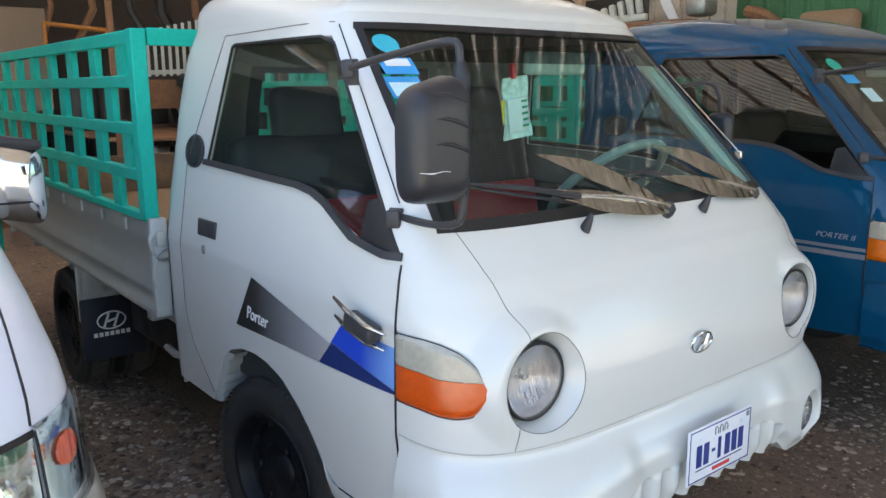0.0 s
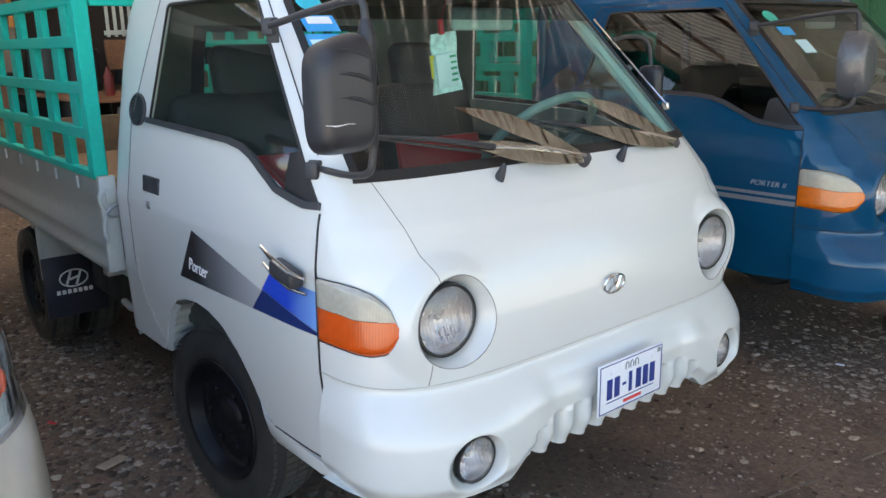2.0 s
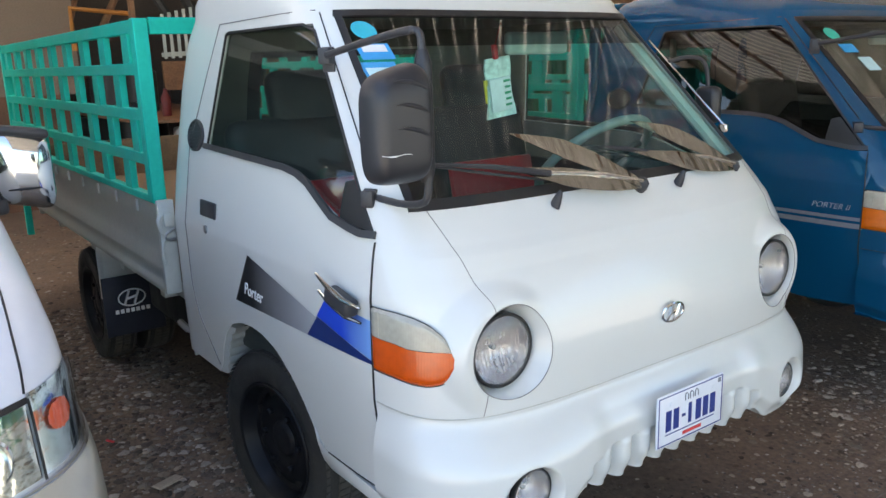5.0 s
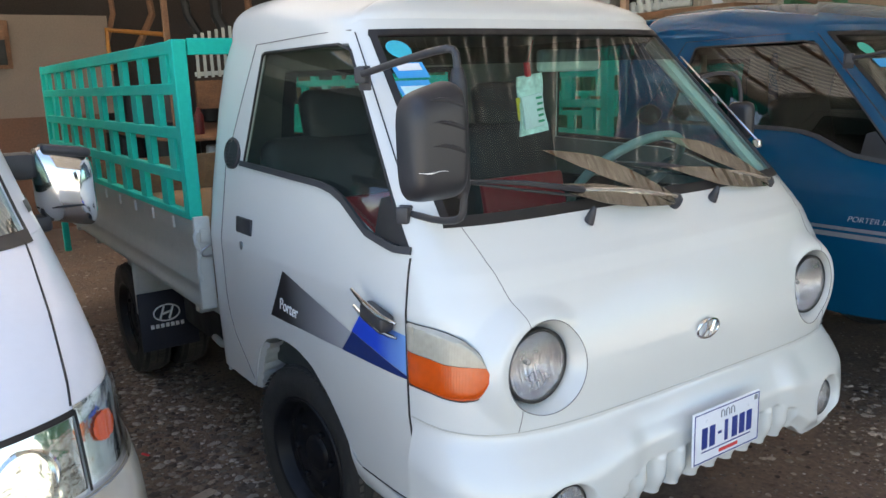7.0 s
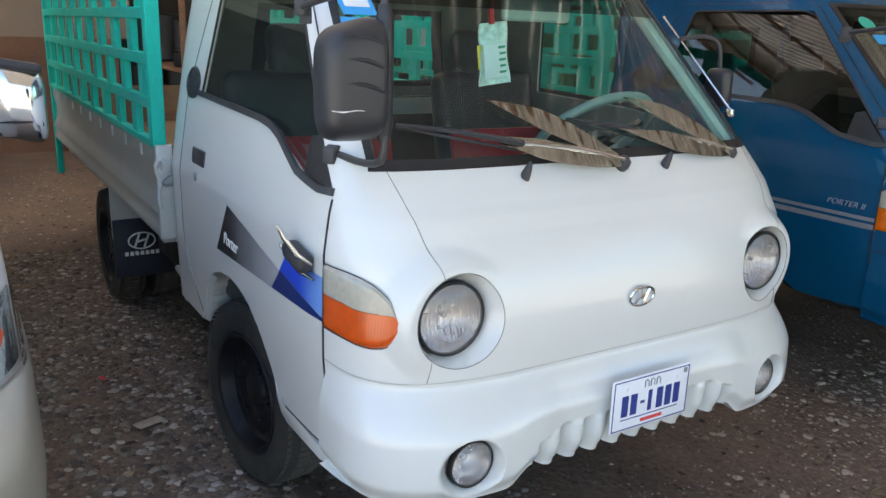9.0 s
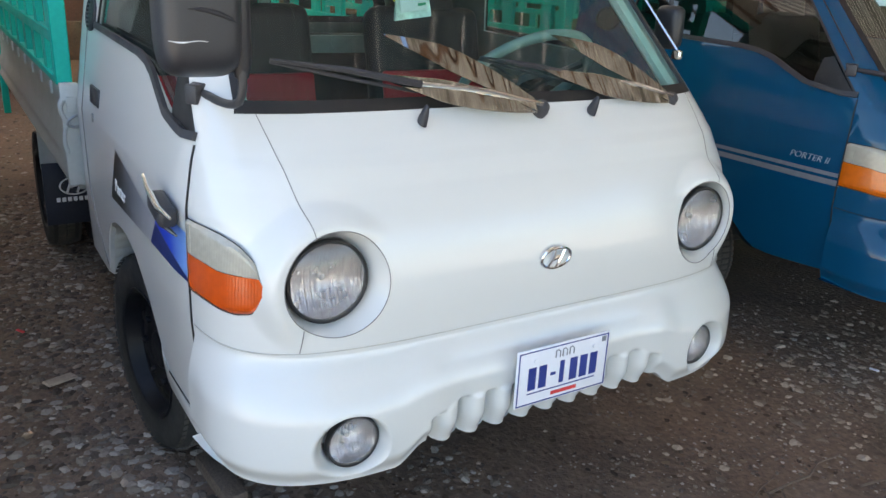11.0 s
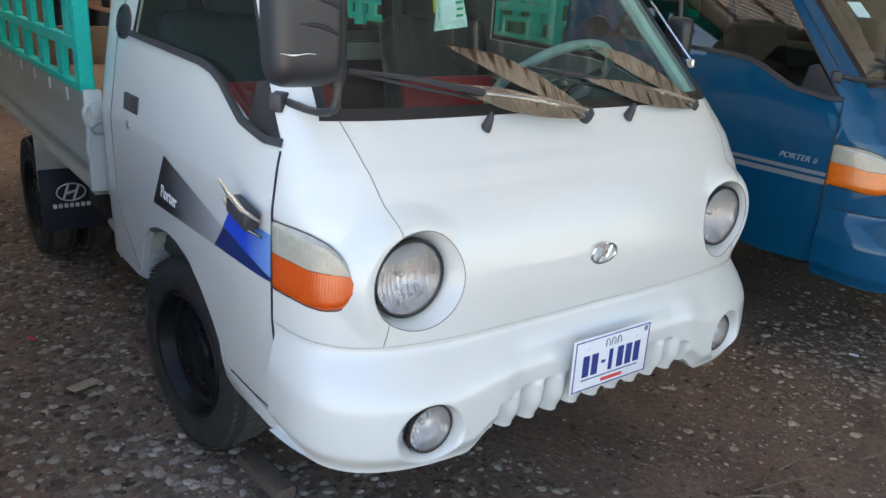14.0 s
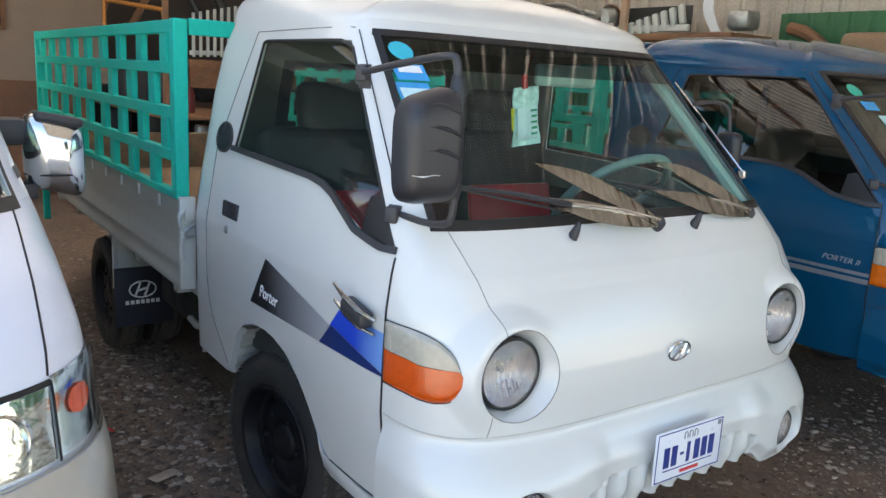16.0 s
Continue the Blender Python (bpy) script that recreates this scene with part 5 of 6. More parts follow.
part("yellow_tag", block((-0.055, 0.0, 0.03), (-0.04, 0.006, 0.10), 0.003), YELLOW, bag)
part("cord", tube([(0, 0, 0.19), (0.01, -0.03, 0.26)], 0.002, 5), RED_PLASTIC, bag)

# fittings of the blue truck
bull = part("bull_bar", tube([(-0.44, 0.0, 0.515), (-0.42, -0.08, 0.515), (-0.37, -0.12, 0.52), (-0.335, -0.14, 0.56), (-0.32, -0.14, 0.68), (-0.26, -0.14, 0.745), (0.0, -0.15, 0.755), (0.20, -0.14, 0.745), (0.275, -0.14, 0.68), (0.285, -0.13, 0.56), (0.305, -0.10, 0.52), (0.35, 0.0, 0.515)], 0.042, 16, smooth_steps=2), BLUE, blue_truck, "thick blue tube bull bar")
part("bar_stay", tube([(-0.32, -0.13, 0.60), (-0.32, -0.02, 0.60)], 0.03, 8), BLUE, bull)
part("bar_stay", tube([(0.275, -0.13, 0.60), (0.275, -0.02, 0.60)], 0.03, 8), BLUE, bull)
bp = part("number_plate", block((-0.16, -0.085, 0.56), (0.16, -0.078, 0.69), 0.005, 2), PLATE_WHITE, blue_truck, "white plate with dark bars")
for i in range(5):
    part("plate_bar", block((-0.12 + i * 0.05, -0.0875, 0.60), (-0.085 + i * 0.05, -0.084, 0.655)), PLATE_BLUE, bp)
hoop = part("roll_hoop", tube([(-0.70, 1.60, 1.05), (-0.70, 1.60, 1.62), (-0.68, 1.60, 1.72), (-0.60, 1.60, 1.775), (0.50, 1.60, 1.775), (0.60, 1.60, 1.70), (0.62, 1.60, 1.05)], 0.028, 10, smooth_steps=2), BLUE, blue_truck, "blue tube hoop behind the cab")
part("hoop_stay", tube([(-0.60, 1.60, 1.05), (-0.60, 1.60, 1.76)], 0.018, 8), BLUE, hoop)
p, n = side_point(-1, 0.380, 0.905, 0.003)
SILVER_PRINT = material("silver_print", (0.42, 0.45, 0.50), 0.4, var=0.08)
text_mesh("PORTER II", 0.032, Matrix.Translation(p) @ pose(0, 0, 0, 90, 0, -90), SILVER_PRINT, "door_lettering", blue_truck, "pale grey lettering", squash=1.0, bold=-0.0006, shear=0.3)
for z, h in ((0.862, 0.014), (0.834, 0.020)):
    patch(-1, [(0.95, z - h / 2), (0.262, z - h / 2), (0.262, z + h / 2), (0.95, z + h / 2)], blue_truck, DEC_GREY, "door_stripe", "grey stripe along the door")

# ---- ground and shed, plain first ----
bm = bmesh.new()
fine = sorted(set(list(np.linspace(-60, -4, 15)) + list(np.linspace(-4, 7, 140)) + list(np.linspace(7, 60, 15))))
finey = sorted(set(list(np.linspace(-60, -3, 15)) + list(np.linspace(-3, 9, 150)) + list(np.linspace(9, 60, 13))))
g = []
for y in finey:
    g.append([bm.verts.new((x, y, GROUND + 0.018 * (noise.noise(Vector((x * 1.3, y * 1.3, 0))) + 0.4 * noise.noise(Vector((x * 6, y * 6, 3)))) - 0.004)) for x in fine])
for a, b in zip(g, g[1:]):
    for i in range(len(fine) - 1):
        bm.faces.new((a[i], a[i + 1], b[i + 1], b[i]))
tagged(part("ground", bm, EARTH), "dark trodden earth floor with gravel", "ground", kind="structure")


def slab(name, lo, hi, mat, label, category, kind="structure", bevel=0.0):
    return tagged(part(name, block(lo, hi, bevel), mat, None, "", False), label, category, kind=kind)


def ribbed(name, mat, label, category, length, height, m, pitch=0.19, depth=0.022, kind="structure", thick=0.002):
    """Ribbed sheet metal: length along local x, height along local z, ribs upright."""
    bm = bmesh.new()
    prof, x = [], 0.0
    while x < length:
        for dx, d in ((0.0, 0), (0.30, 0), (0.37, 1), (0.46, 1), (0.53, 0), (0.68, 0), (0.70, 0.25), (0.74, 0.25), (0.76, 0)):
            prof.append((x + dx * pitch, -d * depth))
        x += pitch
    prof.append((x, 0))
    A = [bm.verts.new(m @ Vector((px, py, 0))) for px, py in prof]
    B = [bm.verts.new(m @ Vector((px, py, height))) for px, py in prof]
    for i in range(len(prof) - 1):
        bm.faces.new((A[i], A[i + 1], B[i + 1], B[i]))
    ob = tagged(part(name, bm, mat, None, "", False), label, category, kind=kind)
    return solidify(ob, thick)


# roof over the trucks, open towards the yard
ROOF_Z, EDGE = 3.274, -6.4
pitch_roof = pose(-4.6, EDGE, ROOF_Z, -86, 0, 0)
MIDDLE, BACK = 9.3, 13.1
N_STRIPS = 46
CUT, SHORT = 17, 8.4
# unseen sheets: forward reach, left cut-out and back are sized to shape daylight
for i in range(-18, N_STRIPS):
    front = SHORT if i < CUT else 0.0
    ribbed("ceiling", TARP, "thin brownish roof sheet on a steel frame", "ceiling", 0.19, MIDDLE - front, pitch_roof @ pose(i * 0.21 - 0.016, 0, front), pitch=0.19)
    ribbed("ceiling", TARP, "thin brownish roof sheet on a steel frame", "ceiling", 0.13, BACK - MIDDLE, pitch_roof @ pose(i * 0.21 - 0.016, 0, MIDDLE), pitch=0.13)
ribbed("ceiling", ZINC, "dull zinc roof sheets over the back of the shed", "ceiling", 13.5, 17.7 - BACK, pitch_roof @ pose(-3.2, 0, BACK), pitch=0.19)
bm = bmesh.new()
for i in range(-18, N_STRIPS):
    box(bm, (i * 0.21 + 0.166, 0.010, SHORT if i < CUT else 0.0), (i * 0.21 + 0.202, 0.012, MIDDLE), m=pitch_roof)
    # wider strips behind, out of view, are added to light the racks
    box(bm, (i * 0.21 + 0.106, 0.010, MIDDLE), (i * 0.21 + 0.202, 0.012, BACK), m=pitch_roof)
tagged(part("roof_strips", bm, SKYLIGHT, None, "", False), "translucent strips between the roof sheets, wider behind as added light", "skylight", kind="structure")
for y in np.arange(EDGE + 0.15, 10.5, 1.25):
    slab("trim", (-8.4 if y > EDGE + SHORT else -1.03, y - 0.03, ROOF_Z - 0.09 + (y - EDGE) * 0.07), (5.0, y + 0.03, ROOF_Z - 0.025 + (y - EDGE) * 0.07), RUST, "rusty steel purlin under the roof", "beam")

# back of the shed
slab("wall_north", (-8.5, 8.55, 1.28), (0.46, 8.70, 2.36), PLASTER, "beige plastered wall above a brown dado", "wall")
slab("wall_dado", (-8.5, 8.53, 0.0), (0.30, 8.70, 1.279), material("brown_dado", (0.14, 0.07, 0.042), 0.8, var=0.25, scale=3), "brown painted lower wall", "wall")
# near-black base keeps the far end of the shed dark
slab("wall_back", (-8.5, 10.6, 0.0), (6.5, 10.75, 4.3), material("dark_back_wall", (0.045, 0.032, 0.026), 0.9, var=0.4, scale=2), "dark brown back wall", "wall")
wf = tagged(part("window_1", block((-1.30, 8.515, 1.80), (-0.55, 8.545, 2.30), 0.01), RUST), "unglazed window with a brown frame, its unlit opening a black slab", "window", kind="structure")
# solid black slab paints the unlit opening; the wall isn't cut
part("opening_shade", block((-1.25, 8.49, 1.84), (-0.60, 8.516, 2.10), 0.004), SEAL, wf)
part("window_board", block((-1.25, 8.49, 2.10), (-0.60, 8.514, 2.26), 0.004), RUST, wf)

# right-hand wall: whitewashed plinth, brick band, green sheet
WX = 4.5
slab("wall_plinth", (WX, -3.6, 0.0), (WX + 0.2, 9.0, 0.51), WHITEWASH, "flaking whitewashed plinth", "wall")
brick_wall = slab("wall_east", (WX + 0.03, -3.6, 0.51), (WX + 0.2, 9.0, 0.73), CONCRETE, "exposed red brick band with grey joints", "wall")
rng = random.Random(4)
brick_me = None
for row in range(3):
    for k in range(34):
        y = -2.4 + k * 0.16 + (row % 2) * 0.08
        z = 0.515 + row * 0.071
        if brick_me is None:
            b0 = part("brick", block((0, -0.072, 0), (0.05, 0.072, 0.060), 0.005, 1), BRICK, None, "", False)
            brick_me = b0.data
        else:
            b0 = new("brick", brick_me)
        b0.parent = brick_wall
        b0.matrix_basis = pose(WX + 0.010 + rng.uniform(-0.008, 0.008), y, z, 0, 0, rng.uniform(-1.5, 1.5))
ribbed("wall_green", GREEN_SHEET, "green ribbed sheet metal wall", "wall", 6.4, 1.50, pose(WX + 0.04, 2.8, 0.73, 0, 0, -90), pitch=0.17)
ribbed("wall_green_back", GREEN_SHEET, "green ribbed sheet metal wall behind the shelf", "wall", 6.2, 1.28, pose(WX + 0.05, 9.0, 0.73, 0, 0, -90), pitch=0.17)
ribbed("wall_zinc", ZINC, "pale ribbed zinc sheets above the wall", "wall", 11.4, 1.9, pose(WX + 0.08, 9.0, 2.0, 0, 0, -90), pitch=0.15)
# unseen stretch, cut low and ended at -3.6 to let sky light in
ribbed("wall_zinc_low", ZINC, "unseen lower zinc sheets that leave a gap for sky light", "wall", 1.2, 1.12, pose(WX + 0.08, -2.4, 2.0, 0, 0, -90), pitch=0.15)

# steel post with its fittings
post = thing("steel_post", "grey painted square steel post beside the wall", "post", at=(4.28, 0.33, 0))
part("shaft", block((-0.05, -0.05, 0.0), (0.05, 0.05, 3.3), 0.006, 2, pose(0, 0.012, 0, -4, 0, 0)), CONCRETE, post)
part("base_plate", block((-0.09, -0.09, 0.0), (0.09, 0.09, 0.04), 0.006), CONCRETE, post)
jug = thing("plastic_jug_box", "cut white plastic jug used as a switch box on the post", "switch box", at=(4.20, 0.45, 1.36))
bm = block((-0.03, -0.13, 0.02), (0.03, 0.11, 0.27), 0.03, 3)
part("jug", bm, material("dirty_white_plastic", (0.50, 0.50, 0.46), 0.5, var=0.12), jug)
part("opening", block((-0.034, -0.09, 0.09), (-0.026, 0.02, 0.20), 0.004), material("box_inside", (0.30, 0.29, 0.27), 0.7), jug)
part("switch", block((-0.045, -0.075, 0.11), (-0.030, -0.03, 0.17), 0.004), BLACK, jug)
part("neck", block((-0.04, 0.045, 0.07), (-0.03, 0.075, 0.21), 0.008), material("clear_grey", (0.38, 0.42, 0.44), 0.3), jug)
part("lid", lathe([(0.04, -0.006), (0.042, 0.0), (0.036, 0.006), (0.001, 0.008)], 20, "x", at=(-0.02, -0.15, 0.11)), PLATE_WHITE, jug)
tagged(part("cable", tube([(4.19, 0.54, 1.56), (4.15, 0.66, 1.50), (4.05, 0.86, 1.43), (3.9, 1.15, 1.40), (3.6, 1.5, 1.42)], 0.003, 6, smooth_steps=2), PLATE_WHITE), "thin white cable strung from the switch box", "cable")
tagged(part("cable", tube([(4.21, 0.36, 1.63), (4.2, 0.32, 1.9), (4.2, 0.25, 2.3), (4.22, 0.24, 2.9)], 0.005, 6, smooth_steps=2), PLATE_WHITE), "white cable running up the post", "cable")
comp = thing("air_line_valve", "brass air valve on a red compressor line", "valve", at=(4.15, 0.62, 1.18))
part("valve_body", lathe([(0.012, 0.0), (0.018, 0.02), (0.018, 0.06), (0.010, 0.07), (0.014, 0.10), (0.012, 0.17), (0.001, 0.18)], 12, "z"), BRASS, comp)
part("valve_side", lathe([(0.001, -0.09), (0.014, -0.08), (0.016, 0.0), (0.014, 0.08), (0.001, 0.09)], 12, "y", at=(0, 0, 0.03)), BRASS, comp)
tool = thing("pressure_pump", "red pump body hung on the post", "pump", at=(4.15, 0.80, 1.02))
part("pump_body", block((-0.07, -0.09, 0.0), (0.07, 0.10, 0.22), 0.035, 3), RED_PLASTIC, tool)
part("pump_cap", lathe([(0.05, 0.0), (0.055, 0.03), (0.03, 0.06), (0.001, 0.07)], 18, "z", at=(0, 0.02, 0.215)), RED_PLASTIC, tool)
tagged(part("rag", block((4.08, 0.52, 0.93), (4.2, 0.70, 1.09), 0.05, 3), RED_PLASTIC), "crumpled red cloth beside the pump", "cloth")
tagged(part("tool_shelf", block((4.08, 0.50, 0.78), (4.30, 0.95, 0.93), 0.01), SEAL), "dark metal tool shelf on the post", "shelf")
hose_pts = [(4.15, 0.53, 1.21), (4.18, 0.35, 1.17), (4.2, 0.10, 1.10), (4.25, -0.2, 1.08), (4.3, -0.6, 1.13), (4.35, -1.2, 1.2)]
tagged(part("air_hose", tube(hose_pts, 0.010, 8, smooth_steps=2), HOSE_RED), "red rubber air hose sagging along the wall", "hose")
tagged(part("air_hose", tube([(x, y, z + 0.02 - 0.02 * y) for x, y, z in hose_pts], 0.009, 8, smooth_steps=2), HOSE_RED), "second red rubber air hose beside the first", "hose")
tagged(part("orange_hose", tube([(4.40, 0.40, 0.98), (4.40, 0.28, 0.70), (4.38, 0.10, 0.58), (4.38, -0.1, 0.56), (4.40, -0.3, 0.72), (4.42, -0.35, 0.98)], 0.012, 8, smooth_steps=3), HOSE_YELLOW), "orange hose looped on the wall", "hose")
can = thing("red_jerrycan", "red plastic jerrycan by the plinth", "jerrycan", at=(4.33, -0.03, GROUND))
part("can_body", block((-0.08, -0.12, 0.0), (0.08, 0.12, 0.26), 0.03, 3), RED_PLASTIC, can)
part("can_handle", tube([(0, -0.07, 0.25), (0, -0.06, 0.31), (0, 0.05, 0.31), (0, 0.07, 0.25)], 0.012, 8, smooth_steps=1), RED_PLASTIC, can)
tagged(part("floor_plank", block((-0.035, -1.2, 0.0), (0.035, 1.2, 0.07), 0.006, 1, pose(3.96, 0.10, GROUND - 0.01, 0, 0, 20)), WOOD), "rough wooden plank lying along the wall", "plank")
tagged(part("floor_plank", block((-0.05, -0.5, 0.0), (0.05, 0.5, 0.045), 0.006, 1, pose(4.15, 0.5, GROUND - 0.005, 0, 0, 38)), WOOD), "short wooden board beside the plank", "plank")
tagged(part("loose_brick", block((-0.12, -0.055, 0.0), (0.12, 0.055, 0.07), 0.008, 2, pose(2.60, 0.16, GROUND - 0.004, 0, 0, -42)), material("dark_brick", (0.12, 0.07, 0.055), 0.9, var=0.3, bump=0.3)), "dark brick lying on the earth before the blue truck", "brick")

# shelf of car parts above the back of the wall
shelf = thing("wall_shelf", "rusty wall shelf with a wooden upright", "shelf", at=(4.25, 4.0, 1.98))
part("board", block((-0.30, -1.15, 0.0), (0.28, 4.4, 0.06), 0.01), RUST, shelf)
part("upright", block((-0.30, 0.0, 0.06), (-0.25, 0.07, 1.3), 0.005), material("pinkish_wood", (0.42, 0.28, 0.20), 0.8, var=0.2), shelf)
for y in (-0.9, 1.2, 3.2):
    part("bracket", block((-0.25, y, -0.25), (0.26, y + 0.05, 0.0), 0.005), RUST, shelf)
for i, (y0, y1, zz) in enumerate(((4.3, 5.9, 2.22), (4.2, 5.6, 2.16), (4.6, 6.2, 2.30), (4.2, 5.2, 2.10))):
    tagged(part("exhaust_pipe", tube([(4.05 - 0.03 * i, y0, zz - 0.05), (4.05, y0 + 0.35, zz + 0.06), (4.1, (y0 + y1) / 2, zz + 0.03), (4.12, y1, zz - 0.02)], 0.028, 10, smooth_steps=2), WORN), "bent grey exhaust pipe stacked on the shelf", "pipe", "exhaust pipes")
grille = thing("spare_grille", "pale ribbed plastic grille lying on the shelf", "grille", at=(4.05, 3.45, 2.06))
part("grille_bar", block((-0.02, -0.10, 0.0), (0.02, 0.72, 0.06), 0.01), CREAM, grille)
for i in range(8):
    part("grille_rib", block((-0.03, -0.08 + i * 0.095, 0.05), (0.02, -0.02 + i * 0.095, 0.22), 0.015, 2, pose(0, 0, 0, -14, 0, 0)), CREAM, grille)
part("grille_back", block((0.021, -0.10, 0.0), (0.03, 0.72, 0.22), 0.004), SEAL, grille)
gear = thing("gearbox_casing", "grimy round gearbox casing on the shelf", "gearbox", at=(4.1, 4.35, 2.18))
part("casing", lathe([(0.02, -0.12), (0.10, -0.10), (0.13, -0.02), (0.13, 0.06), (0.08, 0.12), (0.001, 0.13)], 24, "x"), WORN, gear)
part("flange", lathe([(0.15, -0.01), (0.15, 0.02), (0.12, 0.03)], 24, "x"), RUST, gear)
fender = thing("spare_fender", "pale curved body panel standing on the shelf", "body panel", at=(4.0, 3.0, 2.05))
bm = bmesh.new()
prev = None
for i in range(13):
    t = i / 12
    row = [bm.verts.new((0.0, 0.0 + 0.10 * math.sin(t * 2.2), 0.34 * t)), bm.verts.new((0.02, 0.10 + 0.13 * math.sin(t * 2.2) - 0.03 * t, 0.34 * t))]
    if prev:
        bm.faces.new((prev[0], prev[1], row[1], row[0]))
    prev = row
solidify(part("panel", bm, PLATE_WHITE, fender), 0.012)
tagged(part("tail_panel", block((4.0, 2.75, 2.06), (4.2, 2.95, 2.22), 0.04), WORN), "grey lamp housing at the end of the shelf", "car part")
tagged(part("old_cushion", block((4.36, 1.72, 1.86), (4.50, 2.18, 2.06), 0.08, 4), TAN), "brown worn seat cushion hung on the green wall", "cushion")
tagged(part("rusty_arm", tube([(4.4, 2.62, 2.10), (4.38, 2.45, 2.06), (4.36, 2.25, 1.93), (4.36, 2.1, 1.86)], [0.05, 0.045, 0.04, 0.03], 8, smooth_steps=1), RUST), "rusty suspension arm hung on the wall", "car part")

# clutter in the dark back of the shed
rng = random.Random(11)
gate = thing("slatted_gate", "pale slatted gate leaning in the back of the shed", "gate", at=(1.35, 8.3, 1.64))
for i in range(16):
    part("slat", block((i * 0.085, 0, 0.03 * i / 8), (i * 0.085 + 0.035, 0.02, 0.50 + 0.02 * i), 0.003, 1), CREAM, gate)
part("gate_rail", block((-0.02, 0.021, 0.02), (1.38, 0.04, 0.07), 0.003, 1, pose(0, 0, 0, 0, -2.5, 0)), CREAM, gate)
part("gate_board", block((-0.04, -0.02, -0.36), (1.5, 0.03, -0.03), 0.004, 1), RUST, gate)
for k in range(46):
    x, y = rng.uniform(0.55, 4.0), rng.uniform(6.6, 10.2)
    s, h = rng.uniform(0.10, 0.32), rng.uniform(0.15, 0.55)
    z = rng.choice((GROUND - 0.01, 0.55, 1.05))
    # mostly near-black materials keep this clutter dark
    mat = rng.choice((RUST, SEAL, SEAL, WORN, STEEL, STEEL, RUST, SEAL))
    kind = k % 3
    if kind == 0:
        bm = block((-s, -s * 0.6, 0), (s, s * 0.6, h), 0.03, 2, pose(x, y, z, 0, 0, rng.uniform(0, 90)))
        nm, lab = "storage_box", "dark box of parts in the back of the shed"
    elif kind == 1:
        bm = lathe([(s * 0.8, 0.0), (s, 0.02), (s, h), (s * 0.9, h + 0.02), (0.001, h + 0.02)], 18, "z", at=(x, y, z))
        nm, lab = "drum", "metal drum in the back of the shed"
    else:
        bm = lathe([(s * 0.55, -0.08), (s * 0.95, -0.09), (s, -0.03), (s, 0.03), (s * 0.95, 0.09), (s * 0.55, 0.08)], 24, "x", at=(x, y, z + s))
        nm, lab = "scrap_tyre_ring", "worn black tyre stacked in the back of the shed"
        mat = RUBBER
    tagged(part(nm, bm, mat), lab, nm.replace("_", " "), "shed clutter")
rack2 = thing("parts_rack", "dark steel rack with shelves in the back of the shed", "rack", at=(0.5, 6.5, 0))
for z in (0.52, 1.02):
    part("rack_shelf", block((0, 0, z), (3.7, 3.9, z + 0.03), 0.004), RUST, rack2)
for x, y in ((0, 0), (3.65, 0), (0, 3.85), (3.65, 3.85), (1.8, 0)):
    part("rack_post", block((x, y, 0), (x + 0.05, y + 0.05, 2.4), 0.004), RUST, rack2)
for i in range(7):
    x = 0.6 + i * 0.42
    tagged(part("hanging_pipe", tube([(x, 8.9, 2.9), (x + rng.uniform(-0.2, 0.2), 8.8, 2.4), (x + rng.uniform(-0.3, 0.3), 8.7, 1.9)], rng.uniform(0.03, 0.08), 8), rng.choice((SEAL, RUST, WORN))), "dark pipe hung from the roof frame", "pipe", "hanging pipes")
tagged(part("steel_stand", tube([(0.42, 8.45, 1.75), (0.42, 8.45, 2.2), (1.05, 8.45, 2.15), (1.1, 8.45, 1.9)], 0.03, 6), material("rusty_orange", (0.40, 0.16, 0.03), 0.7, var=0.3)), "rusty orange steel frame against the wall", "frame")
tagged(part("red_bottle", lathe([(0.04, 0.0), (0.045, 0.02), (0.045, 0.18), (0.02, 0.23), (0.02, 0.26), (0.001, 0.265)], 14, "z", at=(0.78, 6.62, 1.08)), material("dark_red_plastic", (0.12, 0.010, 0.010), 0.5)), "red bottle on the rack in the shed", "bottle")


# ---- the van beside the truck ----
VX, VW, VN = -2.28, 0.862, 3.5


def van_w(z):
    return interp(z, [0.3, 0.6, 0.85, 1.0, 1.25, 1.9], [0.84, 0.868, 0.862, 0.855, 0.835, 0.70])


def van_yf(z):
    return interp(z, [0.3, 0.45, 0.70, 0.80, 0.83, 0.97, 1.02, 1.10, 1.18, 1.25, 1.88, 1.95], [0.06, 0.0, -0.03, 0.0, 0.06, 0.09, 0.14, 0.30, 0.53, 0.80, 1.60, 1.85])


def van_point(u, z, out=0.0):
    """u from 0 at the nose's middle to 1 at the flank, then on along the flank in metres."""
    w, yf, D = van_w(z), van_yf(z), 0.50
    if u <= 1:
        t = u * math.pi / 2
        x, y = w * math.sin(t) ** (2 / VN), yf + D * (1 - math.cos(t) ** (2 / VN))
        n = Vector((math.sin(t) ** 1.2, -math.cos(t) ** 1.2, 0)).normalized()
    else:
        x, y, n = w, yf + D + (4.4 - yf - D) * (u - 1), Vector((1, 0, 0))
    return Vector((x, y, z)) + n * out


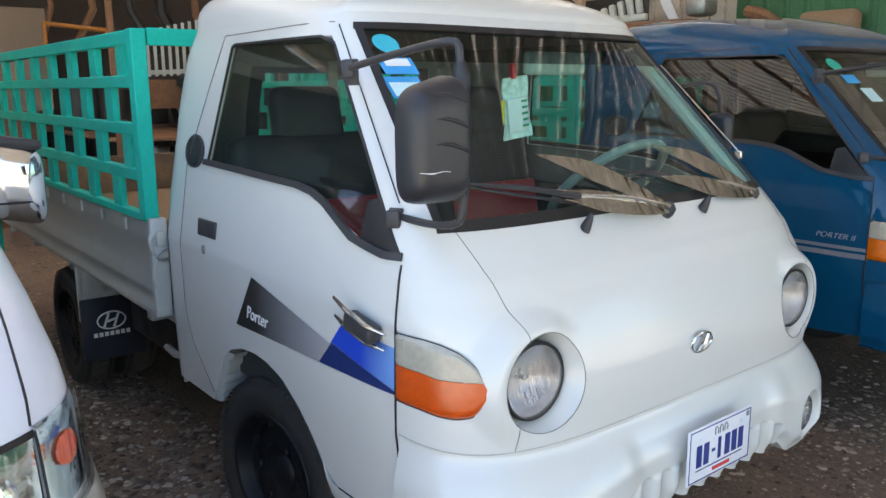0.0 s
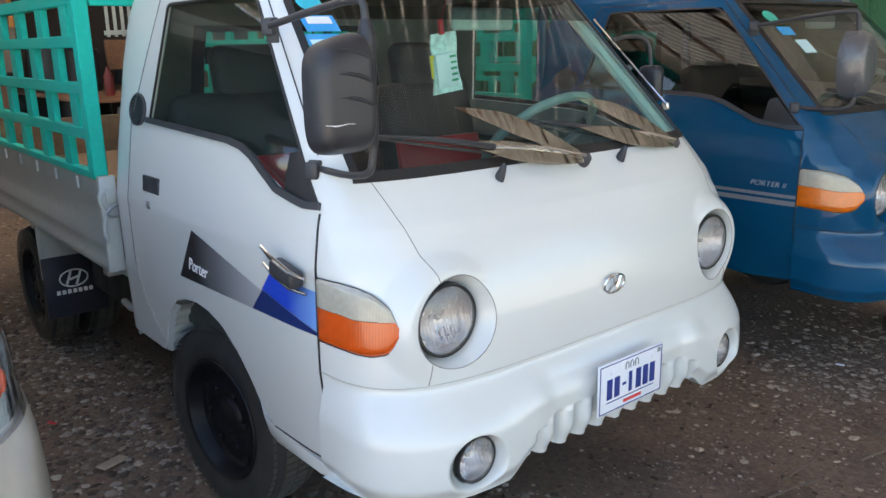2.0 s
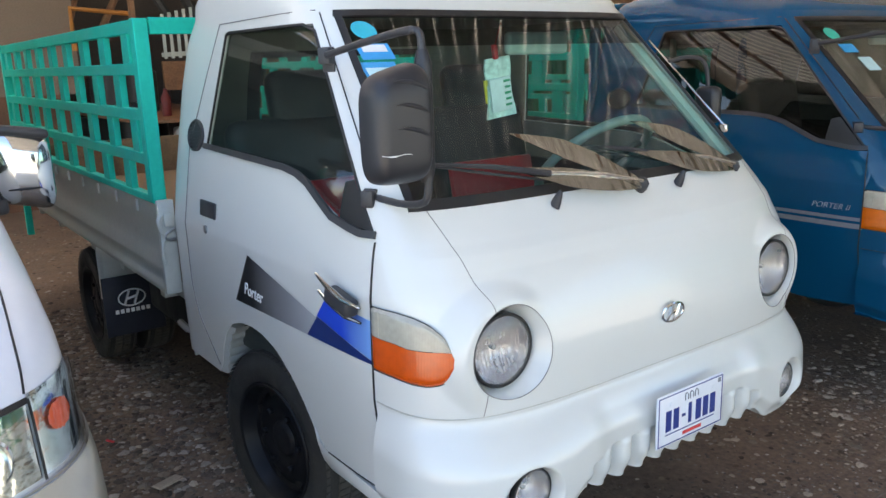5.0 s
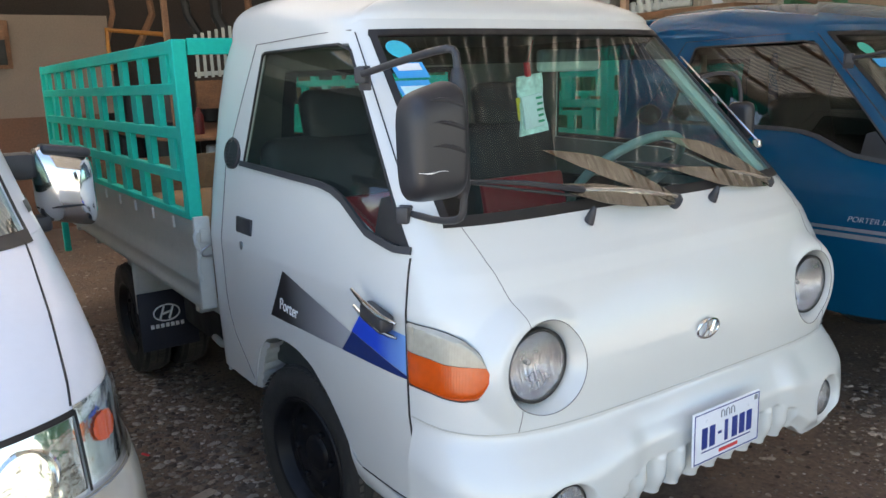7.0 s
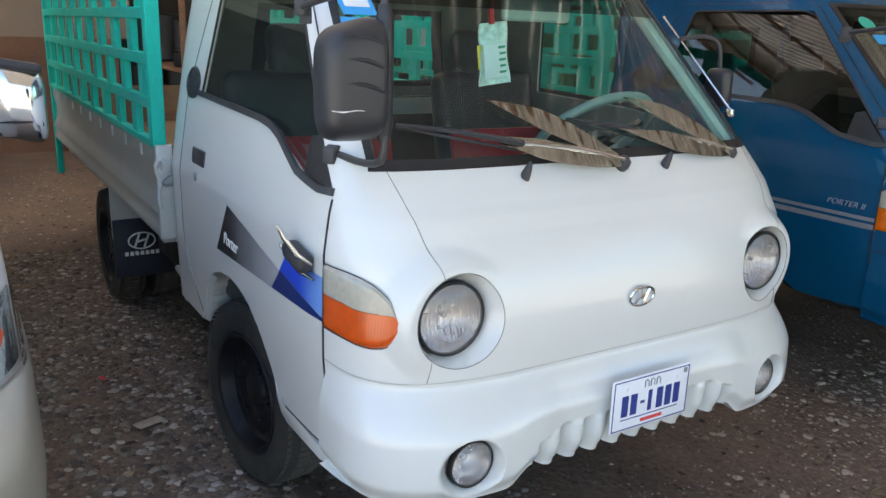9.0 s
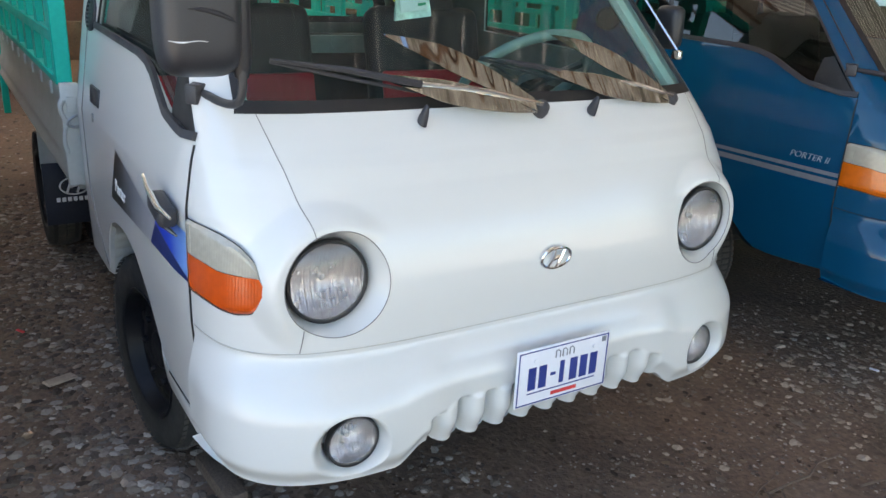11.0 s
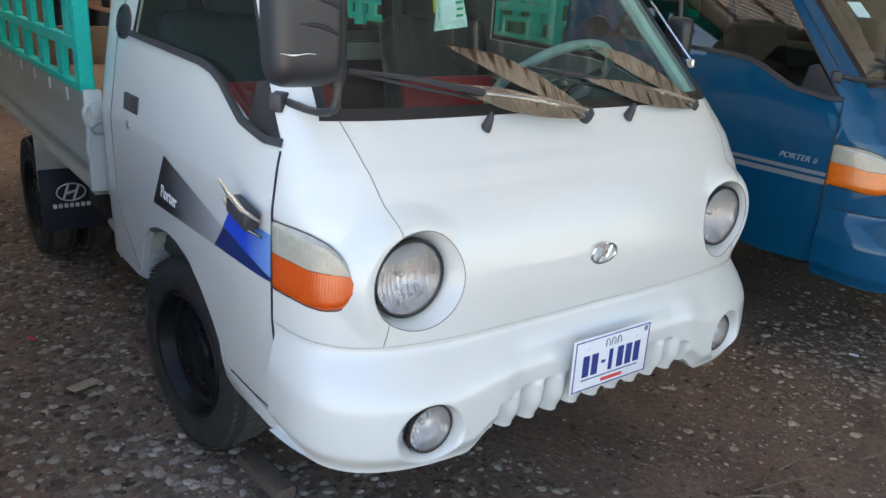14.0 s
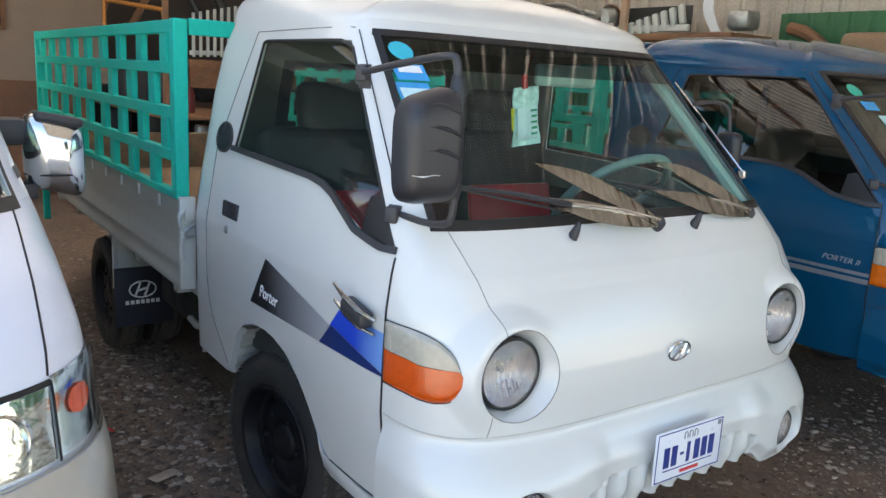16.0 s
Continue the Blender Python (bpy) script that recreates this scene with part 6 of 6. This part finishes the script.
def van_mesh(u0, u1, z0, z1, nu, nv, out=0.0, s=1, both=False):
    bm = bmesh.new()
    for sg in ((1, -1) if both else (s,)):
        g = []
        for j in range(nv + 1):
            z = z0 + (z1 - z0) * j / nv
            g.append([bm.verts.new(Vector((sg, 1, 1)) * van_point(u0 + (u1 - u0) * i / nu, z, out)) for i in range(nu + 1)])
        for a, b in zip(g, g[1:]):
            for i in range(nu):
                bm.faces.new((a[i], a[i + 1], b[i + 1], b[i]))
    bmesh.ops.remove_doubles(bm, verts=bm.verts, dist=0.0005)
    return bm


van = thing("white_van", "pearl white van with champagne bumper and chrome mirror", "van", at=(VX, 0, 0))
solidify(part("nose", van_mesh(0, 1, 0.80, 1.205, 40, 28, both=True), SILVER, van, "white bonnet and front wings"), 0.01)
solidify(part("flank", van_mesh(1, 2, 0.36, 1.25, 40, 20, both=True), SILVER, van), 0.01)
part("bumper", van_mesh(0, 1.03, 0.34, 0.835, 40, 16, 0.016, both=True), CHAMPAGNE, van, "champagne coloured front bumper")
part("bumper_lip", van_mesh(0, 1.03, 0.834, 0.838, 40, 1, 0.010, both=True), CHAMPAGNE, van)
part("windscreen", van_mesh(0, 0.70, 1.205, 1.88, 28, 16, -0.003, both=True), TINT, van, "dark tinted windscreen")
part("screen_seal", van_mesh(0, 0.715, 1.196, 1.216, 40, 2, 0.004, both=True), SEAL, van)
for s in (1, -1):
    solidify(part("pillar", van_mesh(0.70, 0.88, 1.205, 1.88, 8, 16, 0.002, s), SILVER, van), 0.02)
    part("screen_seal", van_mesh(0.688, 0.712, 1.205, 1.88, 2, 16, 0.005, s), SEAL, van)
    solidify(part("wing_top", van_mesh(0.88, 1.0, 1.205, 1.25, 6, 3, 0.0, s), SILVER, van), 0.01)
part("side_window", van_mesh(0.88, 1.8, 1.25, 1.82, 20, 10, -0.004, both=True), DARK_TINT, van, "dark tinted side windows")
solidify(part("window_band", van_mesh(0.88, 2, 1.82, 1.90, 20, 2, both=True), SILVER, van), 0.02)
part("roof", block((-0.72, 1.70, 1.88), (0.72, 4.4, 1.95), 0.03), SILVER, van)
part("rear", block((-0.84, 4.36, 0.36), (0.84, 4.42, 1.92), 0.02), SILVER, van)
for s in (-1, 1):
    part("belt_seal", van_mesh(0.80, 1.9, 1.235, 1.258, 30, 1, 0.004, s), SEAL, van)
for s in (1, -1):
    hl = part("headlamp", van_mesh(0.26, 0.575, 0.845, 0.972, 20, 8, 0.004, s), SMOOTH_REFLECTOR, van, "clear multi-reflector headlamp")
    part("headlamp_lens", van_mesh(0.26, 0.575, 0.845, 0.972, 20, 8, 0.014, s), VAN_LENS, hl)
    part("lamp_bowl", lathe([(0.012, 0.03), (0.035, 0.02), (0.055, -0.004), (0.05, -0.008)], 24, "y", m=pose(s * 0.66, van_point(0.45, 0.9)[1] + 0.0, 0.905, 0, 0, 14 * s)), CHROME, hl)
    part("lamp_gap", van_mesh(0.575, 0.585, 0.84, 0.98, 2, 6, 0.008, s), SEAL, van)
    cl = part("corner_lamp", van_mesh(0.585, 0.86, 0.845, 0.985, 16, 8, 0.004, s), SMOOTH_REFLECTOR, van, "corner lamp with an orange bulb")
    part("corner_lens", van_mesh(0.585, 0.86, 0.845, 0.985, 16, 8, 0.012, s), VAN_LENS, cl)
    bm = van_mesh(0.615, 0.765, 0.895, 0.957, 20, 18, 0.0085, s)
    mid = Vector((s, 1, 1)) * van_point(0.69, 0.926, 0.0085)
    bmesh.ops.delete(bm, geom=[f for f in bm.faces if ((f.calc_center_median() - mid).xy.length / 0.040) ** 2 + ((f.calc_center_median().z - mid.z) / 0.026) ** 2 > 1], context="FACES")
    part("orange_bulb", bm, RED_BULB, cl, "orange-red bulb cover")
    part("lamp_louvres", van_mesh(0.60, 0.66, 0.86, 0.965, 3, 5, 0.007, s), VAN_LENS, cl)
    part("lamp_seal", van_mesh(0.24, 0.87, 0.972, 0.981, 24, 2, 0.003, s), SEAL, van)
    part("bonnet_gap", ribbon([Vector((s, 1, 1)) * van_point(0.585 + 0.40 * (z - 0.985), z, 0.0006) for z in np.linspace(0.985, 1.20, 20)], 0.0035, Vector((s * 0.5, -0.6, 0.6)), thick=0.002), SEAL, van)
    wheel((s * 0.72, 1.15, 0.345), van, s, R=0.31, width=0.2)
    wheel((s * 0.72, 3.7, 0.345), van, s, R=0.31, width=0.2)
vm = pose(0.970, 1.40, 1.250)
bm = bmesh.new()
bmesh.ops.create_uvsphere(bm, u_segments=40, v_segments=24, radius=1.0)
for v in bm.verts:
    q = (abs(v.co.x) ** 4.5 + abs(v.co.y) ** 2.6 + abs(v.co.z) ** 4.5) ** (-1 / 3.8)
    v.co = vm @ Vector((v.co.x * q * 0.083, v.co.y * q * 0.070, v.co.z * q * 0.112 - 0.02 * v.co.x * q))
mir = part("door_mirror", bm, CHROME, van, "chrome door mirror housing")
part("mirror_seam", tube([vm @ Vector((0.085 * math.sin(t), -0.070 * math.cos(t), -0.055)) for t in np.linspace(-1.45, 1.45, 21)], 0.003, 6), SEAL, mir)
part("mirror_arm", block((-0.19, -0.03, 0.03), (-0.07, 0.045, 0.11), 0.02, 2, vm), BLACK, mir)
part("mirror_cap", block((-0.075, -0.060, 0.094), (0.062, 0.050, 0.122), 0.018, 3, vm @ pose(0, 0, 0, 0, 9, 0)), BLACK, mir, "black cap on top of the mirror")
part("mirror_foot", block((-0.17, -0.04, -0.13), (-0.05, 0.03, -0.08), 0.015, 2, vm), BLACK, mir)

# ---- gravel and litter ----
def scatter(name, label, areas, mat, seed, heap=False, flat=1.0):
    rs = np.random.RandomState(seed)
    V, F = [], []
    for (x0, x1, y0, y1, count, lo, hi) in areas:
        for _ in range(count):
            x, y = (x0 + y0 * rs.randn(), x1 + y1 * rs.randn()) if heap else (rs.uniform(x0, x1), rs.uniform(y0, y1))
            s = lo + (hi - lo) * rs.rand() ** 3
            a = rs.uniform(0, 6.283)
            sx, sy, sz = s * rs.uniform(0.7, 1.15), s * rs.uniform(0.55, 1.0), s * (rs.uniform(0.12, 0.30) if heap else flat * rs.uniform(0.2, 0.5))
            c, d = math.cos(a), math.sin(a)
            b = len(V)
            z0 = GROUND + 0.018 * (noise.noise(Vector((x * 1.3, y * 1.3, 0))) + 0.4 * noise.noise(Vector((x * 6, y * 6, 3)))) - 0.004
            base = [(1, 0.1, 0.1), (0.3, 0.9, 0.0), (-0.7, 0.7, 0.15), (-1, -0.2, 0.0), (-0.2, -1, 0.1), (0.8, -0.7, 0.0), (0.4, 0.3, 1), (-0.5, 0.1, 0.85), (0.2, -0.5, 0.95)]
            for px, py, pz in base:
                px, py, pz = px * sx * rs.uniform(0.8, 1.2), py * sy * rs.uniform(0.8, 1.2), pz * sz * 1.3
                V.append((x + c * px - d * py, y + d * px + c * py, z0 + pz - sz * 0.25))
            F += [(b, b + 1, b + 6), (b + 1, b + 2, b + 7, b + 6), (b + 2, b + 3, b + 7), (b + 3, b + 4, b + 8, b + 7), (b + 4, b + 5, b + 8), (b + 5, b, b + 6, b + 8), (b + 6, b + 7, b + 8)]
    me = bpy.data.meshes.new(name)
    me.from_pydata(V, [], F)
    me.materials.append(mat)
    return tagged(new(name, me), label, "gravel", kind="stuff")


GRAVEL = bpy.data.materials.new("mixed_gravel")
GRAVEL.use_nodes = True
gn, gl = GRAVEL.node_tree.nodes, GRAVEL.node_tree.links
geo, ramp = gn.new("ShaderNodeNewGeometry"), gn.new("ShaderNodeValToRGB")
ramp.color_ramp.elements[0].color, ramp.color_ramp.elements[1].color = (0.060, 0.044, 0.034, 1), (0.42, 0.38, 0.34, 1)
for pos, colr in ((0.42, (0.125, 0.098, 0.080, 1)), (0.70, (0.205, 0.172, 0.146, 1)), (0.92, (0.31, 0.275, 0.245, 1))):
    e = ramp.color_ramp.elements.new(pos)
    e.color = colr
gl.new(geo.outputs["Random Per Island"], ramp.inputs[0])
gl.new(ramp.outputs[0], gn["Principled BSDF"].inputs["Base Color"])
gn["Principled BSDF"].inputs["Roughness"].default_value = 0.8
PALE_GRAVEL = bpy.data.materials.new("pale_gravel")
PALE_GRAVEL.use_nodes = True
pn, pl = PALE_GRAVEL.node_tree.nodes, PALE_GRAVEL.node_tree.links
pgeo, pramp = pn.new("ShaderNodeNewGeometry"), pn.new("ShaderNodeValToRGB")
pramp.color_ramp.elements[0].color, pramp.color_ramp.elements[1].color = (0.11, 0.080, 0.060, 1), (0.44, 0.37, 0.30, 1)
pramp.color_ramp.elements.new(0.6).color = (0.24, 0.19, 0.15, 1)
pl.new(pgeo.outputs["Random Per Island"], pramp.inputs[0]), pl.new(pramp.outputs[0], pn["Principled BSDF"].inputs["Base Color"])
pn["Principled BSDF"].inputs["Roughness"].default_value = 0.85
LITTER = bpy.data.materials.new("dry_leaf_litter")
LITTER.use_nodes = True
ln, ll = LITTER.node_tree.nodes, LITTER.node_tree.links
lgeo, lramp = ln.new("ShaderNodeNewGeometry"), ln.new("ShaderNodeValToRGB")
lramp.color_ramp.elements[0].color, lramp.color_ramp.elements[1].color = (0.035, 0.022, 0.015, 1), (0.26, 0.20, 0.14, 1)
lramp.color_ramp.elements.new(0.75).color = (0.11, 0.070, 0.045, 1)
ll.new(lgeo.outputs["Random Per Island"], lramp.inputs[0]), ll.new(lramp.outputs[0], ln["Principled BSDF"].inputs["Base Color"])
ln["Principled BSDF"].inputs["Roughness"].default_value = 0.8
scatter("gravel", "grey crushed gravel trodden into the earth", [(-3.2, -1.75, 0.0, 4.2, 6000, 0.006, 0.024), (-1.75, -0.5, 0.2, 4.2, 12500, 0.003, 0.030), (-2.2, 0.1, -1.0, 0.6, 6000, 0.003, 0.026), (-1.6, 0.5, 3.4, 7.5, 3000, 0.007, 0.024)], GRAVEL, 1, flat=0.65)
scatter("gravel", "fine dark gravel trodden into the earth", [(0.3, 3.9, -1.2, 1.3, 4500, 0.002, 0.009), (2.0, 3.9, -1.0, 0.6, 400, 0.004, 0.020), (-0.8, 1.2, -1.0, 0.3, 3500, 0.003, 0.012), (0.6, 2.0, 0.4, 3.5, 2500, 0.004, 0.016)], GRAVEL, 2)
scatter("gravel", "heap of pale broken gravel before the blue truck", [(1.85, 0.20, 0.34, 0.20, 900, 0.005, 0.030), (2.35, 0.12, 0.30, 0.22, 380, 0.005, 0.030), (1.45, 0.10, 0.22, 0.18, 300, 0.004, 0.018)], PALE_GRAVEL, 5, heap=True)
tagged(scatter("leaf_litter", "dry brown leaf flakes and chips on the earth", [(-1.75, -0.4, -0.2, 4.0, 1800, 0.006, 0.026), (-1.2, 3.9, -1.2, 0.6, 2600, 0.004, 0.020)], LITTER, 8, flat=0.18), category="litter")
scatter("gravel", "flat pale stone chips strewn over the earth", [(0.6, 3.6, -0.9, 0.9, 420, 0.006, 0.026), (-1.7, -0.6, 0.2, 3.4, 700, 0.008, 0.030), (-0.6, 0.8, -0.6, 0.5, 160, 0.006, 0.020)], PALE_GRAVEL, 15, flat=0.6)
rng = random.Random(3)
for (x, y, a, L) in ((0.55, -0.20, 20, 0.30), (0.62, -0.22, 150, 0.22), (0.75, -0.15, 5, 0.40), (1.05, -0.25, -20, 0.35), (1.5, -0.35, 12, 0.30), (0.95, -0.5, 160, 0.25), (1.9, -0.5, -35, 0.45), (0.5, -0.35, 100, 0.18), (0.66, -0.30, 62, 0.20), (0.58, -0.16, -12, 0.26), (0.70, -0.24, 38, 0.17), (0.48, -0.28, 8, 0.24), (1.25, -0.30, 70, 0.18), (1.35, -0.15, 25, 0.22), (1.75, -0.10, 100, 0.25), (1.15, -0.42, -5, 0.28)):
    ca, sa = math.cos(radians(a)), math.sin(radians(a))
    tagged(part("twig", tube([(x + ca * L * t + rng.uniform(-0.01, 0.01), y + sa * L * t + rng.uniform(-0.012, 0.012), GROUND + 0.010 + rng.uniform(0, 0.008)) for t in (0, 0.25, 0.5, 0.75, 1)], [0.005, 0.004, 0.0035, 0.003, 0.002], 5), TWIG), "dry brown twig lying on the earth", "twig", "fallen twigs")
tagged(part("wood_chock", block((-0.035, -0.13, 0.0), (0.035, 0.13, 0.05), 0.016, 2, pose(-0.65, 0.68, GROUND - 0.005, 0, 0, 4)), material("dark_old_wood", (0.11, 0.08, 0.062), 0.85, var=0.4, scale=15, bump=0.3, fine=120)), "weathered wooden chock before the front wheel", "chock")
tagged(part("wood_scrap", block((-0.055, -0.022, 0.0), (0.055, 0.022, 0.010), 0.003, 1, pose(-0.97, 1.51, GROUND + 0.012, 0, 4, 25)), material("pale_scrap_wood", (0.36, 0.30, 0.24), 0.85, var=0.25, scale=18, bump=0.3, fine=110)), "flat scrap of pale wood on the gravel", "wood scrap")
for (x, y, m, nm, lab) in ((-0.95, 0.32, material("pink_plastic", (0.8, 0.05, 0.30), 0.4), "plastic_scrap", "bit of pink plastic on the ground"), (-0.72, 0.22, YELLOW, "plastic_scrap", "bit of yellow plastic on the ground"), (-1.05, 2.0, RED_PLASTIC, "plastic_scrap", "bit of red plastic on the gravel"), (-1.35, 1.35, DEC_BLUE, "plastic_scrap", "bit of blue plastic on the gravel"), (1.85, 0.18, PLATE_WHITE, "paper_scrap", "crumpled white paper scrap on the gravel")):
    tagged(part(nm, block((-0.02, -0.006, 0.0), (0.02, 0.006, 0.008), 0.003, 1, pose(x, y, GROUND + 0.012, 10, 6, 50 * x)), m), lab, "litter", "scraps of litter")
